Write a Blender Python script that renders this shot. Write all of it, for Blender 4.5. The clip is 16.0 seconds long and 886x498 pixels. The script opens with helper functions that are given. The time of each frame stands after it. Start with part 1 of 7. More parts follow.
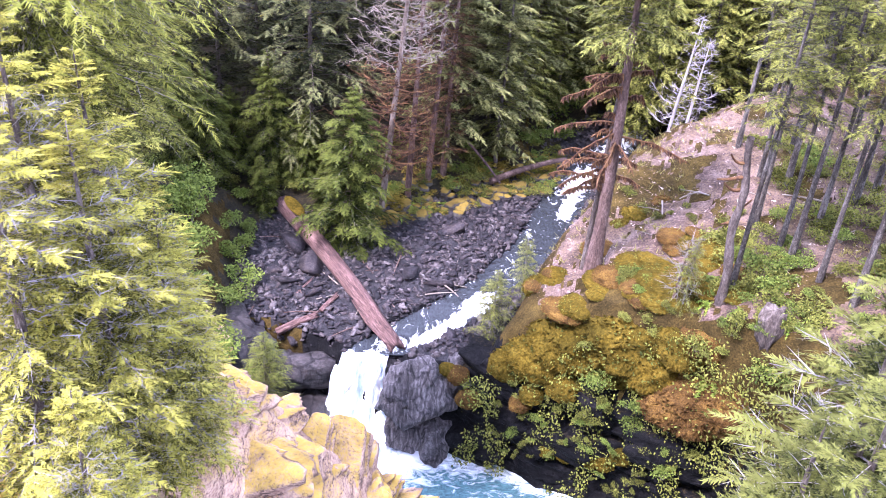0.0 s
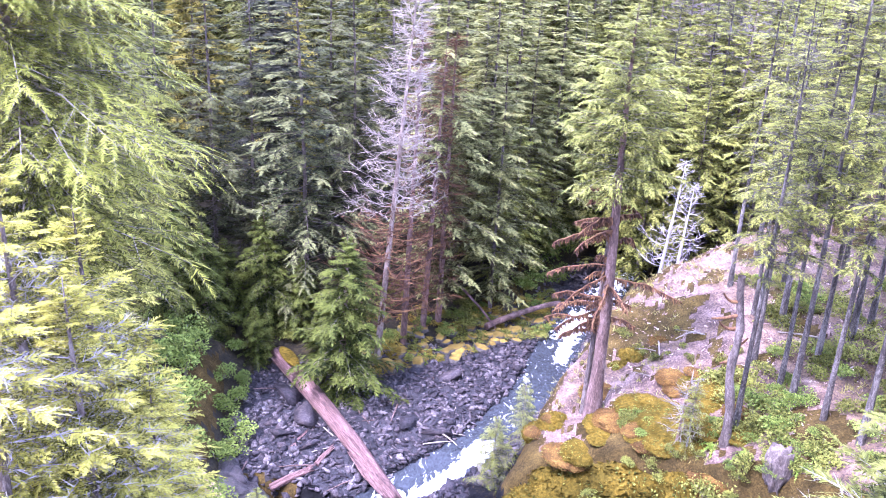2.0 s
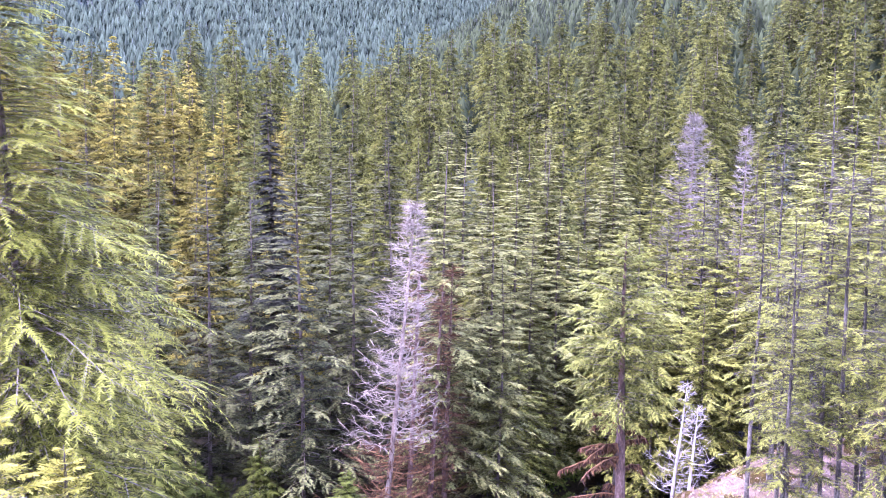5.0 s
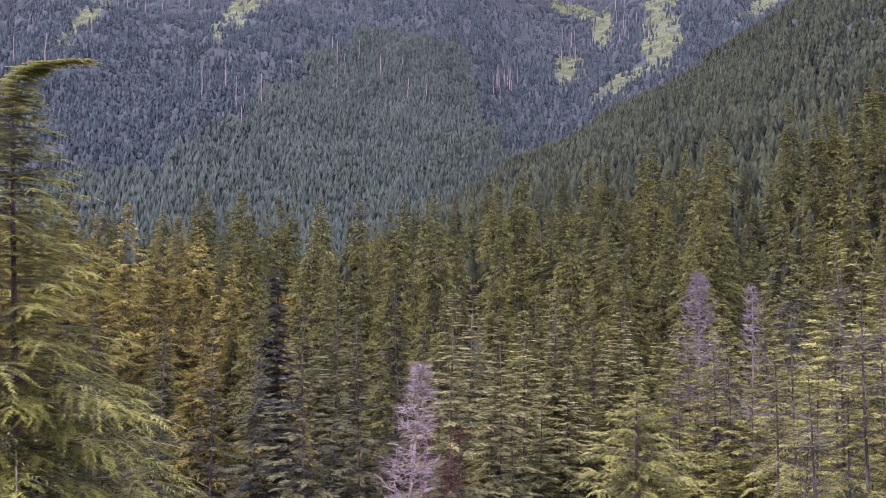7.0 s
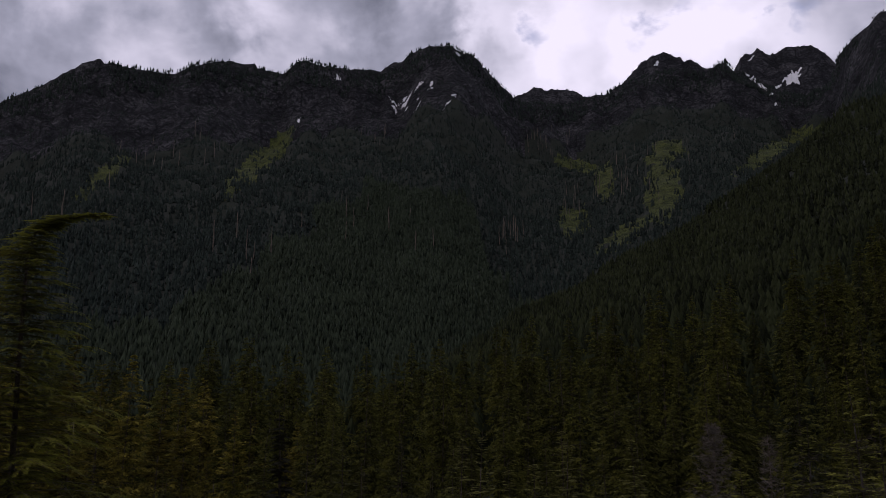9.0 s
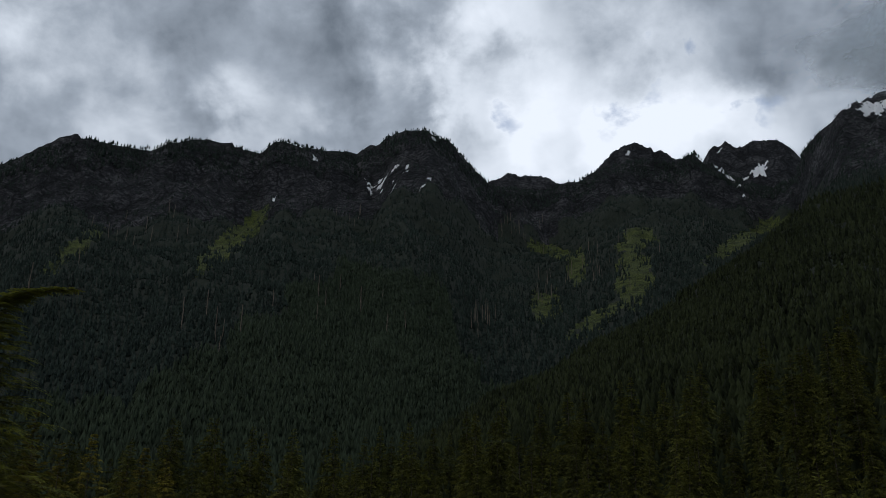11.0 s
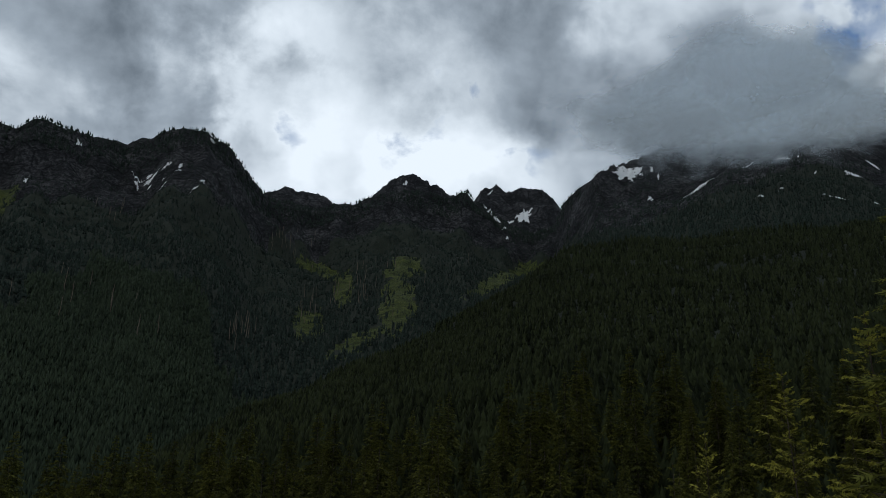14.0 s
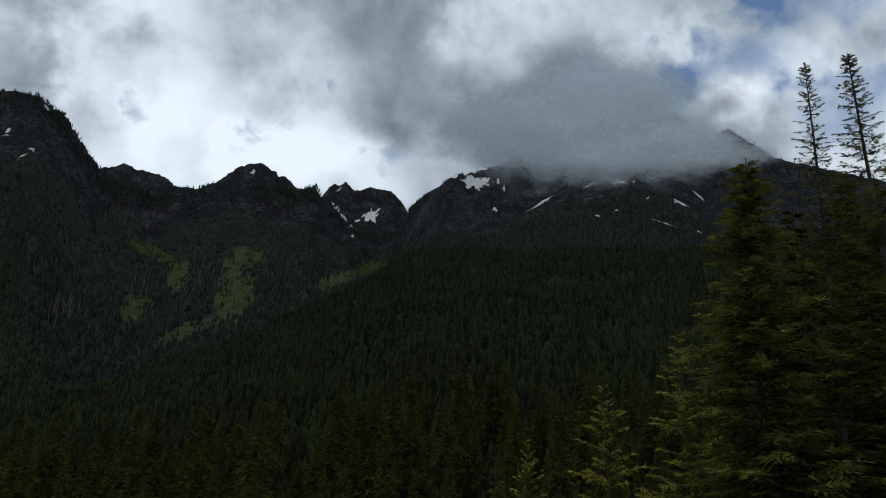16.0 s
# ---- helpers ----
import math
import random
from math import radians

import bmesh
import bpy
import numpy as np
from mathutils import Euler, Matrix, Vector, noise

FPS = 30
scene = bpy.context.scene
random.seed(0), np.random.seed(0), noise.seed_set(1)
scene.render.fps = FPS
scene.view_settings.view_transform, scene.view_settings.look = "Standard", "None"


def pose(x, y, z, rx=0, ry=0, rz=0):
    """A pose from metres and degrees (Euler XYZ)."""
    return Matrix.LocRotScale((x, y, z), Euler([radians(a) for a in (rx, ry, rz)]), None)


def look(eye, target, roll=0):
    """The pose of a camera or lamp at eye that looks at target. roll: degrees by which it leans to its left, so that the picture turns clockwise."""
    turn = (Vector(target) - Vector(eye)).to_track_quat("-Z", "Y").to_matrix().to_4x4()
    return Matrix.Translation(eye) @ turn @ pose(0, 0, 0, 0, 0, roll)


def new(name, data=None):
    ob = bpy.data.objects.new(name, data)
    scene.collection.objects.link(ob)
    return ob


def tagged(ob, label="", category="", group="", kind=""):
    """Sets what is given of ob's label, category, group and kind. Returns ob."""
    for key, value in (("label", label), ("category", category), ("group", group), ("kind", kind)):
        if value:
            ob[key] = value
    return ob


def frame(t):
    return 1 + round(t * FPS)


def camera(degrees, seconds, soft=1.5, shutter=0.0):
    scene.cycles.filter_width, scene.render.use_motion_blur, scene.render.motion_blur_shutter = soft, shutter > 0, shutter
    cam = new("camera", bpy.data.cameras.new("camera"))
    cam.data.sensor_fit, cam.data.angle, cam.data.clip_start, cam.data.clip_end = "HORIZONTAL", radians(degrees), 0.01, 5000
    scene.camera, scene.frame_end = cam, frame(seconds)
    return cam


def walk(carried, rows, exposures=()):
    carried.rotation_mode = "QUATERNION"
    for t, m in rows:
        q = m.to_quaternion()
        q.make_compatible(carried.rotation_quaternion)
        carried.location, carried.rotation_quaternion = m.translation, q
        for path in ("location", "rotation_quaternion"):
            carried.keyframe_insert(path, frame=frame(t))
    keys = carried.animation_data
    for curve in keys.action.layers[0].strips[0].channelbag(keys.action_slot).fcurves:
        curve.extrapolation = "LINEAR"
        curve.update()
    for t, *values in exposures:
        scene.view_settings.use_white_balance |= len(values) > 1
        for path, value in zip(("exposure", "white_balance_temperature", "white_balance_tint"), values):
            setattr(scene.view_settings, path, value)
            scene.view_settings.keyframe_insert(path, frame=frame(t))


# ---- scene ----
cam = camera(53.9, 16.0, soft=0.6)
EYE = (0.0, 0.0, 20.0)
TURNS = [
    (0.0, 58.86, -3.51, 2.03),
    (0.5, 60.99, -3.27, 1.76),
    (1.0, 63.41, -2.98, 1.50),
    (1.5, 66.01, -2.70, 1.32),
    (2.0, 68.51, -2.30, 1.07),
    (2.5, 70.97, -1.90, 0.76),
    (3.0, 73.32, -1.54, 0.58),
    (3.5, 75.85, -1.33, 0.46),
    (4.0, 78.36, -1.20, 0.49),
    (6.5, 91.37, -0.19, 0.81),
    (7.0, 94.01, -0.25, 1.01),
    (7.5, 96.58, -0.27, 1.21),
    (8.0, 99.02, -0.23, 1.33),
    (8.5, 101.48, -0.11, 1.48),
    (9.0, 103.85, -0.11, 1.51),
    (11.5, 109.93, -1.37, -2.54),
    (12.0, 110.50, -1.53, -5.71),
    (12.5, 111.09, -1.58, -8.91),
    (13.0, 111.57, -1.75, -11.15),
    (13.5, 111.33, -1.85, -13.85),
    (14.0, 110.94, -1.90, -16.97),
    (14.5, 110.44, -1.60, -20.70),
    (15.0, 110.28, -1.81, -22.85),
    (15.5, 110.41, -2.15, -25.67),
    (16.0, 111.32, -2.45, -28.13),
]
EXPOSURES = [(0.0, 2.79, 5200, 41), (0.5, 3.0, 5150, 43), (1.0, 3.14, 5020, 44), (2.0, 3.30, 4820, 48), (4.0, 3.41, 4680, 55), (5.5, 2.9, 5100, 58), (6.5, 2.27, 5300, 60), (7.0, 1.79, 5400, 61), (7.5, 0.86, 5400, 63), (8.0, -0.25, 5280, 63), (8.5, -1.62, 5850, 48), (9.0, -2.0, 6100, 32), (11.0, -1.95, 5900, 10), (16.0, -1.95, 5850, 6)]
walk(cam, [(t, pose(*EYE, rx, ry, rz)) for t, rx, ry, rz in TURNS], EXPOSURES)

# ---- light ----
SUN_AZ, SUN_EL = 228.0, 58.0
world = bpy.data.worlds.new("cloudy_sky")
scene.world = world
world.use_nodes = True


def nodes_of(tree):
    tree.nodes.clear()

    def add(kind, *links, **values):
        n = tree.nodes.new(kind)
        for k, v in values.items():
            if k == "operation":
                n.operation = v
            elif k == "data_type":
                n.data_type = v
            elif k == "blend_type":
                n.blend_type = v
            elif k == "sky":
                n.sky_type = v
            else:
                n.inputs[k.replace("_", " ")].default_value = v
        for slot, src in links:
            tree.links.new(src, n.inputs[slot])
        return n
    return add


def ramp(add, src, stops, linear=True):
    n = add("ShaderNodeValToRGB", (0, src))
    el = n.color_ramp.elements
    el[0].position, el[0].color = stops[0][0], (*stops[0][1], 1)
    el[1].position, el[1].color = stops[-1][0], (*stops[-1][1], 1)
    for p, c in stops[1:-1]:
        e = el.new(p)
        e.color = (*c, 1)
    return n.outputs[0]


def direction(az, el):
    a, e = radians(az), radians(el)
    return (math.sin(a) * math.cos(e), math.cos(a) * math.cos(e), math.sin(e))


def build_sky():
    add = nodes_of(world.node_tree)
    co = add("ShaderNodeTexCoord").outputs["Generated"]
    sky = add("ShaderNodeTexSky", sky="NISHITA")
    sky.sun_disc, sky.sun_elevation, sky.sun_rotation = False, radians(SUN_EL), radians(SUN_AZ)
    squash = add("ShaderNodeVectorMath", (0, co), operation="MULTIPLY")
    squash.inputs[1].default_value = (1.0, 1.0, 1.15)
    big = add("ShaderNodeTexNoise", ("Vector", squash.outputs[0]), Scale=4.6, Detail=8.0, Roughness=0.5, Distortion=0.1)
    fine = add("ShaderNodeTexNoise", ("Vector", squash.outputs[0]), Scale=12.0, Detail=7.0, Roughness=0.55, Distortion=0.15)
    part_big = add("ShaderNodeMath", (0, big.outputs[0]), operation="MULTIPLY_ADD")
    part_big.inputs[1].default_value, part_big.inputs[2].default_value = 0.85, -0.11
    part_fine = add("ShaderNodeMath", (0, fine.outputs[0]), (2, part_big.outputs[0]), operation="MULTIPLY_ADD")
    part_fine.inputs[1].default_value = 0.52
    value = part_fine.outputs[0]
    # ragged outlines for the masses
    shift = add("ShaderNodeVectorMath", (0, fine.outputs["Color"]), operation="SUBTRACT")
    shift.inputs[1].default_value = (0.5, 0.5, 0.5)
    bent = add("ShaderNodeVectorMath", (0, shift.outputs[0]), (2, co), operation="MULTIPLY_ADD")
    bent.inputs[1].default_value = (0.16, 0.16, 0.16)

    def masses(value, listed):
        for az, el, width, gain in listed:
            away = add("ShaderNodeVectorMath", (0, bent.outputs[0]), operation="DISTANCE")
            away.inputs[1].default_value = direction(az, el)
            fall = add("ShaderNodeMapRange", ("Value", away.outputs["Value"]))
            fall.interpolation_type = "SMOOTHSTEP"
            fall.inputs["From Min"].default_value, fall.inputs["From Max"].default_value = 0.0, width
            fall.inputs["To Min"].default_value, fall.inputs["To Max"].default_value = gain, 0.0
            value = add("ShaderNodeMath", (0, value), (1, fall.outputs[0]), operation="ADD").outputs[0]
        return value

    cloud = ramp(add, masses(value, CLOUD_MASSES), [(0.20, (0.22, 0.25, 0.29)), (0.40, (0.62, 0.70, 0.79)), (0.56, (1.35, 1.46, 1.58)), (0.74, (2.7, 2.78, 2.85)), (0.92, (3.5, 3.53, 3.56))])
    thin = add("ShaderNodeMath", (0, fine.outputs[0]), operation="MULTIPLY_ADD")
    thin.inputs[1].default_value, thin.inputs[2].default_value = 1.6, -0.38
    value = masses(thin.outputs[0], BLUE_GAPS)
    blue = add("ShaderNodeVectorMath", (0, sky.outputs[0]), operation="SCALE")
    blue.inputs["Scale"].default_value = 0.44
    gap = add("ShaderNodeMapRange", ("Value", value))
    gap.inputs["From Min"].default_value, gap.inputs["From Max"].default_value = 0.70, 1.10
    mixed = add("ShaderNodeMix", (0, gap.outputs[0]), (6, cloud), (7, blue.outputs[0]), data_type="RGBA")
    back = add("ShaderNodeBackground", (0, mixed.outputs[2]), Strength=1.0)
    add("ShaderNodeOutputWorld", (0, back.outputs[0]))


# broad masses of the cloud deck: bearing, elevation, width, lift (+ bright and thin, - thick and grey)
CLOUD_MASSES = [
    # First two are out of view, added to dim light from behind and overhead.
    (180, 30, 1.55, -0.22), (0, 90, 1.0, -0.14), (5, 28, 0.7, 0.06), (12, 31, 0.24, 0.07),
    (-7, 30.5, 0.12, -0.16), (-11, 32.5, 0.12, -0.08), (-1.5, 28.5, 0.06, -0.12), (-19, 28.5, 0.16, -0.05), (-24, 31, 0.16, 0.06), (-14, 27.5, 0.07, 0.10),
    (4.6, 34.5, 0.09, 0.18), (1.6, 29.5, 0.05, 0.12), (7.0, 27.6, 0.07, 0.20), (13, 26.2, 0.10, 0.18), (18.6, 26.6, 0.08, 0.20), (22, 25, 0.07, 0.18), (8, 31, 0.06, 0.05), (10.2, 26.4, 0.05, -0.10), (13.2, 29.4, 0.06, -0.10), (20.4, 28.6, 0.07, -0.10), (16.0, 27.4, 0.04, 0.10),
    (15.5, 34.5, 0.09, 0.04), (24, 31.6, 0.11, -0.05), (20, 31, 0.09, 0.05), (30.5, 35, 0.11, 0.14), (31, 29.5, 0.10, -0.10), (36.5, 29.5, 0.11, -0.26), (40, 31, 0.06, -0.10),
    (47.5, 31, 0.06, 0.30), (52, 31.5, 0.08, 0.14), (57, 30, 0.16, 0.06), (46, 35, 0.06, 0.08),
]
# rifts of blue between the clouds
BLUE_GAPS = [(44.1, 32.4, 0.065, 0.58), (44.2, 31.0, 0.05, 0.30), (48.7, 33.6, 0.08, 0.54), (53.6, 28.8, 0.10, 0.54), (54, 35.2, 0.08, 0.5), (58, 31, 0.08, 0.45), (22.6, 26.4, 0.055, 0.46), (15.8, 28.6, 0.05, 0.36), (6.0, 28.4, 0.035, 0.30), (19.6, 31.0, 0.03, 0.25), (50, 36.5, 0.05, 0.6)]
build_sky()
sun = new("sun", bpy.data.lights.new("sun", "SUN"))
sun.data.energy, sun.data.angle, sun.data.color = 2.3, radians(12), (1.0, 0.91, 0.77)
sun.matrix_world = look(Vector(direction(SUN_AZ, SUN_EL)) * 100, (0, 0, 0))


# ---- materials ----
def surface(name, stops, scale=1.0, rough=0.85, bump=0.3, fine=6.0, translucent=0.0, vary=0.0, island=False, metal=0.0, stretch=(1, 1, 1), moss=None, specular=0.3, local=False, contrast=1.9, cracks=0.0, bands=0.0, tone=0.0):
    """Colour by two scales of noise; vary: brightness from piece to piece; moss: a second colour on what faces up."""
    m = bpy.data.materials.new(name)
    m.use_nodes = True
    add = nodes_of(m.node_tree)
    if local:
        co = add("ShaderNodeTexCoord").outputs["Object"]
    else:
        co = add("ShaderNodeNewGeometry").outputs["Position"]
    co = add("ShaderNodeMapping", (0, co), Scale=stretch).outputs[0]
    a = add("ShaderNodeTexNoise", ("Vector", co), Scale=scale, Detail=6.0, Roughness=0.62)
    b = add("ShaderNodeTexNoise", ("Vector", co), Scale=scale * fine, Detail=5.0, Roughness=0.65)
    mix = add("ShaderNodeMath", (0, a.outputs[0]), (1, b.outputs[0]), operation="ADD")
    grain = add("ShaderNodeTexNoise", ("Vector", co), Scale=scale * fine * 5, Detail=3.0, Roughness=0.7)
    more = add("ShaderNodeMath", (0, grain.outputs[0]), (2, mix.outputs[0]), operation="MULTIPLY_ADD")
    more.inputs[1].default_value = 0.7
    mix = more
    half = add("ShaderNodeMath", (0, mix.outputs[0]), operation="MULTIPLY_ADD")
    half.inputs[1].default_value, half.inputs[2].default_value = contrast / 2.7, 0.5 - contrast * 0.5
    value = half.outputs[0]
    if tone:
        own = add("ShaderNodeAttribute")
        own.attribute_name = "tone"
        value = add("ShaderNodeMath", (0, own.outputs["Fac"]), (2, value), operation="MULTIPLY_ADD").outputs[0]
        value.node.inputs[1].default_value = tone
    if bands:
        wave = add("ShaderNodeTexWave", ("Vector", co), Scale=scale * 1.2, Distortion=9.0, Detail=4.0)
        wave.inputs["Detail Scale"].default_value = 1.6
        soft = add("ShaderNodeMath", (0, wave.outputs["Fac"]), (2, value), operation="MULTIPLY_ADD")
        soft.inputs[1].default_value = bands
        value = add("ShaderNodeMath", (0, soft.outputs[0]), operation="SUBTRACT").outputs[0]
        value.node.inputs[1].default_value = bands / 2
    if cracks:
        cell = add("ShaderNodeTexVoronoi", ("Vector", add("ShaderNodeVectorMath", (0, co), (1, a.outputs["Color"]), operation="ADD").outputs[0]), Scale=cracks)
        cell.feature = "DISTANCE_TO_EDGE"
        line = add("ShaderNodeMapRange", ("Value", cell.outputs["Distance"]))
        line.inputs["From Max"].default_value, line.inputs["To Min"].default_value, line.inputs["To Max"].default_value = 0.05, -0.28, 0.0
        value = add("ShaderNodeMath", (0, value), (1, line.outputs[0]), operation="ADD").outputs[0]
        mix = add("ShaderNodeMath", (0, mix.outputs[0]), (1, line.outputs[0]), operation="ADD")
    if island:
        r = add("ShaderNodeNewGeometry").outputs["Random Per Island"]
        s = add("ShaderNodeMath", (0, r), operation="MULTIPLY_ADD")
        s.inputs[1].default_value, s.inputs[2].default_value = 0.5, -0.25
        value = add("ShaderNodeMath", (0, value), (1, s.outputs[0]), operation="ADD").outputs[0]
    colour = ramp(add, value, stops)
    if moss:
        n = add("ShaderNodeSeparateXYZ", (0, add("ShaderNodeNewGeometry").outputs["Normal"])).outputs[2]
        w = add("ShaderNodeMath", (0, b.outputs[0]), (1, n), operation="ADD")
        f = add("ShaderNodeMapRange", ("Value", w.outputs[0]))
        f.inputs["From Min"].default_value, f.inputs["From Max"].default_value = moss[3], moss[3] + 0.3
        green = ramp(add, a.outputs[0], [(0.35, tuple(c * 0.55 for c in moss[:3])), (0.65, tuple(moss[:3]))])
        colour = add("ShaderNodeMix", (0, f.outputs[0]), (6, colour), (7, green), data_type="RGBA").outputs[2]
    if vary:
        r = add("ShaderNodeObjectInfo").outputs["Random"]
        s = add("ShaderNodeMapRange", ("Value", r))
        s.inputs["To Min"].default_value, s.inputs["To Max"].default_value = 1 - vary, 1 + vary
        colour = add("ShaderNodeVectorMath", (0, colour), (1, s.outputs[0]), operation="MULTIPLY").outputs[0]
    out = add("ShaderNodeOutputMaterial")
    p = add("ShaderNodeBsdfPrincipled", ("Base Color", colour), Roughness=rough, Metallic=metal)
    p.inputs["Specular IOR Level"].default_value = specular
    if bump:
        bm_ = add("ShaderNodeBump", ("Height", mix.outputs[0]), Strength=bump, Distance=0.6 / scale / fine)
        m.node_tree.links.new(bm_.outputs[0], p.inputs["Normal"])
    shader = p.outputs[0]
    if translucent:
        tr = add("ShaderNodeBsdfTranslucent", (0, colour))
        shader = add("ShaderNodeMixShader", (1, shader), (2, tr.outputs[0]), Fac=translucent).outputs[0]
    m.node_tree.links.new(shader, out.inputs[0])
    return m


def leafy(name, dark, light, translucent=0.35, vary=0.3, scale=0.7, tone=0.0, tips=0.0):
    """tone: from tree to tree; tips: fresh needles at the ends of the boughs, with crown light and inner shade put into
    the colour.
    """
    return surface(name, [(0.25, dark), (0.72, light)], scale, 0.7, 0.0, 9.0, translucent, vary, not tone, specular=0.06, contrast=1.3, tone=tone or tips)


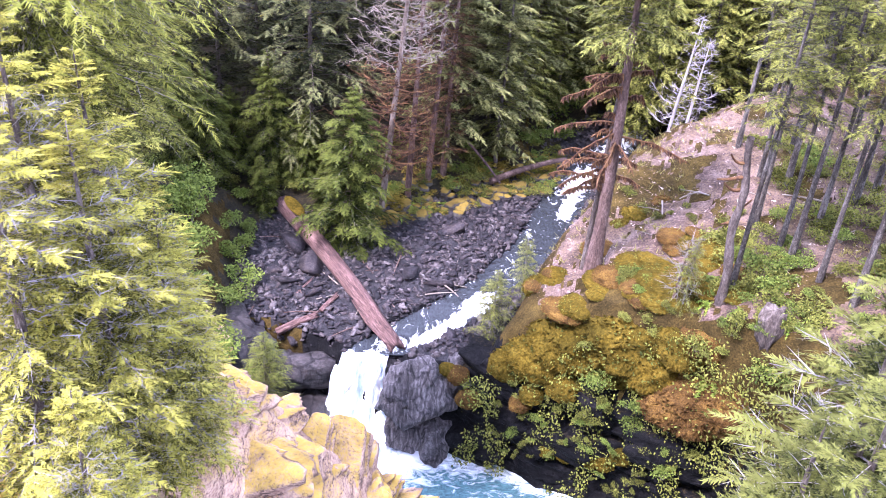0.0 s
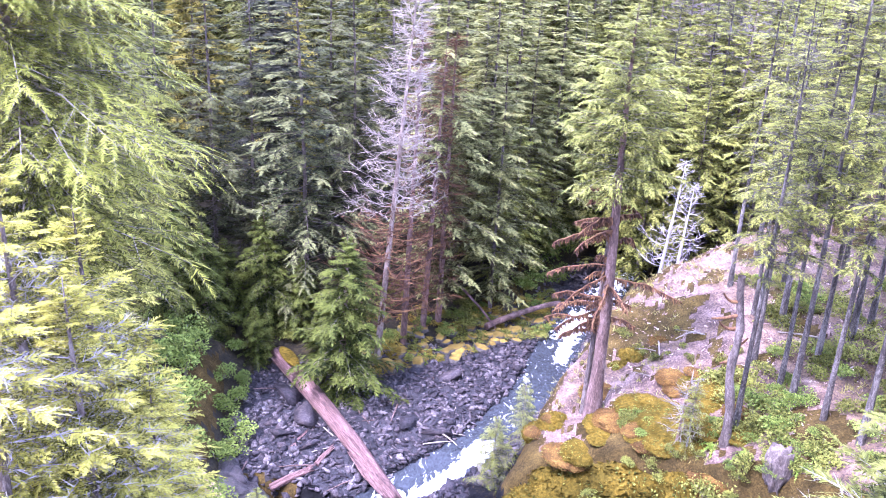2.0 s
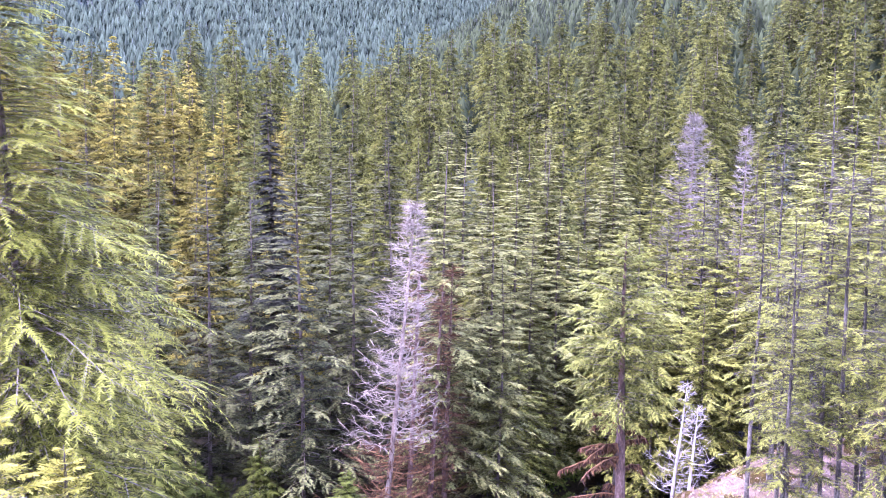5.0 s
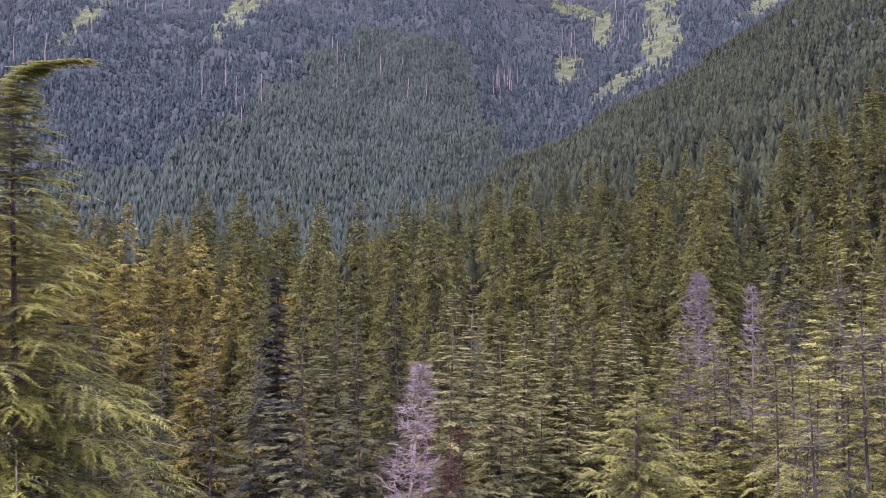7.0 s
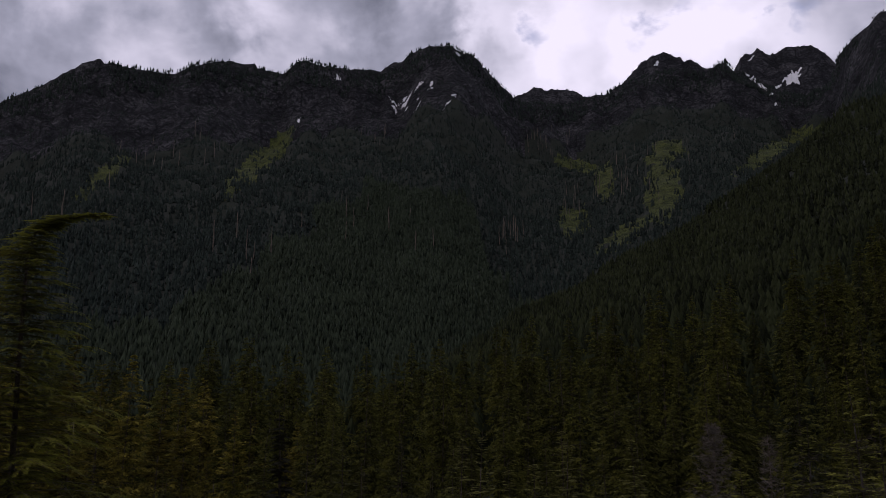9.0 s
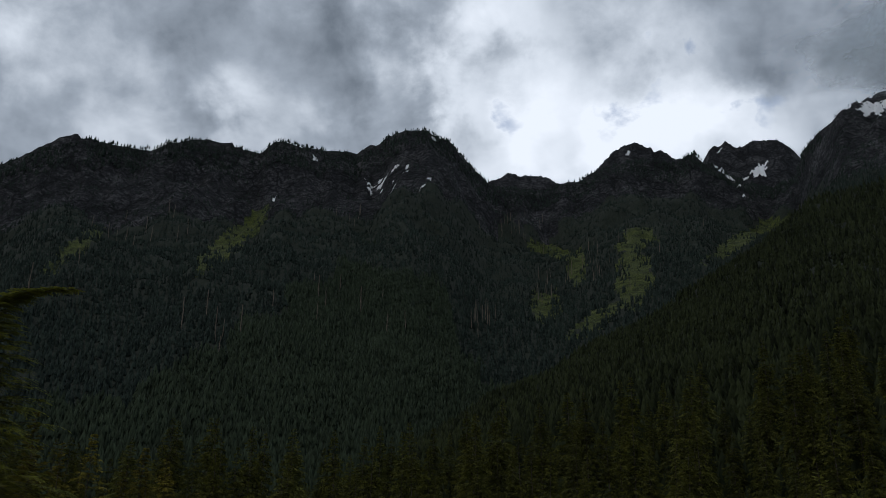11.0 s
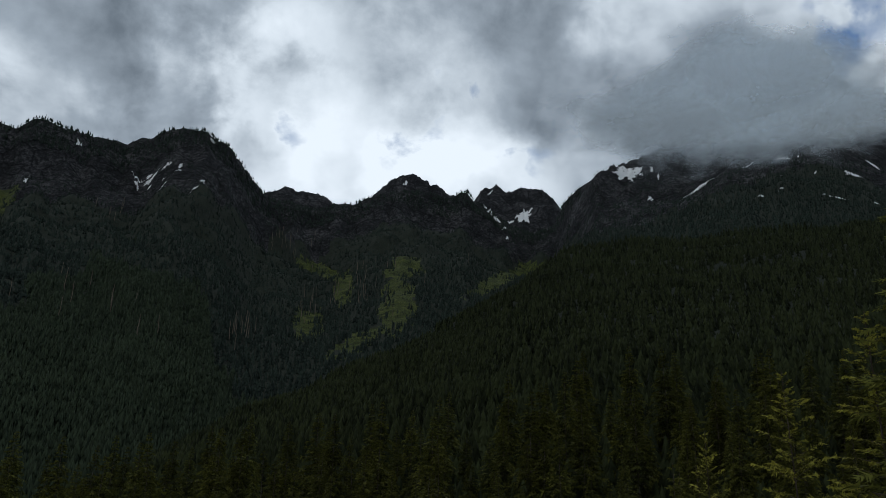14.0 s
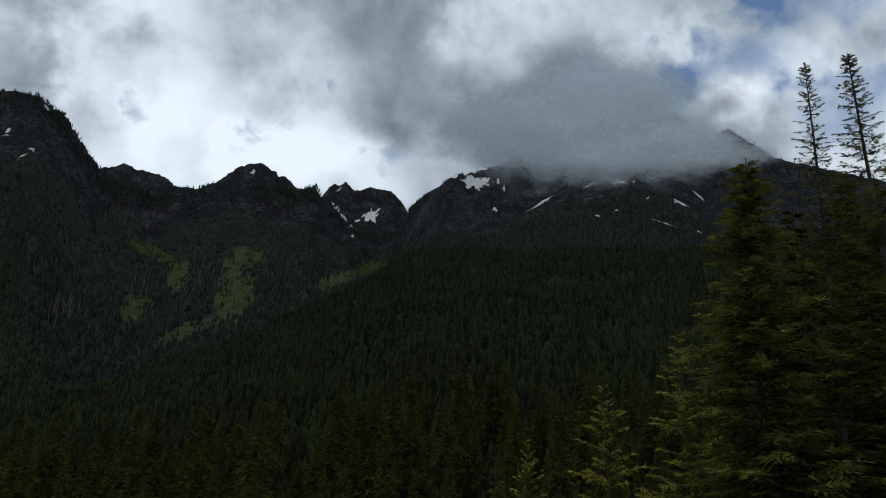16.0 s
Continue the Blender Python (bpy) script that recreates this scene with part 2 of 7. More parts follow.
M = dict(
    hemlock=leafy("hemlock_needles", (0.027, 0.032, 0.006), (0.205, 0.214, 0.034), 0.45, tips=1.0),
    # Sunlight on the near bank is put into this light needle colour.
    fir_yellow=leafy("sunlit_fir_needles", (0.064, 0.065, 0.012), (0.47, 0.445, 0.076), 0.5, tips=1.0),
    fir=leafy("fir_needles", (0.016, 0.02, 0.005), (0.132, 0.136, 0.031), 0.35, tips=0.65),
    spruce=leafy("spruce_needles", (0.012, 0.0145, 0.0058), (0.1, 0.102, 0.037), 0.25, tips=0.8),
    valley_fir=leafy("valley_fir_needles", (0.014, 0.017, 0.0035), (0.122, 0.123, 0.023), 0.35, tips=0.8),
    dead_trunk=surface("pinkish_dead_bark", [(0.3, (0.045, 0.030, 0.021)), (0.5, (0.145, 0.108, 0.082)), (0.72, (0.28, 0.235, 0.192))], 1.2, 0.9, 0.5, 6, stretch=(2, 2, 0.6)),
    road_fir=leafy("road_fir_needles", (0.016, 0.021, 0.006), (0.19, 0.2, 0.046), 0.35, tips=1.0),
    dark_bark=surface("dark_brown_bark", [(0.3, (0.025, 0.018, 0.014)), (0.5, (0.080, 0.061, 0.049)), (0.72, (0.20, 0.168, 0.140))], 1.5, 0.9, 0.6, 6, stretch=(2, 2, 0.7)),
    fir_top=leafy("mossy_fir_needles", (0.038, 0.044, 0.009), (0.235, 0.242, 0.052), 0.4, tips=0.65),
    fir_slim=leafy("slender_fir_needles", (0.046, 0.053, 0.011), (0.285, 0.292, 0.06), 0.4, tips=0.65),
    # Spruce needles again, with the brighter creekside light put into the colour.
    lit_spruce=leafy("lit_spruce_needles", (0.046, 0.050, 0.016), (0.27, 0.268, 0.086), 0.4, tips=0.65),
    fir_bright=leafy("bright_fir_needles", (0.045, 0.047, 0.010), (0.44, 0.42, 0.075), 0.4, tips=1.0),
    # The same young fir needles, darkened in colour for the shade over the cliff.
    cliff_fir=leafy("shaded_fir_needles", (0.014, 0.017, 0.004), (0.130, 0.136, 0.030), 0.3, tips=1.0),
    fir_low=leafy("light_fir_needles", (0.038, 0.044, 0.009), (0.255, 0.256, 0.051), 0.4, tips=0.65),
    dark_fir=leafy("dark_fir_needles", (0.008, 0.009, 0.006), (0.042, 0.042, 0.028), 0.2, tips=0.6),
    gold_fir=leafy("yellowing_fir_needles", (0.036, 0.033, 0.006), (0.25, 0.215, 0.036), 0.35, tips=0.8),
    cedar=leafy("cedar_sprays", (0.011, 0.016, 0.0035), (0.088, 0.102, 0.017), 0.35, tips=0.8),
    # Distance haze is put into the far woods' colours: lifted darks, bluer farther off.
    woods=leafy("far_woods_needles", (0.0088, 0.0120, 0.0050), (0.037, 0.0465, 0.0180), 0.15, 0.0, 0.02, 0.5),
    plantation=leafy("hazed_plantation_needles", (0.0165, 0.0240, 0.0145), (0.046, 0.0635, 0.038), 0.15, 0.0, 0.02, 0.4),
    woods_hazed=leafy("hazed_woods_needles", (0.0122, 0.0185, 0.0155), (0.0365, 0.0515, 0.0415), 0.12, 0.0, 0.015, 0.45),
    leaf=leafy("shrub_leaves", (0.040, 0.066, 0.012), (0.22, 0.27, 0.05), 0.4),
    herb=leafy("golden_herb_leaves", (0.10, 0.075, 0.010), (0.40, 0.31, 0.05), 0.35),
    salal=leafy("salal_leaves", (0.035, 0.044, 0.009), (0.215, 0.218, 0.042), 0.35),
    fern=leafy("fern_fronds", (0.06, 0.10, 0.01), (0.22, 0.27, 0.04), 0.4),
    litter=surface("dry_litter", [(0.25, (0.05, 0.03, 0.022)), (0.5, (0.19, 0.12, 0.09)), (0.75, (0.42, 0.33, 0.28))], 3.0, 0.95, 0.0, 6, island=True),
    dry_grass=leafy("dry_grass_blades", (0.10, 0.09, 0.02), (0.30, 0.27, 0.09), 0.4),
    bark=surface("grey_bark", [(0.3, (0.05, 0.043, 0.038)), (0.5, (0.13, 0.115, 0.105)), (0.72, (0.27, 0.25, 0.235))], 1.2, 0.9, 0.6, 7, stretch=(2.5, 2.5, 0.6), vary=0.2),
    red_bark=surface("red_brown_mossy_bark", [(0.3, (0.035, 0.022, 0.017)), (0.5, (0.105, 0.064, 0.049)), (0.72, (0.24, 0.17, 0.14))], 1.5, 0.9, 0.6, 6, stretch=(2, 2, 0.7)),
    dead=surface("bleached_dead_wood", [(0.2, (0.075, 0.056, 0.042)), (0.5, (0.172, 0.142, 0.108)), (0.8, (0.285, 0.246, 0.196))], 1.2, 0.9, 0.3, 6, stretch=(2, 2, 0.6), vary=0.1),
    twig=surface("grey_twigs", [(0.3, (0.07, 0.058, 0.044)), (0.7, (0.22, 0.19, 0.155))], 3.0, 0.9, 0.2, 5),
    grey_trunk=surface("mottled_grey_bark", [(0.3, (0.020, 0.016, 0.012)), (0.5, (0.060, 0.050, 0.041)), (0.72, (0.175, 0.155, 0.132))], 1.6, 0.9, 0.6, 7, stretch=(2.2, 2.2, 0.8), contrast=2.4),
    pale_twig=surface("pale_bare_twigs", [(0.3, (0.12, 0.106, 0.094)), (0.7, (0.33, 0.30, 0.28))], 3.0, 0.9, 0.2, 5),
    white_wood=surface("white_dead_wood", [(0.2, (0.18, 0.16, 0.155)), (0.5, (0.35, 0.315, 0.305)), (0.8, (0.52, 0.48, 0.47))], 1.2, 0.9, 0.3, 6, stretch=(2, 2, 0.6), vary=0.1),
    hung_moss=surface("brown_hanging_moss", [(0.3, (0.030, 0.013, 0.008)), (0.5, (0.085, 0.040, 0.018)), (0.72, (0.17, 0.095, 0.034))], 4.0, 1.0, 0.8, 6, island=True),
    log=surface("bare_red_log", [(0.2, (0.018, 0.010, 0.009)), (0.5, (0.105, 0.055, 0.044)), (0.8, (0.29, 0.18, 0.15))], 2.2, 0.75, 1.0, 7, stretch=(0.25, 2.8, 2.8), local=True, contrast=2.6),
    moss=surface("golden_moss", [(0.2, (0.022, 0.018, 0.003)), (0.45, (0.070, 0.051, 0.006)), (0.6, (0.125, 0.084, 0.009)), (0.8, (0.23, 0.158, 0.018))], 0.8, 1.0, 1.0, 14, specular=0.05, contrast=2.0),
    moss_ground=surface("mossy_ground", [(0.15, (0.009, 0.007, 0.002)), (0.5, (0.043, 0.029, 0.008)), (0.85, (0.125, 0.085, 0.019))], 1.4, 1.0, 1.0, 12, specular=0.1, contrast=2.6),
    rust_moss=surface("rust_moss", [(0.15, (0.016, 0.009, 0.004)), (0.5, (0.085, 0.045, 0.011)), (0.85, (0.22, 0.13, 0.024))], 1.6, 1.0, 1.0, 14, specular=0.1, contrast=2.6),
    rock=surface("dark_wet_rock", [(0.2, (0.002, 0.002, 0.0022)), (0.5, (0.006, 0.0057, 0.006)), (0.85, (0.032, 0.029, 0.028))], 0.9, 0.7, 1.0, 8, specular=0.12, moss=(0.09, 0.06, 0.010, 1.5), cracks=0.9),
    ledge=surface("brown_ledge_rock", [(0.2, (0.008, 0.007, 0.007)), (0.5, (0.035, 0.029, 0.028)), (0.85, (0.11, 0.092, 0.085))], 0.9, 0.5, 1.0, 8, specular=0.35, cracks=0.8),
    pale_rock=surface("banded_grey_rock", [(0.15, (0.025, 0.021, 0.021)), (0.5, (0.12, 0.103, 0.098)), (0.85, (0.36, 0.32, 0.305))], 0.8, 0.5, 1.0, 7, stretch=(1.8, 1.8, 0.6), specular=0.4, bands=0.2, cracks=0.9, contrast=2.6),
    mossy_rock=surface("mossy_bank_rock", [(0.15, (0.08, 0.050, 0.036)), (0.45, (0.37, 0.235, 0.16)), (0.8, (0.66, 0.48, 0.34))], 1.6, 0.9, 1.0, 9, stretch=(0.8, 0.8, 2.4), moss=(0.56, 0.36, 0.06, 1.18), cracks=1.6, contrast=3.2),
    stone=surface("river_stones", [(0.2, (0.006, 0.005, 0.0055)), (0.45, (0.025, 0.020, 0.0215)), (0.62, (0.048, 0.037, 0.034)), (0.9, (0.115, 0.101, 0.096))], 1.5, 0.75, 0.6, 6, vary=0.45, island=True, contrast=2.6),
    stone_moss=surface("mossy_stones", [(0.3, (0.03, 0.027, 0.023)), (0.7, (0.12, 0.105, 0.085))], 1.5, 0.9, 0.6, 6, vary=0.3, moss=(0.23, 0.155, 0.022, 1.0)),
    snow=surface("old_snow", [(0.3, (0.70, 0.72, 0.75)), (0.7, (0.86, 0.87, 0.88))], 0.05, 0.8, 0.2, 5),
    gravel=surface("creek_gravel", [(0.2, (0.005, 0.0045, 0.005)), (0.5, (0.024, 0.021, 0.022)), (0.8, (0.09, 0.08, 0.078))], 2.2, 0.85, 1.0, 6, cracks=5.0),
    duff=surface("needle_litter_slope", [(0.2, (0.026, 0.016, 0.011)), (0.5, (0.090, 0.056, 0.041)), (0.8, (0.25, 0.18, 0.145))], 1.3, 0.95, 1.0, 12, moss=(0.15, 0.095, 0.018, 1.42), contrast=3.2),
    # Shade under the trees is put into this near-black floor colour.
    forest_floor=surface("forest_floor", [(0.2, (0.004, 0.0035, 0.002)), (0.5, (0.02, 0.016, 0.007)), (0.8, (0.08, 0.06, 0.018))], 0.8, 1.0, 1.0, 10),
    # Pale floor between far trees: the haze over their gaps is in the colour.
    under_woods=surface("hill_floor", [(0.3, (0.012, 0.016, 0.011)), (0.7, (0.026, 0.033, 0.022))], 0.02, 1.0, 0.3, 10),
    crag=surface("mountain_rock", [(0.2, (0.0035, 0.0043, 0.0058)), (0.5, (0.018, 0.0190, 0.0225)), (0.8, (0.105, 0.102, 0.108))], 0.016, 0.95, 1.0, 8, cracks=0.02, contrast=2.8),
    meadow=surface("green_clearing", [(0.3, (0.014, 0.021, 0.005)), (0.5, (0.045, 0.060, 0.012)), (0.72, (0.10, 0.112, 0.024))], 0.06, 1.0, 0.8, 8, contrast=2.8),
)


def water_material(name, deep, foam_from, foam_to, scale, stretch=(1, 1, 1), rough=0.08, foam_colour=(0.88, 0.91, 0.93), foam_map=False):
    m = bpy.data.materials.new(name)
    m.use_nodes = True
    add = nodes_of(m.node_tree)
    co = add("ShaderNodeMapping", (0, add("ShaderNodeNewGeometry").outputs["Position"]), Scale=stretch).outputs[0]
    a = add("ShaderNodeTexNoise", ("Vector", co), Scale=scale, Detail=7.0, Roughness=0.65, Distortion=1.2)
    b = add("ShaderNodeTexNoise", ("Vector", co), Scale=scale * 4, Detail=4.0, Roughness=0.6)
    src = a.outputs[0]
    if foam_map:
        here = add("ShaderNodeAttribute")
        here.attribute_name = "foam"
        more = add("ShaderNodeMath", (0, here.outputs["Fac"]), (2, src), operation="MULTIPLY_ADD")
        more.inputs[1].default_value = 0.32
        src = more.outputs[0]
    f = add("ShaderNodeMapRange", ("Value", src))
    f.inputs["From Min"].default_value, f.inputs["From Max"].default_value = foam_from, foam_to
    tone = ramp(add, b.outputs[0], [(0.3, tuple(c * 0.6 for c in deep)), (0.7, tuple(c * 1.3 for c in deep))])
    colour = add("ShaderNodeMix", (0, f.outputs[0]), (6, tone), data_type="RGBA")
    colour.inputs[7].default_value = (*foam_colour, 1)
    r = add("ShaderNodeMapRange", ("Value", f.outputs[0]))
    r.inputs["To Min"].default_value, r.inputs["To Max"].default_value = rough, 0.8
    p = add("ShaderNodeBsdfPrincipled", ("Base Color", colour.outputs[2]), ("Roughness", r.outputs[0]), IOR=1.33)
    bump = add("ShaderNodeBump", ("Height", a.outputs[0]), Strength=0.7, Distance=0.25 / scale)
    m.node_tree.links.new(bump.outputs[0], p.inputs["Normal"])
    add("ShaderNodeOutputMaterial", (0, p.outputs[0]))
    return m


M["pool"] = water_material("turquoise_pool_water", (0.07, 0.145, 0.15), 0.54, 0.80, 1.5, (1.0, 1.9, 1.0), 0.14, foam_map=True)
M["creek"] = water_material("shallow_creek_water", (0.028, 0.031, 0.033), 0.60, 0.74, 2.4, (1.2, 0.7, 1.0), 0.22, foam_map=True)


# ---- mesh helpers ----
def mesh(name, V, F, mats, index=None, smooth=False):
    """A mesh from arrays; F has three or four columns."""
    V, F = np.asarray(V, np.float32), np.asarray(F, np.int32)
    me = bpy.data.meshes.new(name)
    me.vertices.add(len(V))
    me.vertices.foreach_set("co", V.ravel())
    me.loops.add(F.size)
    me.loops.foreach_set("vertex_index", F.ravel())
    me.polygons.add(len(F))
    me.polygons.foreach_set("loop_start", np.arange(0, F.size, F.shape[1], dtype=np.int32))
    for m in mats if isinstance(mats, (list, tuple)) else [mats]:
        me.materials.append(m)
    if index is not None:
        me.polygons.foreach_set("material_index", np.asarray(index, np.int32))
    if smooth:
        me.polygons.foreach_set("use_smooth", np.ones(len(F), bool))
    me.update(calc_edges=True)
    return me


def part(name, me, parent=None, label=""):
    ob = new(name, me)
    ob.parent = parent
    return tagged(ob, label)


def thing(name, me, m, label, category, group="", kind=""):
    ob = new(name, me)
    ob.matrix_basis = m
    return tagged(ob, label, category, group, kind)


def join(*pieces):
    V, F, n = [], [], 0
    for v, f in pieces:
        V.append(v), F.append(np.asarray(f) + n)
        n += len(v)
    return np.concatenate(V), np.concatenate(F)


TABLE = np.random.RandomState(5).rand(8, 256, 256)


def value_noise(x, y, layer=0):
    xi, yi = np.floor(x).astype(int), np.floor(y).astype(int)
    fx, fy = x - xi, y - yi
    fx, fy = fx * fx * (3 - 2 * fx), fy * fy * (3 - 2 * fy)
    t = TABLE[layer % 8]
    a, b = t[xi % 256, yi % 256], t[(xi + 1) % 256, yi % 256]
    c, d = t[xi % 256, (yi + 1) % 256], t[(xi + 1) % 256, (yi + 1) % 256]
    return (a + (b - a) * fx) * (1 - fy) + (c + (d - c) * fx) * fy


def fbm(x, y, octaves=5, layer=0):
    """Noise of mean 0, about -0.5 to 0.5."""
    total, gain = 0.0, 0.5
    for k in range(octaves):
        total = total + gain * (value_noise(x * 2 ** k + 17.3 * k, y * 2 ** k + 9.1 * k, layer + k) - 0.5)
        gain *= 0.5
    return total


def smooth_step(a, b, x):
    t = np.clip((x - a) / (b - a), 0, 1)
    return t * t * (3 - 2 * t)


def outside(x, y, polygon):
    """Signed distance to a polygon, positive outside."""
    p = np.array(polygon, float)
    q = np.roll(p, -1, 0)
    best, inside = np.full(np.shape(x), 1e9), np.zeros(np.shape(x), bool)
    for (ax, ay), (bx, by) in zip(p, q):
        ex, ey = bx - ax, by - ay
        t = np.clip(((x - ax) * ex + (y - ay) * ey) / (ex * ex + ey * ey), 0, 1)
        best = np.minimum(best, np.hypot(x - ax - t * ex, y - ay - t * ey))
        if ay != by:
            cross = (ay > y) != (by > y)
            inside ^= cross & (x < (y - ay) * ex / ey + ax)
    return np.where(inside, -best, best)


# ---- the ground ----
CORRIDOR = [(-6.3, 25.0), (-7.4, 29), (-7.4, 32.6), (-3, 33.6), (2.3, 36.8), (4.6, 39.6), (7.6, 44.5), (12, 50.5), (19, 60), (34, 78),
            (37, 75), (22, 57), (14.5, 48.5), (10.8, 43.2), (7.8, 39), (6.2, 35), (5.0, 31.8), (2.9, 28.4), (2.0, 26.4), (0.4, 25.3), (-1.4, 24.5), (-3.6, 24.6)]
POOL = [(-6.4, 25.6), (-4.6, 25.2), (-3.6, 24.5), (-1.5, 24.3), (-0.6, 24.0), (2.2, 23.7), (5.8, 22.3), (9, 20.0), (12, 16), (11, 8), (8, 0), (8, -14),
        (-6, -14), (-5, 0), (-3, 8), (-0.6, 13.6), (-0.4, 17.2), (-2.2, 18.6), (-3.4, 20.5), (-5.6, 22.5)]
POOL_Z = -3.2
CREEK = [(25.0, -2.5), (26.5, -1.0), (28.2, 0.9), (30, 2.3), (33, 4.1), (36, 5.2), (39.4, 6.4), (44, 9.3), (50, 13.2), (60, 20.5), (78, 35.5)]


def creek_x(y):
    return np.interp(y, [c[0] for c in CREEK], [c[1] for c in CREEK])


def creek_z(y):
    return np.interp(y, [24.8, 26.5, 28.5, 36, 44, 60, 80], [0.0, 0.12, 0.42, 0.6, 1.0, 2.2, 4.0])


def creek_half(y):
    return np.interp(y, [24.8, 27, 29, 33, 40, 50, 80], [0.85, 1.3, 0.95, 0.9, 1.0, 1.6, 2.2])


SKYLINE = [(-60, 19.0), (-36, 19.5), (-30.2, 20.8), (-27.9, 22.3), (-25.7, 23.95), (-24.5, 24.35), (-21.6, 24.2), (-19.8, 24.3), (-18.5, 24.95), (-17, 25.3), (-13.7, 25.2), (-12.7, 25.1), (-12.1, 25.7), (-11.3, 25.95), (-7.9, 25.5), (-6, 25.4),
           (-4.8, 26.0), (-3.8, 26.65), (-2.5, 27.05), (-1.1, 27.15), (0.7, 26.45), (3.1, 24.05), (4.1, 23.25), (7.1, 23.0), (11.9, 24.35), (13.5, 24.75), (15.1, 24.75), (16.5, 24.3), (17.3, 24.9), (17.9, 24.9), (18.4, 24.3), (21.1, 22.5), (22.7, 22.0), (24.1, 22.6),
           (24.7, 24.0), (27.1, 26.0), (31, 27), (36, 29.4), (42, 31.6), (45.7, 28.1), (47.4, 28.6), (50, 26.5), (62, 22), (90, 18)]
HILL = [(-60, -1), (-20, 0.6), (-13, 1.0), (-8, 2.4), (-4, 4.0), (0, 6.4), (3.3, 8.7), (9.6, 12.4), (14, 14.5), (18.5, 16.8), (24.5, 20.7), (31.7, 21.3), (43, 21.3), (60, 20), (90, 16)]
HILL_R = [(-60, 160), (-13, 190), (-4, 280), (3, 420), (10, 570), (18, 720), (25, 840), (32, 900), (90, 900)]
PEAK_R = [(-60, 1800), (-26, 1800), (0, 1850), (5, 2000), (14, 2100), (24, 2150), (27, 1850), (42, 2250), (90, 2150)]


def curve_of(points, at):
    return np.interp(at, [p[0] for p in points], [p[1] for p in points])


def near_height(x, y):
    """Banks, cliffs and the forest floor round the gorge."""
    right = 4.0 + 0.40 * (x - 5) + 0.06 * (y - 25)
    right = np.where(right > 6.5, 6.5 + (right - 6.5) * 0.25, right)
    right = right - 2.4 * smooth_step(3.8, 0.5, x) - 1.2 * smooth_step(10, 6, y)
    ridge = np.where(y > 15.2, np.exp(-((y - 15.2) / 2.4) ** 2), 1.0)
    left = 1.6 + (0.8 + np.clip(-x, 0, 6.5) * 0.92) * ridge + 0.10 * np.clip(-x - 6, 0, 60)
    left = left + 1.5 * smooth_step(-7, -10, x)
    far = 1.9 + 0.05 * np.clip(y - 34, 0, 60) + 0.5 * smooth_step(0, -14, x)
    # the spur between creek and gorge falls away to the forest floor behind it
    side = x - creek_x(np.clip(y, 25, 78))
    land = np.where(y > 25.5, np.where(side > 0, right, left * (1 - smooth_step(30, 34, y)) + far * smooth_step(30, 34, y)), np.where(x > -1.0, right, left))
    drop = smooth_step(0, 7, y - (32.0 + 0.75 * (x - 8))) * np.where((side > 0) & (y > 25.5), 1.0, 0.0)
    land = land * (1 - drop) + (1.6 + 0.03 * y) * drop
    land = land + 0.9 * fbm(x * 0.35, y * 0.35, 5, 1) + 0.42 * fbm(x * 1.5, y * 1.5, 4, 6)
    bed_c = creek_z(y) - 0.28
    beach = creek_z(y) + 0.10 + 0.05 * np.clip(np.abs(side) - creek_half(y), 0, 8) + 0.35 * fbm(x * 0.9, y * 0.9, 4, 2)
    bed = np.where(np.abs(side) < creek_half(y), bed_c, np.minimum(beach, bed_c + 2.0 * (np.abs(side) - creek_half(y)) + 0.05))
    wide = np.where(side > 0, 1.7, 2.6)
    d = outside(x, y, CORRIDOR) + 0.5 * fbm(x * 0.8, y * 0.8, 3, 3)
    z = np.where(d <= 0, bed, bed + (land - bed) * smooth_step(0, 1, d / wide))
    d = outside(x, y, POOL) + 0.35 * fbm(x * 0.9, y * 0.9, 3, 4)
    cliff = smooth_step(-0.1, 1.0, d) ** 0.7
    return np.where(d < 1.0, POOL_Z - 0.7 + (z - POOL_Z + 0.7) * cliff, z)


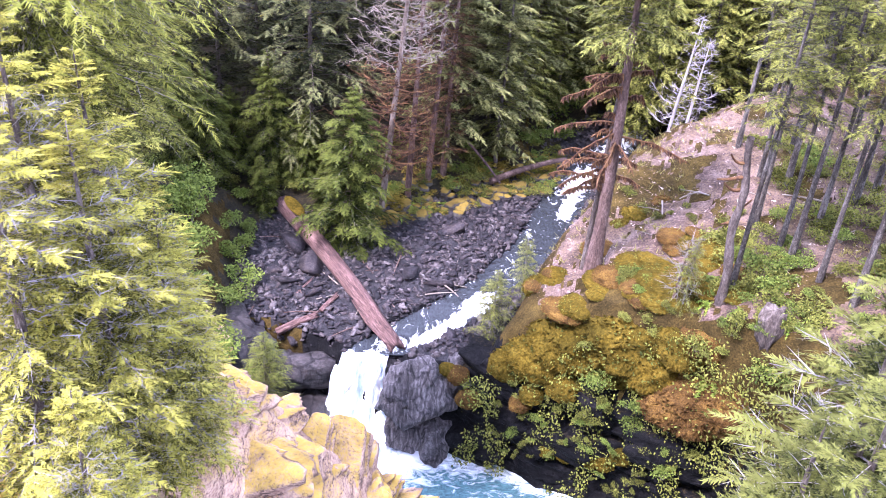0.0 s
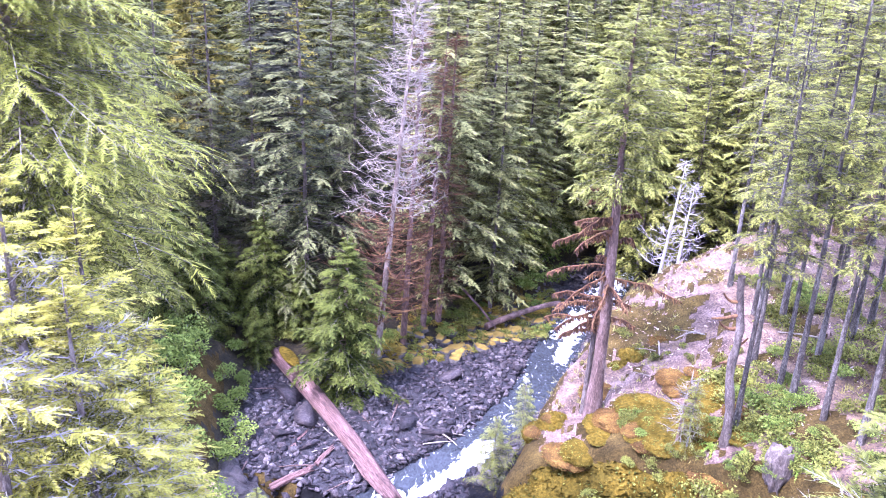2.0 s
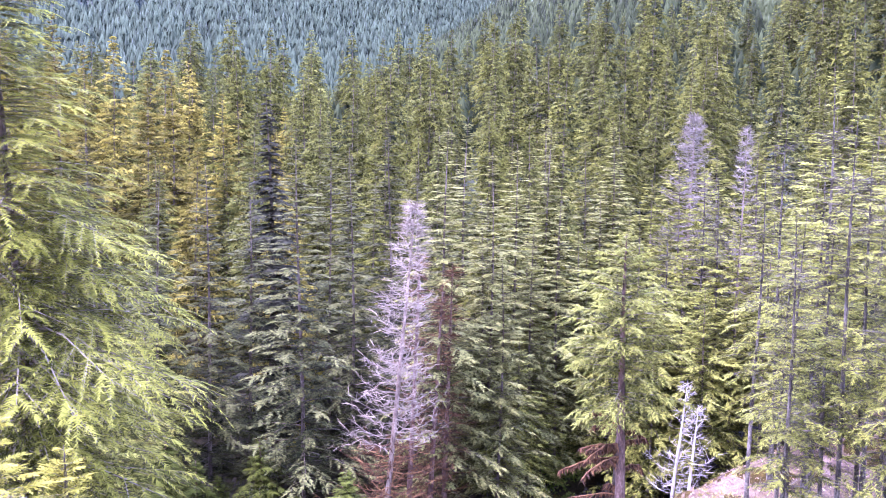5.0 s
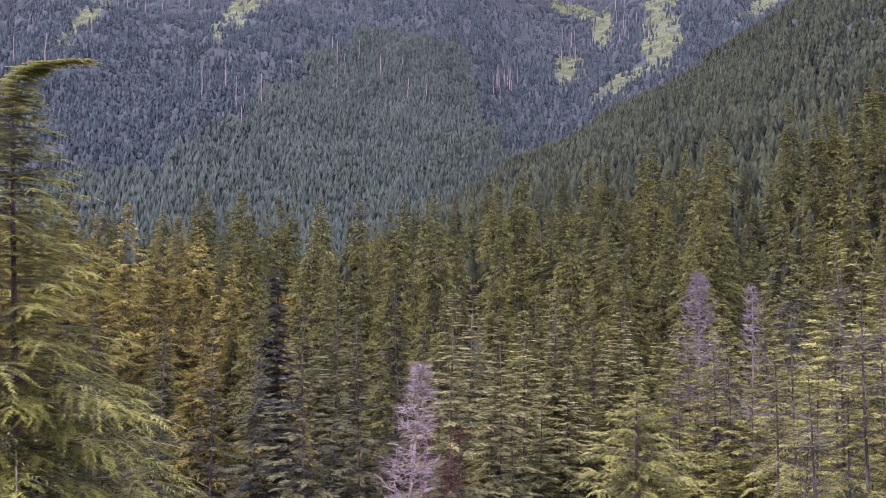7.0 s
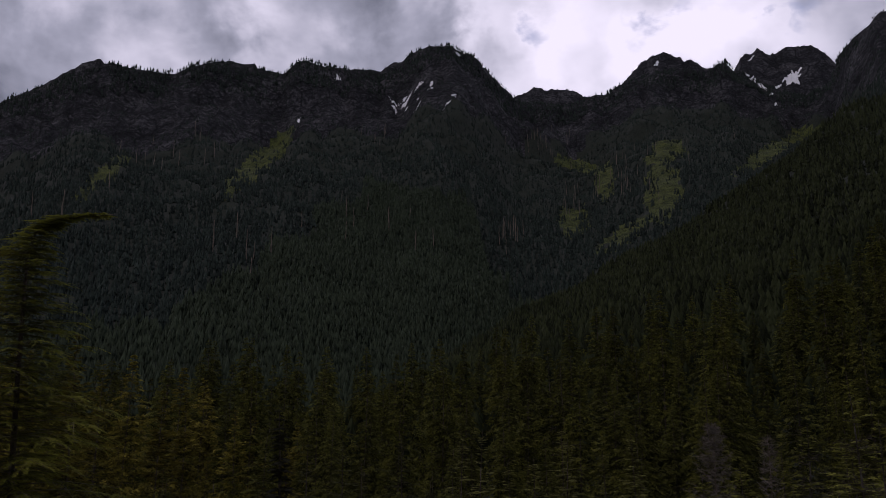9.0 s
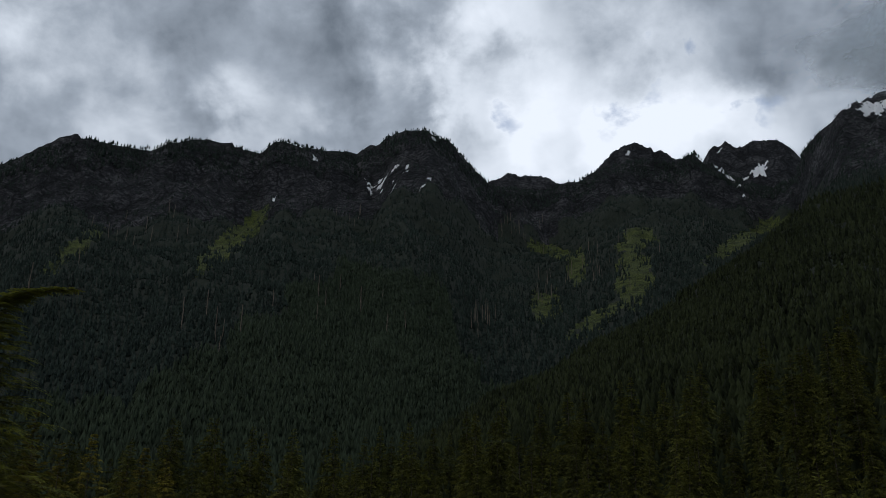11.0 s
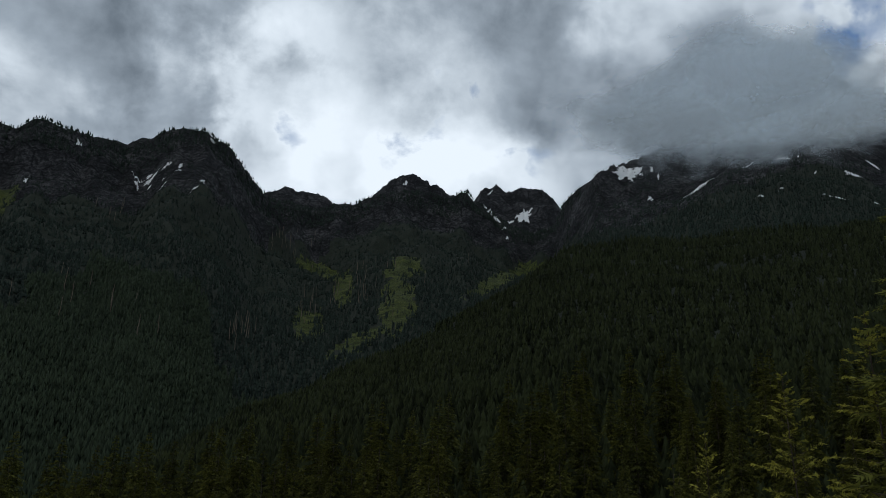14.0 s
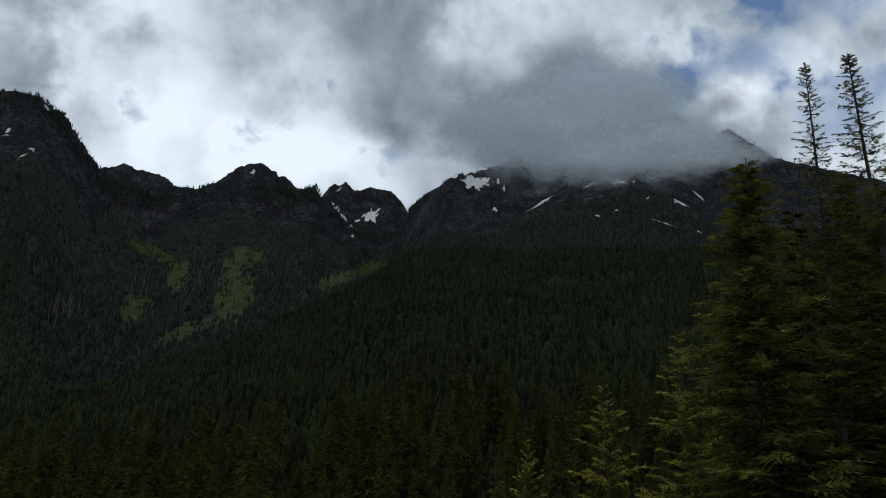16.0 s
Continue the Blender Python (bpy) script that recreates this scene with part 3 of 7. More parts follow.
def far_height(x, y):
    """The wooded hill and the mountain behind it."""
    r, az = np.hypot(x, y), np.degrees(np.arctan2(x, y))
    rc, rp = curve_of(HILL_R, az), curve_of(PEAK_R, az)
    base = 6.0
    crest = 20 + rc * np.tan(np.radians(curve_of(HILL, az)))
    u = np.clip((r - 75) / (rc - 75), 0, 1)
    hill = base + (crest - base) * u ** 1.12
    hill = np.where(r > rc, crest - 0.32 * (r - rc), hill) + 0.03 * r * fbm(x / 60, y / 60, 4, 1) * smooth_step(80, 200, r)
    foot = rc + 120
    top = 20 + rp * np.tan(np.radians(curve_of(SKYLINE, az))) + 9 * fbm(az * 1.7, az * 0 + 4.4, 3, 5) + 9 * fbm(az * 6.0, az * 0 + 2.2, 4, 2)
    low = np.minimum(crest - 10, 20 + foot * np.tan(np.radians(curve_of(HILL, az) - 2.0)))
    v = np.clip((r - foot) / (rp - foot), 0, 1)
    rise = low + (top - low) * (0.86 * v ** 1.05 + 0.14 * v ** 6)
    gully = np.abs(fbm(az / 6.0 + 0.8 * fbm(x / 300, y / 300, 3, 2), r / 900, 4, 3))
    rise = rise + (-0.16 * gully + 0.05 * fbm(x / 90, y / 90, 5, 4)) * (r - foot) * smooth_step(0.02, 0.3, v) * (1 - 0.85 * smooth_step(0.9, 1.0, v))
    crown = 1 - smooth_step(0.93, 1.0, v)
    rise = rise + (34 * fbm(az * 2.0, r / 200, 5, 5) * smooth_step(0.85, 0.95, v) + (95 * np.abs(fbm(x / 75, y / 75, 5, 6)) - 14) * smooth_step(0.55, 0.8, v)) * crown
    rise = np.where(r > rp, top - 0.7 * (r - rp), rise)
    return np.maximum(np.maximum(hill, np.where(r > foot, rise, -1e3)), -60)


def height(x, y):
    x, y = np.asarray(x, float), np.asarray(y, float)
    r = np.hypot(x, y)
    front = (np.abs(np.degrees(np.arctan2(x, y))) < 95) * 1.0
    w = smooth_step(62, 100, r)
    near = near_height(x, y)
    return near * (1 - w) + (far_height(x, y) * front + 12 * (1 - front)) * w


def build_ground():
    radii = [0.0, 2, 4, 6, 8]
    while radii[-1] < 4200:
        r = radii[-1]
        radii.append(r * (1.035 if r < 12 else 1.010 if r < 42 else 1.03 if r < 130 else 1.03 if r < 1100 else 1.0105 if r < 2350 else 1.1))
    radii = np.array(radii[1:])
    az = np.radians(np.concatenate([np.arange(-180, -48, 4.0), np.arange(-48, 66, 0.22), np.arange(66, 180, 4.0)]))
    rr, aa = np.meshgrid(radii, az, indexing="ij")
    x, y = rr * np.sin(aa), rr * np.cos(aa)
    z = height(x, y)
    V = np.stack([x, y, z], -1).reshape(-1, 3)
    nr, na = rr.shape
    i, j = np.meshgrid(np.arange(nr - 1), np.arange(na), indexing="ij")
    k = (j + 1) % na
    F = np.stack([i * na + j, i * na + k, (i + 1) * na + k, (i + 1) * na + j], -1).reshape(-1, 4)
    c = V[F].mean(1)
    n = np.cross(V[F[:, 1]] - V[F[:, 0]], V[F[:, 2]] - V[F[:, 0]])
    n /= np.linalg.norm(n, axis=1)[:, None] + 1e-9
    r, a = np.hypot(c[:, 0], c[:, 1]), np.degrees(np.arctan2(c[:, 0], c[:, 1]))
    side = c[:, 0] - creek_x(np.clip(c[:, 1], 25, 78))
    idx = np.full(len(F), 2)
    idx[(side > 0) & (c[:, 1] > 19) & (c[:, 1] < 34.5 + 0.75 * (c[:, 0] - 8)) & (c[:, 0] > 2.2) & (c[:, 1] < 48)] = 1
    idx[(r < 45) & (side < 0) & (c[:, 1] < 25)] = 4
    idx[outside(c[:, 0], c[:, 1], CORRIDOR) < 0.5] = 0
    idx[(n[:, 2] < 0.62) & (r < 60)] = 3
    idx[(n[:, 2] < 0.62) & (c[:, 0] < -5.0) & (c[:, 1] > 24.5) & (r < 60)] = 8
    idx[(c[:, 0] < 0.6) & (c[:, 1] < 19.5) & (c[:, 2] > POOL_Z + 1.2) & (r < 45)] = 4
    idx[(n[:, 2] < 0.80) & (c[:, 2] > 1.6) & (c[:, 0] > 1.5) & (r < 45)] = 8
    idx[(idx == 1) & (value_noise(c[:, 0] * 0.55 + 3, c[:, 1] * 0.55, 3) + 0.5 * value_noise(c[:, 0] * 2, c[:, 1] * 2, 1) > 1.02 - 0.22 * smooth_step(26, 22, c[:, 1]))] = 8
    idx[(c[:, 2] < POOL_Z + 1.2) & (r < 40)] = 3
    idx[r > 75] = 5
    rp, rc = curve_of(PEAK_R, a), curve_of(HILL_R, a)
    v = (r - rc - 120) / (rp - rc - 120)
    jag = 0.10 * fbm(a / 1.5, r / 60, 4, 6)
    idx[(v + jag > curve_of(TREELINE, a))] = 6
    el = np.degrees(np.arctan2(c[:, 2] - 20, r))
    for ca, ce, wa, we, slope in CLEARINGS:
        da, de = a - ca, el - ce - slope * (a - ca)
        idx[(r > rc * 0.97) & ((da / wa) ** 2 + (de / we) ** 2 + 1.8 * fbm(a / 0.5, r / 30, 5, 7) < 0.85)] = 7
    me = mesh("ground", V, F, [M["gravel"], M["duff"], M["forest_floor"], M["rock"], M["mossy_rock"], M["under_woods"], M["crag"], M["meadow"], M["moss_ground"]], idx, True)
    tagged(new("ground", me), "rocky creek gorge, mossy banks, wooded hill and craggy mountain", "ground", kind="structure")


TREELINE = [(-60, 0.80), (-26, 0.74), (-10, 0.78), (2, 0.80), (6, 0.88), (24, 0.86), (28, 0.55), (90, 0.5)]
CLEARINGS = [(-14.2, 19.0, 2.6, 1.05, 0.85), (-23.8, 17.3, 1.9, 0.8, 0.9), (13.3, 17.2, 1.5, 2.4, 0.6), (10.6, 14.5, 2.2, 0.7, 0.55), (7.2, 15.5, 1.2, 1.2, 0.1), (20.6, 19.1, 3.2, 0.55, 0.42), (13.6, 19.5, 1.4, 1.0, 0.2), (9.5, 17.8, 0.7, 1.3, 0.3), (8.0, 19.0, 2.0, 0.5, -0.3)]
build_ground()


def peak_z(az, v, r, points):
    """Height of a far summit at a bearing; v runs from its foot (0) to its crest (1)."""
    crest = 20 + r * np.tan(np.radians(curve_of(points, az)))
    low = 20 + (r - 420) * math.tan(radians(18))
    return low + (crest - low) * v ** 1.1 + 0.05 * (crest - low) * fbm(az * 2.1, v * 5.0, 5, 2) + 12 * fbm(az * 7.0, v * 9.0, 4, 3)


def land(x, y):
    """Height of the mountain or of the far summits, whichever is higher."""
    r, az = np.hypot(x, y), np.degrees(np.arctan2(x, y))
    z = height(x, y)
    for az0, az1, rp, points in FAR_PEAKS:
        v = (r - rp + 420) / 420
        z = np.where((az > az0) & (az < az1) & (v > 0) & (v < 1), np.maximum(z, peak_z(az, np.clip(v, 0, 1), rp, points)), z)
    return z


def build_far_peaks():
    """Misty summits that look over the wooded saddle."""
    for az0, az1, r, points in FAR_PEAKS:
        az = np.linspace(az0, az1, 90)
        v = np.linspace(0, 1, 40)
        aa, vv = np.meshgrid(az, v, indexing="ij")
        rr = r - 420 * (1 - vv)
        z = peak_z(aa, vv, r, points)
        me = grid_mesh("far_peak", rr * np.sin(np.radians(aa)), rr * np.cos(np.radians(aa)), z, M["crag"])
        tagged(new("far_peak", me), "misty rock summit beyond the wooded saddle", "mountain", kind="structure")


FAR_PEAKS = [(2.2, 10.5, 2700, [(2, 23), (3.5, 23.7), (5.0, 24.2), (6.5, 24.1), (8.0, 23.7), (10.6, 22.5)]), (10.0, 18.0, 2900, [(10, 23), (11.4, 24.6), (12.6, 25.4), (13.1, 25.7), (14.1, 25.6), (15.7, 25.0), (17, 24.4), (18, 22.5)]), (17.6, 25.2, 2800, [(17.5, 23), (18.8, 24.8), (19.9, 25.25), (20.9, 24.6), (21.8, 25.0), (22.8, 25.1), (23.6, 24.7), (24.2, 24.0), (25.2, 22.8)])]


# ---- water ----
def ground_z(x, y):
    return float(height(np.array([x]), np.array([y]))[0])


def build_water():
    # the pool below the falls
    xs, ys = np.arange(-8, 13, 0.15), np.arange(-13, 27, 0.15)
    gx, gy = np.meshgrid(xs, ys, indexing="ij")
    gz = POOL_Z + 0.16 * fbm(gx * 0.8, gy * 1.1, 4, 3) + 0.25 * np.exp(-((gx + 1.8) ** 2 + (gy - 23) ** 2) / 4) * fbm(gx * 3, gy * 3, 3, 1)
    keep = outside(gx, gy, POOL) < 1.2
    me = grid_mesh("pool_water", gx, gy, gz, M["pool"], keep)
    churn = 1.5 * np.exp(-((gx + 2.6) / 2.4) ** 2 - ((gy - 23.4) / 1.3) ** 2) + 0.55 * np.exp(-((outside(gx, gy, POOL) + 0.4) / 0.5) ** 2) * (gy > 18)
    me.attributes.new("foam", "FLOAT", "POINT").data.foreach_set("value", np.clip(churn, 0, 1.3).ravel().astype(np.float32))
    tagged(new("pool_water", me), "turquoise plunge pool streaked with foam below the falls", "water", kind="structure")
    # the creek above, with white water in its chutes
    t = np.arange(25.35, 76, 0.1)
    s = np.linspace(-1.25, 1.25, 41)
    ty, ss = np.meshgrid(t, s, indexing="ij")
    half = creek_half(ty)
    gx = creek_x(ty) + ss * half
    rough = sum(np.exp(-((ty - yc) / wy) ** 2 - ((ss - sc) / ws) ** 2) for yc, wy, sc, ws in ((27.6, 1.1, 0.62, 0.42), (28.8, 0.6, 0.35, 0.5), (26.3, 0.5, 0.75, 0.3), (26.0, 0.35, -0.2, 0.4), (39.5, 1.8, 0.2, 0.7), (36.5, 1.0, 0.4, 0.4), (44.0, 1.5, 0.0, 0.6)))
    gz = creek_z(ty) + (0.10 + 0.25 * np.clip(rough, 0, 1)) * fbm(gx * 1.9, ty * 1.7, 5, 2) + 0.06 * np.clip(rough, 0, 1)
    me = grid_mesh("creek_water", gx, ty, gz, M["creek"])
    me.attributes.new("foam", "FLOAT", "POINT").data.foreach_set("value", np.clip(rough + 0.75 * np.exp(-((ty - 25.1) / 0.4) ** 2 - ((ss + 0.1) / 0.45) ** 2), 0, 1.2).ravel().astype(np.float32))
    tagged(new("creek_water", me), "shallow creek running over dark gravel with white rapids", "water", kind="structure")
    # the falls: lip, chute, foot; spreading and bulging
    u = np.linspace(0, 1, 110)
    s = np.linspace(0, 1, 80)
    uu, ss = np.meshgrid(u, s, indexing="ij")
    left = np.interp(uu, [0, 0.15, 0.5, 0.8, 1], [-3.3, -3.4, -3.9, -4.9, -5.6])
    right = np.interp(uu, [0, 0.15, 0.5, 0.8, 1], [-1.5, -1.7, -1.75, -1.1, -0.7])
    left = left + 0.9 * fbm(uu * 5.0, uu * 0 + 3.3, 4, 1) * smooth_step(0.1, 0.4, uu)
    right = right + 0.9 * fbm(uu * 5.0, uu * 0 + 8.1, 4, 2) * smooth_step(0.1, 0.4, uu)
    gx = left + (right - left) * ss
    ly = np.interp(uu, [0, 0.15, 0.5, 0.8, 1], [25.75, 25.1, 24.65, 24.2, 23.6])
    gy = ly + 0.7 * (1 - ss) * smooth_step(0.3, 1.0, uu) + 0.9 * fbm(gx * 2.0, uu * 3.0, 5, 1) - 0.8 * np.sin(ss * np.pi) * smooth_step(0.5, 1.0, uu)
    gz = np.interp(uu, [0, 0.06, 0.14, 0.24, 0.7, 0.88, 1], [-0.02, 0.04, -0.06, -0.5, -2.5, -3.05, -3.25])
    gz = gz + 1.3 * fbm(gx * 2.2, uu * 6.0, 5, 2) * smooth_step(0.0, 0.3, uu)
    gz[-3:] -= 0.2
    tagged(new("waterfall", grid_mesh("waterfall", gx, gy, gz, M["falls"])), "broad white waterfall foaming down into the pool", "waterfall", kind="structure")


def grid_mesh(name, gx, gy, gz, mat, keep=None):
    n, m = gx.shape
    V = np.stack([gx, gy, gz], -1).reshape(-1, 3)
    i, j = np.meshgrid(np.arange(n - 1), np.arange(m - 1), indexing="ij")
    F = np.stack([i * m + j, (i + 1) * m + j, (i + 1) * m + j + 1, i * m + j + 1], -1).reshape(-1, 4)
    if keep is not None:
        k = keep.ravel()
        F = F[k[F].all(1)]
    return mesh(name, V, F, mat, None, True)


build_far_peaks()
# Blue-grey streaks in the white are shading put into the water's colour.
M["falls"] = water_material("falling_water", (0.52, 0.63, 0.67), 0.36, 0.56, 1.1, (3.0, 1.0, 0.6), 0.5, (0.97, 0.98, 0.98))
build_water()


# ---- conifers ----
def tubes(P, radius, sides=3):
    """Tapered tubes along P (n, k, 3) with radii (n, k)."""
    n, k, _ = P.shape
    T = np.gradient(P, axis=1)
    T /= np.linalg.norm(T, axis=2, keepdims=True) + 1e-9
    ref = np.where(np.abs(T[..., 2:3]) > 0.9, np.array([1.0, 0, 0]), np.array([0, 0, 1.0]))
    A = np.cross(T, ref)
    A /= np.linalg.norm(A, axis=2, keepdims=True) + 1e-9
    B = np.cross(T, A)
    ang = np.arange(sides) * 2 * np.pi / sides
    V = P[:, :, None] + radius[:, :, None, None] * (np.cos(ang)[:, None] * A[:, :, None] + np.sin(ang)[:, None] * B[:, :, None])
    base = (np.arange(n) * k * sides)[:, None, None]
    ring = (np.arange(k - 1) * sides)[None, :, None]
    s = np.arange(sides)[None, None]
    t = (s + 1) % sides
    F = np.stack([base + ring + s, base + ring + t, base + ring + sides + t, base + ring + sides + s], -1)
    return V.reshape(-1, 3), F.reshape(-1, 4)


def quads_to_tris(F):
    return np.concatenate([F[:, [0, 1, 2]], F[:, [0, 2, 3]]])


def feather(pairs, width, sweep=0.22, fill=1.0):
    """A needle spray: an axis with pairs of side blades, in the plane u (along), v (across); no pairs: one slim needle twig."""
    if pairs < 1:
        return np.array([(0.0, -width / 2, 0.0), (0.0, width / 2, 0.0), (1.0, 0.0, -0.06)]), np.array([[0, 1, 2]])
    u = np.linspace(0, 1, pairs + 1)
    V, F = [(0.0, 0.0, 0.0)], []
    for k in range(pairs):
        w = width * (1 - 0.55 * u[k]) * (0.75 + 0.5 * ((k * 7) % 3) / 2)
        a, b = u[k], u[k] + fill / pairs
        V += [(a, 0.0, 0.0), (b, 0.0, 0.0), (a + sweep + 0.05 * ((k * 5) % 3), w, -0.06), (a + sweep + 0.05 * ((k * 3) % 3), -w, -0.06)]
        n = len(V)
        F += [(n - 4, n - 3, n - 2), (n - 3, n - 4, n - 1)]
    V += [(1 - 0.5 / pairs, 0.03, 0.0), (1 - 0.5 / pairs, -0.03, 0.0), (1.15, 0.0, -0.02)]
    F.append((len(V) - 2, len(V) - 3, len(V) - 1))
    return np.array(V), np.array(F)


def lay(template, O, D, S, L, sag):
    """Copies of a template at O along D with side S, length L, drooping by sag."""
    tv, tf = template
    N = np.cross(D, S)
    u, v, w = tv[:, 0][None, :, None], tv[:, 1][None, :, None], tv[:, 2][None, :, None]
    V = O[:, None] + L[:, None, None] * (u * D[:, None] + v * S[:, None] + w * N[:, None])
    V[:, :, 2] -= (sag * L)[:, None] * tv[:, 0][None] ** 2
    F = tf[None] + (np.arange(len(O)) * len(tv))[:, None, None]
    return V.reshape(-1, 3), F.reshape(-1, 3)


def unit(a):
    return a / (np.linalg.norm(a, axis=-1, keepdims=True) + 1e-9)


def bare_twigs(seed, B, count, length, upto=1.0):
    """Fine bare side twigs along boughs B (n, 5, 3)."""
    g = np.random.RandomState(seed)
    n = len(B)
    i = (n * upto * g.rand(count)).astype(int)
    q = g.uniform(0.1, 1.0, count) * 3.99
    a = q.astype(int)
    w = (q - a)[:, None]
    O = B[i, a] * (1 - w) + B[i, a + 1] * w
    T = unit(B[i, a + 1] - B[i, a])
    D = unit(T + 0.9 * g.randn(count, 3) * np.array([1, 1, 0.5]))
    S = unit(np.cross(D, g.randn(count, 3)))
    tv = np.array([(0, -0.03, 0), (0, 0.03, 0), (1, 0, 0), (0.4, 0, 0), (0.46, 0.03, 0), (0.75, 0.28, 0), (0.55, 0, 0), (0.6, -0.03, 0), (0.85, -0.24, 0)])
    return lay((tv, np.array([[0, 1, 2], [3, 4, 5], [6, 7, 8]])), O, D, S, length * g.uniform(0.5, 1.3, count), np.full(count, 0.1))


def conifer(seed, H, R, base, branches, twigs, pairs, length, lift=0.25, droop=0.45, width=0.30, lean=0.0, girth=0.018, ragged=0.25, power=0.8, limbs=3, bare=0, thin=2, plume=0, needle=0.13, limp=0.42, nod=0.0, cap=99.0, tumble=0.10, crowd=0.92):
    """Trunk, boughs and needle sprays of a conifer of height H, crown radius R, bare below base*H."""
    g = np.random.RandomState(seed)
    # trunk with a slight bend
    k = 36 if nod else 14
    h = np.linspace(-0.6, H, k)
    tip = np.clip((h / H - 0.92) / 0.08, 0, 1) ** 2
    bx, by = lean * (h / H) + 0.012 * H * np.sin(h / H * 4 + g.rand() * 6) * (h / H), 0.010 * H * np.sin(h / H * 3.3 + g.rand() * 6) * (h / H)
    bx = bx + nod * tip
    P = np.stack([bx, by, h - 0.55 * nod * tip], -1)[None]
    r0 = girth * H
    rad = r0 * (1 - np.clip(h / H, 0, 1)) ** 0.85 + 0.008
    rad[:2] *= 1.25
    trunk = tubes(P, rad[None], 8)
    # boughs
    n = branches
    t = np.sort(g.rand(n)) ** crowd
    hb = H * (base + (0.995 - base) * t)
    az = np.arange(n) * 2.39996 + g.rand(n) * 0.9
    L = np.minimum(R * (1 - t) ** power, cap) * (1 - ragged * g.rand(n) * 1.3) + 0.035 * min(R, cap)
    low = smooth_step(0.0, 0.12, t)
    L *= 0.55 + 0.45 * low
    d = np.stack([np.cos(az), np.sin(az)], -1)
    s = np.linspace(0, 1, 5)
    rise = lift * (0.35 + 1.2 * t) + 0.1 * (g.rand(n) - 0.5)
    sag = droop * (1.25 - t) * (0.7 + 0.6 * g.rand(n))
    ox, oy = np.interp(hb, h, bx), np.interp(hb, h, by)
    hb = hb - 0.55 * nod * np.interp(hb, h, tip)
    B = np.zeros((n, 5, 3))
    B[:, :, 0] = ox[:, None] + d[:, :1] * L[:, None] * s
    B[:, :, 1] = oy[:, None] + d[:, 1:] * L[:, None] * s
    B[:, :, 2] = hb[:, None] + L[:, None] * (rise[:, None] * s - sag[:, None] * s ** 2 + 0.12 * sag[:, None] * s ** 4)
    br = np.maximum(0.006, 0.010 * L)[:, None] * (1 - 0.85 * s)
    wood = tubes(B[:, ::thin], br[:, ::thin], limbs)
    # sprays on both sides of each bough, and its tip
    m = twigs
    i = np.repeat(np.arange(n), m)
    q = (np.tile((np.arange(m) + 0.5) / m, n) + (g.rand(n * m) - 0.5) / m)
    q = 0.06 + 0.94 * q ** 0.85
    side = np.where(np.tile(np.arange(m), n) % 2 == 0, 1.0, -1.0)
    f = q * 4
    a = np.minimum(f.astype(int), 3)
    w = (f - a)[:, None]
    O = B[i, a] * (1 - w) + B[i, a + 1] * w
    T = unit(B[i, a + 1] - B[i, a])
    S = unit(np.cross(T, np.array([0, 0, 1.0])))
    ang = radians(52) * (1 - 0.65 * q ** 3) * (0.7 + 0.6 * g.rand(n * m))
    D = unit(T * np.cos(ang)[:, None] + S * (side * np.sin(ang))[:, None] + np.array([0, 0, 1.0]) * (tumble * (g.rand(n * m) - 0.6))[:, None])
    Sd = unit(np.cross(D, np.array([0, 0, 1.0])) + 5.0 * tumble * (g.rand(n * m, 3) - 0.5))
    ll = length * (0.55 + 0.75 * g.rand(n * m)) * (1.15 - 0.45 * q) * np.minimum(1.0, 0.12 + L[i] / R * 1.7)
    if plume:
        # side twigs that carry small needle sprays of their own
        k = len(O)
        j = np.repeat(np.arange(k), plume)
        v = np.tile((np.arange(plume) + 0.6) / plume, k)
        hang = (limp * (0.6 + 0.8 * g.rand(k)))[j]
        O2 = O[j] + D[j] * (ll[j] * v)[:, None]
        O2[:, 2] -= hang * ll[j] * v ** 2
        turn = np.where(np.tile(np.arange(plume), k) % 2 == 0, 1.0, -1.0) * (0.95 - 0.6 * v ** 2) * (0.7 + 0.6 * g.rand(k * plume))
        D2 = unit(D[j] * np.cos(turn)[:, None] + Sd[j] * np.sin(turn)[:, None] - np.array([0, 0, 1.0]) * (hang * v)[:, None])
        S2 = unit(Sd[j] * np.cos(turn)[:, None] - D[j] * np.sin(turn)[:, None] + 0.35 * (g.rand(k * plume, 3) - 0.5))
        crown = lay(feather(pairs, width), O2, D2, S2, needle * (0.6 + 0.8 * g.rand(k * plume)) * (1.15 - 0.5 * v) * np.minimum(1.0, 0.2 + L[i] / R * 1.8)[j], np.full(k * plume, 0.4 * limp))
        stem = (np.array([(0, -0.010, 0), (0, 0.010, 0), (1, 0, 0)]), np.array([[0, 1, 2]]))
        stems = lay(stem, O, D, Sd, ll, hang[::plume])
        wood = join((wood[0], quads_to_tris(wood[1])), stems)
    else:
        crown = lay(feather(pairs, width), O, D, Sd, ll, 0.25 + 0.35 * g.rand(n * m))
    if bare:
        wood = join((wood[0], wood[1] if plume else quads_to_tris(wood[1])), bare_twigs(seed + 5, B, bare, 0.36, 0.8))
    # Lighter to bough ends and treetop: fresh growth, with crown light put in.
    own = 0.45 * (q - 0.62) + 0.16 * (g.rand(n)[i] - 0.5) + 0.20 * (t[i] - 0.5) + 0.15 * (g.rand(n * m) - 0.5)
    return trunk, wood, crown, np.repeat(own, len(crown[0]) // (n * m))


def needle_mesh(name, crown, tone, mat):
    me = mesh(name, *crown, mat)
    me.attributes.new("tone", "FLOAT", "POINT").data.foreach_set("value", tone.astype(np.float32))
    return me


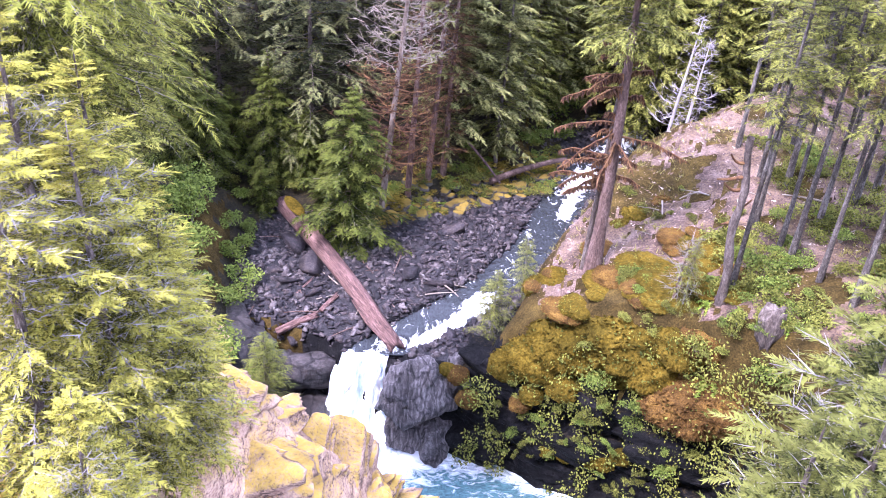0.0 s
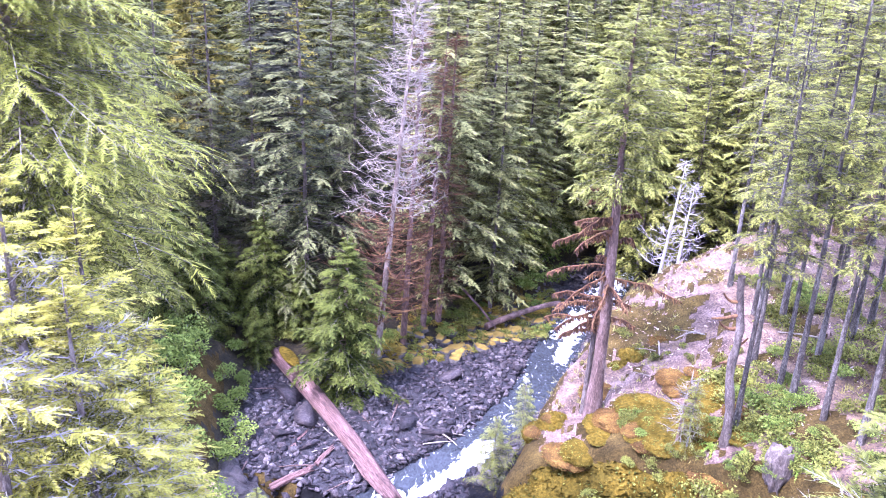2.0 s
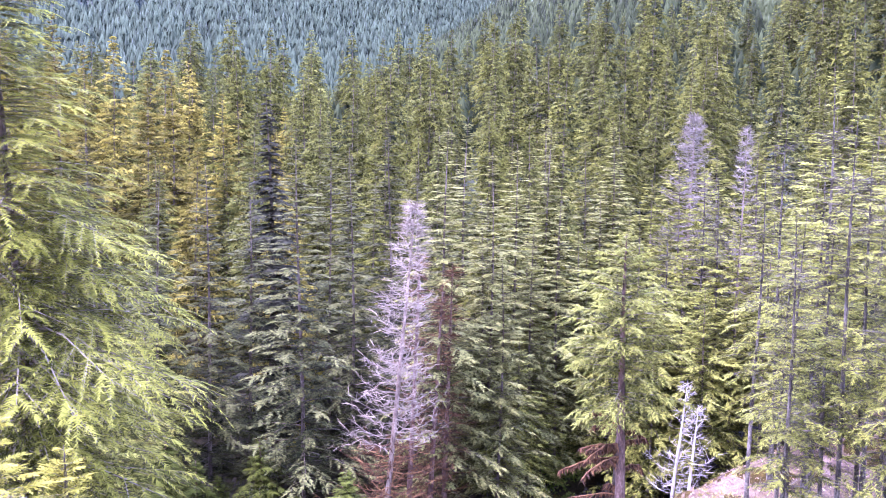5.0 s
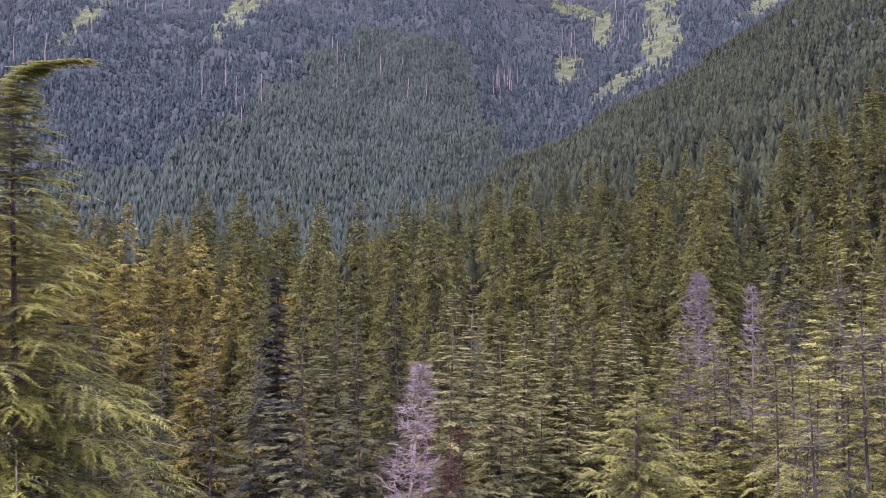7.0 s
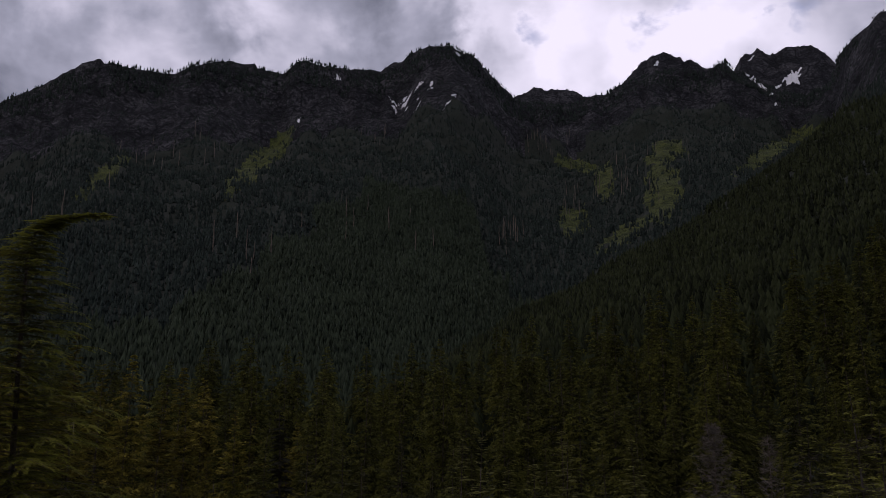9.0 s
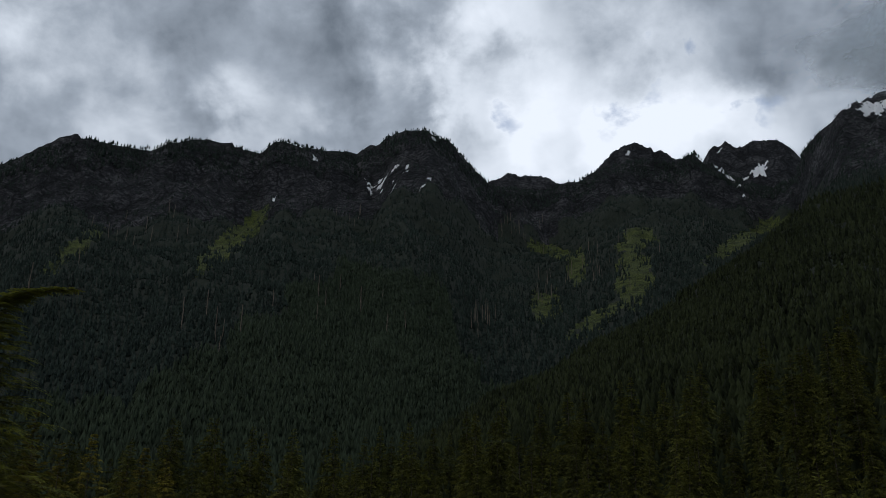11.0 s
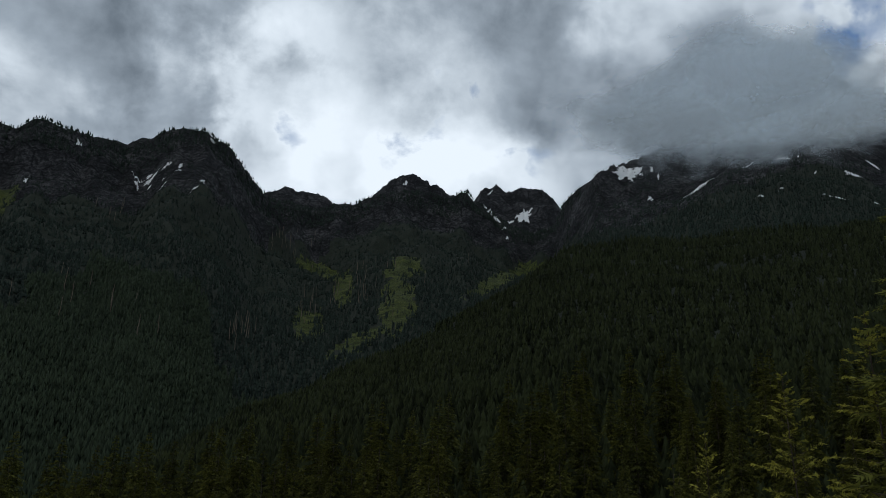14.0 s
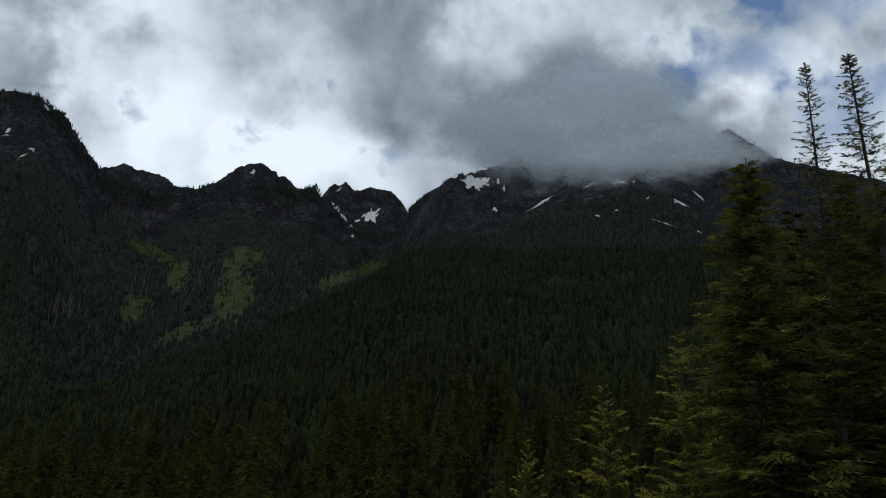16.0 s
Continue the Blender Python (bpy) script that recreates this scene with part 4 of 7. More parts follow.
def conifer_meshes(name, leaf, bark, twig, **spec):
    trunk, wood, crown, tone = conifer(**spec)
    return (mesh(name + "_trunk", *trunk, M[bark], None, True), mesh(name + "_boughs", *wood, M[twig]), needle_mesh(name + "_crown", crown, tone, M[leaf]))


def tree(kind, meshes, x, y, size, turn, label, group="", category="tree", sink=0.1, z=None):
    e = new(kind)
    e.matrix_basis = Matrix.LocRotScale((x, y, (ground_z(x, y) if z is None else z) - sink), Euler((0, 0, radians(turn))), (size, size, size) if np.isscalar(size) else size)
    tagged(e, label, category, group)
    for n, me in zip(("trunk", "branchwork", "crown"), meshes):
        ob = part(n, me, e)
        if n != "trunk":
            ob["kind"] = "stuff"
    return e


def at(az, d):
    return d * math.sin(radians(az)), d * math.cos(radians(az))


def stand(kind, proto, spec_h, az, d, top, label, group="", turn=0.0, wide=1.0):
    """A tree at the bearing az, d metres off, whose top is at the elevation top (degrees)."""
    x, y = at(az, d)
    h = 20 + d * math.tan(radians(top)) - ground_z(x, y)
    s = h / spec_h
    return tree(kind, proto, x, y, (s * wide, s * wide, s), turn, label, group)


P = {}
P["hemlock"] = conifer_meshes("hemlock", "hemlock", "dark_bark", "twig", seed=11, H=18, R=4.0, base=0.25, branches=640, twigs=15, pairs=0, length=0.85, lift=0.2, droop=0.5, width=0.22, power=1.1, girth=0.005, ragged=0.6, plume=25, needle=0.115, limp=0.32, nod=1.1, cap=2.5, tumble=0.15)
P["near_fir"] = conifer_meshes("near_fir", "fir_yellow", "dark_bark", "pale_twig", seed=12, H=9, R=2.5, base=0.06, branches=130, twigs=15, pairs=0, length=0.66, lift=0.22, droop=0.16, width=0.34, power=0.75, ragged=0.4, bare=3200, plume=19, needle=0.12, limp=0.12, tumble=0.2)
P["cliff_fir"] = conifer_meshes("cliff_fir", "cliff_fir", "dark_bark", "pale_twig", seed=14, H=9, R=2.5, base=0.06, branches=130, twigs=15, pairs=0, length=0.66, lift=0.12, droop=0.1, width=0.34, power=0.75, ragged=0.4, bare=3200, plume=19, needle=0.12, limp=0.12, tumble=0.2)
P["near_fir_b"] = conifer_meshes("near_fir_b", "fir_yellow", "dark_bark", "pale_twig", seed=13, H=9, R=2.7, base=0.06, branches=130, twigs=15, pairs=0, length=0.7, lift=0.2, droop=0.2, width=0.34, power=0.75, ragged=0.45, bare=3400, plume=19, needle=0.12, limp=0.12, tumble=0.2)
P["spruce"] = conifer_meshes("spruce", "spruce", "dark_bark", "dark_bark", seed=21, H=20, R=4.7, base=0.03, branches=210, twigs=14, pairs=0, length=0.85, lift=0.16, droop=0.28, width=0.4, power=0.95, ragged=0.5, plume=17, needle=0.18, girth=0.006, limp=0.14, cap=3.3, tumble=0.22)
P["spruce_b"] = conifer_meshes("spruce_b", "spruce", "dark_bark", "dark_bark", seed=22, H=20, R=4.7, base=0.06, branches=210, twigs=14, pairs=0, length=0.85, lift=0.16, droop=0.28, width=0.4, ragged=0.5, power=0.95, plume=17, needle=0.18, girth=0.006, limp=0.14, cap=3.3, tumble=0.22)
P["lit_spruce"] = conifer_meshes("lit_spruce", "lit_spruce", "dark_bark", "dark_bark", seed=37, H=20, R=4.7, base=0.06, branches=210, twigs=14, pairs=0, length=0.85, lift=0.16, droop=0.28, width=0.4, ragged=0.5, power=0.95, plume=17, needle=0.18, girth=0.006, limp=0.14, cap=3.3, tumble=0.22)
P["fir"] = conifer_meshes("fir", "fir", "dark_bark", "dark_bark", seed=23, H=20, R=4.8, base=0.12, branches=200, twigs=16, pairs=0, length=0.85, lift=0.2, droop=0.34, width=0.4, ragged=0.5, power=0.95, plume=8, needle=0.3, girth=0.006, limp=0.15, cap=3.2, tumble=0.3)
P["dark"] = conifer_meshes("dark_fir", "dark_fir", "dark_bark", "dark_bark", seed=24, H=20, R=2.5, base=0.12, branches=230, twigs=16, pairs=0, length=0.8, lift=0.0, droop=0.22, width=0.4, ragged=0.5, power=0.85, plume=9, needle=0.3, girth=0.012, limp=0.3)
P["gold"] = conifer_meshes("gold_fir", "gold_fir", "dark_bark", "dark_bark", seed=25, H=20, R=3.9, base=0.12, branches=220, twigs=13, pairs=0, length=0.85, lift=0.3, droop=0.3, width=0.38, power=0.95, ragged=0.5, plume=7, needle=0.34, girth=0.006, limp=0.2, cap=2.8, tumble=0.3)
P["slim"] = conifer_meshes("slim_fir", "fir_slim", "grey_trunk", "grey_trunk", seed=26, H=14, R=2.0, base=0.36, branches=78, twigs=11, pairs=0, length=0.6, lift=0.28, droop=0.30, width=0.3, ragged=0.6, girth=0.0062, plume=17, needle=0.125, bare=1300, limp=0.15, tumble=0.2)
P["slim_b"] = conifer_meshes("slim_fir_b", "fir_slim", "grey_trunk", "grey_trunk", seed=27, H=14, R=1.9, base=0.36, branches=78, twigs=11, pairs=0, length=0.6, lift=0.2, droop=0.35, width=0.3, ragged=0.6, girth=0.0062, plume=17, needle=0.125, bare=1300, limp=0.15, tumble=0.2)
P["low_fir"] = conifer_meshes("low_fir", "fir_low", "dark_bark", "dark_bark", seed=36, H=14, R=5.0, base=0.06, branches=170, twigs=12, pairs=0, length=0.7, lift=0.22, droop=0.35, width=0.4, ragged=0.45, girth=0.006, plume=12, needle=0.2, limp=0.12, cap=2.6, tumble=0.3)
P["bright_fir"] = conifer_meshes("bright_fir", "fir_bright", "dark_bark", "dark_bark", seed=38, H=14, R=5.2, cap=2.8, base=0.05, branches=260, twigs=14, pairs=0, length=0.55, lift=0.25, droop=0.28, width=0.36, ragged=0.5, girth=0.006, plume=10, needle=0.13, limp=0.15, tumble=0.35)
P["cedar"] = conifer_meshes("cedar", "cedar", "red_bark", "twig", seed=28, H=8, R=2.0, base=0.02, branches=190, twigs=14, pairs=0, length=0.5, lift=0.10, droop=0.5, width=0.42, power=0.75, ragged=0.75, plume=7, needle=0.17)
P["road_fir"] = conifer_meshes("road_fir", "road_fir", "dark_bark", "dark_bark", seed=31, H=20, R=3.4, base=0.02, branches=640, twigs=14, pairs=0, plume=9, needle=0.15, width=0.36, length=0.48, lift=0.18, droop=0.3, power=0.8, girth=0.007, ragged=0.5, limp=0.2, tumble=0.4)
P["sapling"] = conifer_meshes("sapling", "fir_top", "bark", "twig", seed=29, H=3, R=1.25, base=0.05, branches=80, twigs=12, pairs=0, length=0.3, lift=0.25, droop=0.25, width=0.22, power=0.75, plume=9, needle=0.1)


def stand_all():
    left = "leaning bright green hemlock with drooping boughs beside the gorge"
    stand("hemlock_tree", P["hemlock"], 18, -26.8, 17.5, 16.9, left, turn=20, wide=1.4)
    near = "yellow-green young fir with bare grey twigs on the near bank"
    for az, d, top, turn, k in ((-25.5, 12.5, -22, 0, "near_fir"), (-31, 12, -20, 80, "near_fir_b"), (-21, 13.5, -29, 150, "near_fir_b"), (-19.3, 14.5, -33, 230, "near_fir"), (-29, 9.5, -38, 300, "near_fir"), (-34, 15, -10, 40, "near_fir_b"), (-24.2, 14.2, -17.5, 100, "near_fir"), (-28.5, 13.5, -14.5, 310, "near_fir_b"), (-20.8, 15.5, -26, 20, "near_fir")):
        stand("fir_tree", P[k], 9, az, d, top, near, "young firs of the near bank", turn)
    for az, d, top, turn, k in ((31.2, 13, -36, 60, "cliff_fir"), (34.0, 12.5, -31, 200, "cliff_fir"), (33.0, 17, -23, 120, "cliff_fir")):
        stand("fir_tree", P[k], 9, az, d, top, "yellow-green young fir hanging over the cliff, needles darkened for shade", "young firs of the near bank", turn)
    grey = "tall grey-green spruce with hanging boughs in the dark forest"
    for az, d, top, k, turn in ((-9.8, 37, 1.4, "spruce_b", 0), (-15.8, 39, -0.8, "spruce", 70), (-13.2, 42, -1.5, "spruce_b", 130), (-18.8, 41, -1.0, "spruce", 200), (-0.2, 38, 1.8, "lit_spruce", 250), (-3.9, 47, 1.8, "spruce", 300), (-6.5, 43, 0.2, "spruce", 20),
                               (2.6, 42, 0.2, "lit_spruce", 60), (4.2, 47, 0.5, "lit_spruce", 100), (6.4, 50, 1.7, "lit_spruce", 170), (1.0, 50, 2.2, "lit_spruce", 210), (-22.5, 44, 0.5, "spruce", 310), (8.6, 56, 1.0, "lit_spruce", 10), (-8.0, 52, 1.6, "spruce", 77), (10.4, 58, 2.0, "lit_spruce", 0), (3.4, 39, -6.5, "lit_spruce", 40), (5.4, 43.5, -4.5, "lit_spruce", 140), (7.2, 46, -3.0, "lit_spruce", 240), (8.4, 49, -5.0, "lit_spruce", 320), (2.0, 45, -3.0, "lit_spruce", 15), (9.6, 53, -1.5, "lit_spruce", 55), (6.0, 57, 2.5, "lit_spruce", 95), (-2.2, 41, -1.0, "spruce", 35), (11.6, 55, -3.0, "lit_spruce", 155)):
        stand("spruce_tree", P[k], 20, az, d, top, grey, "spruces behind the gravel bar", turn)
    stand("dark_fir_tree", P["dark"], 20, -11.8, 45, 3.6, "nearly black fir with lichen-hung level boughs", turn=40)
    for az, d, top in ((-19.2, 62, 4.5), (-17.8, 66, 4.2), (-24.3, 60, 7.7), (-22.6, 66, 6.0), (-14.6, 70, 3.4), (-13.4, 78, 3.2), (-27, 70, 7)):
        stand("yellow_fir_tree", P["gold"], 20, az, d, top, "yellowing fir rising above the valley forest", "yellowing firs", az * 40)
    pale = "slender yellow-green fir with bare lower trunk on the bank"
    for az, d, top, k, turn in ((24.8, 26, 2.8, "slim", 0), (23.2, 31, 5.2, "slim", 90), (20.9, 37, 2.5, "slim_b", 30), (17.1, 45, -1.4, "slim_b", 120), (19.6, 33, -1.0, "slim_b", 200), (27.5, 30, 4.0, "slim", 250), (22.0, 28, -3.0, "slim_b", 310), (14.2, 47, -3.5, "slim_b", 60), (16.0, 52, -1.0, "slim", 140), (29.5, 24, 3.0, "slim", 15), (26.2, 36, 3.0, "slim_b", 222), (23.9, 26.5, -3, "slim_b", 15), (25.8, 28.5, 1, "slim_b", 75), (27.0, 25, -1, "slim_b", 135), (22.9, 34, 1, "slim_b", 195), (28.4, 31, 3, "slim_b", 255), (21.4, 31, -4, "slim_b", 290), (21.6, 24.6, -3.5, "slim", 80)):
        stand("fir_tree", P[k], 14, az, d, top, pale, "slender firs of the right bank", turn)
    for k, (az, d, top) in enumerate(((10.8, 46, -7), (12.2, 50, -3.5), (13.4, 44, -8), (15.2, 46, -6), (16.6, 43, -8), (18.4, 44, -4), (20.2, 43, -3), (21.6, 46, -1), (12.8, 57, -1.5), (14.6, 56, -0.5), (17.0, 55, 0), (19.4, 57, 1), (22.8, 52, 1), (24.6, 47, 0.5), (27, 50, 2), (25.6, 56, 3), (23.6, 41, -3), (29, 44, 3), (-21.5, 33, -12), (-24, 30, -9), (-19.5, 37, -9), (-27, 33, -6), (3, 50, -6), (5.5, 53, -4), (7.5, 55, -3), (9.0, 51, -6), (3.2, 40.5, -15), (4.8, 42, -12), (6.3, 44, -13.5), (7.6, 47, -11), (5.4, 46, -9), (8.6, 49.5, -9.5), (2.2, 43, -11), (9.6, 53, -8), (10.6, 57, -6), (12.6, 47, -10), (14.0, 50, -7))):
        stand("fir_tree", P["low_fir"], 14, az, d, top, "light green fir growing among the taller trees", "light green firs", 47 * k)
    cedar = "dense bright green cedar with drooping fan sprays"
    for az, d, top, wide, turn in ((-7.1, 32.2, -20.6, 1.7, 0), (-12.6, 36.5, -18.5, 1.5, 90), (-15.2, 37, -20.5, 1.6, 200), (-10.2, 35.8, -22.0, 1.8, 30), (-16.8, 35, -19.5, 1.5, 60), (-18.5, 36, -17.5, 1.5, 260), (-3.6, 36.2, -26.5, 1.1, 120), (-9.0, 33.6, -25.5, 1.5, 170), (-13.4, 34.2, -25, 1.6, 250)):
        stand("cedar_tree", P["cedar"], 8, az, d, top, cedar, "cedars by the gravel bar", turn, wide)
    for x, y, h, turn, wide in ((-5.1, 20.6, 2.7, 0, 1.0), (2.05, 26.1, 3.3, 100, 0.85), (3.1, 27.0, 3.2, 220, 0.6), (7.6, 22.6, 2.6, 40, 0.6)):
        tree("sapling", P["sapling"], x, y, (h / 3 * wide, h / 3 * wide, h / 3), turn, "small light green hemlock sapling at the cliff edge", "saplings")
    end = "tall dark fir rising against the clouds"
    for az, d, top, k, hh, turn, wide in ((52.0, 20, 32.1, "spire", 26, 0, 0.75), (55.9, 20, 32.4, "spire", 26, 90, 1.0), (48.9, 19, 26.7, "road_fir", 20, 0, 1.35), (43.5, 24, 16.2, "bright_fir", 14, 60, 0.75), (46.0, 26, 18.5, "road_fir", 20, 200, 1.0), (38.2, 22, 13.0, "bright_fir", 14, 120, 0.62), (33.4, 24, 9.5, "bright_fir", 14, 80, 0.5), (31.2, 28, 7.6, "low_fir", 14, 33, 0.5), (53.5, 25, 25, "road_fir", 20, 150, 1.2), (58, 24, 27, "fir", 20, 10, 1.2), (51.3, 24, 23.5, "fir", 20, 80, 1.1), (47.0, 23, 20.5, "low_fir", 14, 10, 0.9)):
        stand("fir_tree", P[k], hh, az, d, top, end, "tall firs by the road", turn, wide)


P["spire"] = conifer_meshes("spire_fir", "road_fir", "dark_bark", "dark_bark", seed=30, H=26, R=3.9, base=0.1, branches=560, twigs=12, pairs=0, length=0.34, lift=0.22, droop=0.2, width=0.36, ragged=0.5, power=0.85, girth=0.008, plume=10, needle=0.11, limp=0.12, crowd=0.6, tumble=0.25)
stand_all()


# forest between the near trees and the hill
for n, (leaf, seed) in enumerate((("valley_fir", 41), ("fir", 42), ("gold_fir", 43), ("valley_fir", 44))):
    P["mid%d" % n] = conifer_meshes("mid_%s_%d" % (leaf, n), leaf, "dark_bark", "dark_bark", seed=seed, H=20, R=4.7, cap=3.0, base=0.06, branches=220, twigs=10, pairs=0, plume=7, needle=0.34, tumble=0.45, length=1.1, lift=0.14, droop=0.30, width=0.46, ragged=0.4, power=0.95, thin=4, girth=0.005, limp=0.3)
    P["small%d" % n] = conifer_meshes("far_%s_%d" % (leaf, n), leaf, "dark_bark", "dark_bark", seed=seed + 10, H=20, R=4.9, cap=3.2, base=0.05, branches=170, twigs=8, pairs=0, plume=5, needle=0.5, tumble=0.45, length=1.3, lift=0.12, droop=0.32, width=0.46, ragged=0.4, power=0.95, thin=4, girth=0.005, limp=0.3)


def scatter_mid():
    g = np.random.RandomState(8)
    placed = []
    for k in range(6000):
        az, d = g.uniform(-36, 60), 46 + 150 * g.rand() ** 0.7
        x, y = at(az, d)
        if len(placed) >= 520:
            break
        if d < 62 and outside(np.array([x]), np.array([y]), CORRIDOR)[0] < 3:
            continue
        if d < 62 and 11 < az < 40:
            continue
        gap = 3.3 + d * 0.026
        if any((x - a) ** 2 + (y - b) ** 2 < gap * gap for a, b in placed):
            continue
        placed.append((x, y))
        gold = (az < -10 and d < 130 and g.rand() < 0.5) or g.rand() < 0.012
        key = 2 if gold else g.choice([0, 0, 1, 3])
        h = g.uniform(13, 24) if d > 70 else g.uniform(13, 19)
        proto = P[("mid%d" if d < 95 else "small%d") % key]
        s = h / 20
        tree(("fir_tree", "spruce_tree", "yellow_fir_tree", "pine_tree")[key], proto, x, y, (s * g.uniform(0.85, 1.15), s, s), g.uniform(0, 360), "yellowing fir of the valley forest" if gold else "green conifer of the dense valley forest", "valley forest")


scatter_mid()


# far woods of hill and mountain
def woods(name, label, mat, count, seed, tiers, spikes, where):
    g = np.random.RandomState(seed)
    az, r, size = where(g, count)
    x, y = r * np.sin(np.radians(az)), r * np.cos(np.radians(az))
    z = height(x, y) - 0.25 * size
    n = len(x)
    h = size * g.uniform(0.7, 1.25, n)
    w = h * g.uniform(0.19, 0.29, n)
    spin = g.rand(n) * 6.28
    V, F, off = [], [], 0
    m = 2 * spikes
    for k in range(tiers):
        lo, hi = 0.12 + 0.80 * k / tiers, min(1.0, 0.12 + 0.80 * k / tiers + 1.15 / tiers + 0.1)
        wide = w * (1 - 0.82 * k / tiers)
        a = spin[:, None] + np.arange(m)[None] * (2 * np.pi / m) + 0.7 * k
        rad = wide[:, None] * np.where(np.arange(m) % 2 == 0, 1.0, 0.38)[None] * (0.7 + 0.6 * g.rand(n, m))
        ring = np.stack([x[:, None] + rad * np.cos(a), y[:, None] + rad * np.sin(a), z[:, None] + h[:, None] * (lo + (0.35 / tiers) * (np.arange(m) % 2)[None])], -1)
        tip = np.stack([x, y, z + h * hi], -1)[:, None]
        V.append(np.concatenate([ring, tip], 1).reshape(-1, 3))
        j = np.arange(m)
        f = np.stack([j, (j + 1) % m, np.full(m, m)], -1)
        F.append((f[None] + (np.arange(n) * (m + 1))[:, None, None] + off).reshape(-1, 3))
        off += n * (m + 1)
    me = mesh(name, np.concatenate(V), np.concatenate(F), mat)
    me.attributes.new("tone", "FLOAT", "POINT").data.foreach_set("value", np.tile(np.repeat(g.rand(n) - 0.5, m + 1), tiers).astype(np.float32))
    tagged(new(name, me), label, "forest", kind="stuff")


def clear_of(az, r):
    x, y = r * np.sin(np.radians(az)), r * np.cos(np.radians(az))
    el = np.degrees(np.arctan2(height(x, y) - 20, r))
    keep = np.ones(len(az), bool)
    for ca, ce, wa, we, slope in CLEARINGS:
        da, de = az - ca, el - ce - slope * (az - ca)
        keep &= ~((r > curve_of(HILL_R, az) * 0.97) & ((da / wa) ** 2 + (de / we) ** 2 + 3.0 * fbm(az / 0.35, r / 22, 5, 7) < 0.45))
    return keep


def hill_near(g, n):
    az, r = g.uniform(-40, 64, n), 130 + 190 * g.rand(n) ** 0.7
    k = r < curve_of(HILL_R, az) * 1.1
    return az[k], r[k], 9.5


def hill_far(g, n):
    az = g.uniform(-20, 64, n)
    rc = curve_of(HILL_R, az)
    r = 290 + (rc * 1.05 - 290) * g.rand(n) ** 0.75
    k = rc > 280
    return az[k], r[k], 8.5


def slope_woods(g, n):
    az = g.uniform(-42, 60, n)
    rc, rp = curve_of(HILL_R, az) + 120, curve_of(PEAK_R, az)
    v = 0.02 + 0.98 * g.rand(n) ** 0.85
    r = rc + (rp - rc) * v
    line = curve_of(TREELINE, az)
    dense = 1 - smooth_step(-0.10, 0.18, v - line + 0.10 * fbm(az / 1.5, r / 60, 4, 6))
    k = (g.rand(n) < np.maximum(dense, 0.34)) & clear_of(az, r) & ~planted(az, r)
    return az[k], r[k], 11.0 - 4.0 * v[k]


def planted(az, r):
    """The stand of young trees on the shoulder below the cliffs."""
    x, y = r * np.sin(np.radians(az)), r * np.cos(np.radians(az))
    el = np.degrees(np.arctan2(height(x, y) - 20, r)) + 5.0 * fbm(az / 1.6, r / 110, 5, 4)
    top = np.interp(az, [-30, -22, -15, -10, -6.5, -2, 0, 2.5, 4], [6, 8, 11.5, 15.5, 18.2, 17.6, 16.0, 11.5, 9.0])
    return el < top


def young_woods(g, n):
    az = g.uniform(-30, 5, n)
    rc, rp = curve_of(HILL_R, az) + 120, curve_of(PEAK_R, az)
    r = rc + (rp - rc) * (0.02 + 0.75 * g.rand(n))
    k = planted(az, r) & clear_of(az, r)
    return az[k], r[k], 10.5


woods("hill_woods", "dense green conifer forest on the near hill", M["woods"], 11000, 3, 5, 4, hill_near)
woods("hill_woods", "dense dark conifer forest on the hill crest", M["woods"], 36000, 4, 3, 3, hill_far)
woods("mountain_woods", "dark conifer forest covering the mountain, coloured blue-green for haze", M["woods_hazed"], 78000, 5, 2, 3, slope_woods)
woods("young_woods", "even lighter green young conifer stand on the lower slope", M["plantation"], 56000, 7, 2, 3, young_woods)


# ---- rocks and stones ----
def ball(sub):
    bm = bmesh.new()
    bmesh.ops.create_icosphere(bm, subdivisions=sub, radius=1.0)
    V = np.array([v.co[:] for v in bm.verts])
    F = np.array([[v.index for v in f.verts] for f in bm.faces])
    bm.free()
    return V, F


BALLS = {n: ball(n) for n in (2, 3, 4, 5)}


def cut_rock(seed, planes=16, rough=0.05, sub=4, layers=0.0, box=0.75):
    """A ball cut by random planes into an angular rock, worn by noise; layers: ledges."""
    g = np.random.RandomState(seed)
    V, F = BALLS[sub]
    V = V / np.max(np.abs(V), 1)[:, None] ** box
    n = unit(g.randn(planes, 3))
    d = g.uniform(0.62, 1.05, planes)
    dot = V @ n.T
    s = np.min(np.where(dot > 1e-3, d[None] / np.maximum(dot, 1e-3), 9.0), 1)
    V *= np.minimum(s, 1.0)[:, None]
    off = g.rand(3) * 50
    w = np.array([noise.fractal(Vector(p * 2.2 + off), 0.9, 2.1, 5) for p in V])
    V *= (1 + rough * w)[:, None]
    if layers:
        V[:, :2] *= (1 + layers * np.sign(np.sin(V[:, 2] * 9 + w * 2.0)))[:, None]
    return V, F


def stone_hull(seed):
    g = np.random.RandomState(seed)
    bm = bmesh.new()
    for p in unit(g.randn(10, 3)) * g.uniform(0.8, 1.0, (10, 1)):
        bm.verts.new(p * np.array([1.0, 0.8, 0.55]))
    r = bmesh.ops.convex_hull(bm, input=bm.verts)
    bmesh.ops.delete(bm, geom=list(set(r["geom_interior"] + r["geom_unused"])), context="VERTS")
    bmesh.ops.triangulate(bm, faces=bm.faces)
    bm.verts.index_update()
    V = np.array([v.co[:] for v in bm.verts])
    F = np.array([[v.index for v in f.verts] for f in bm.faces])
    bm.free()
    return V, F


HULLS = [stone_hull(60 + k) for k in range(8)]


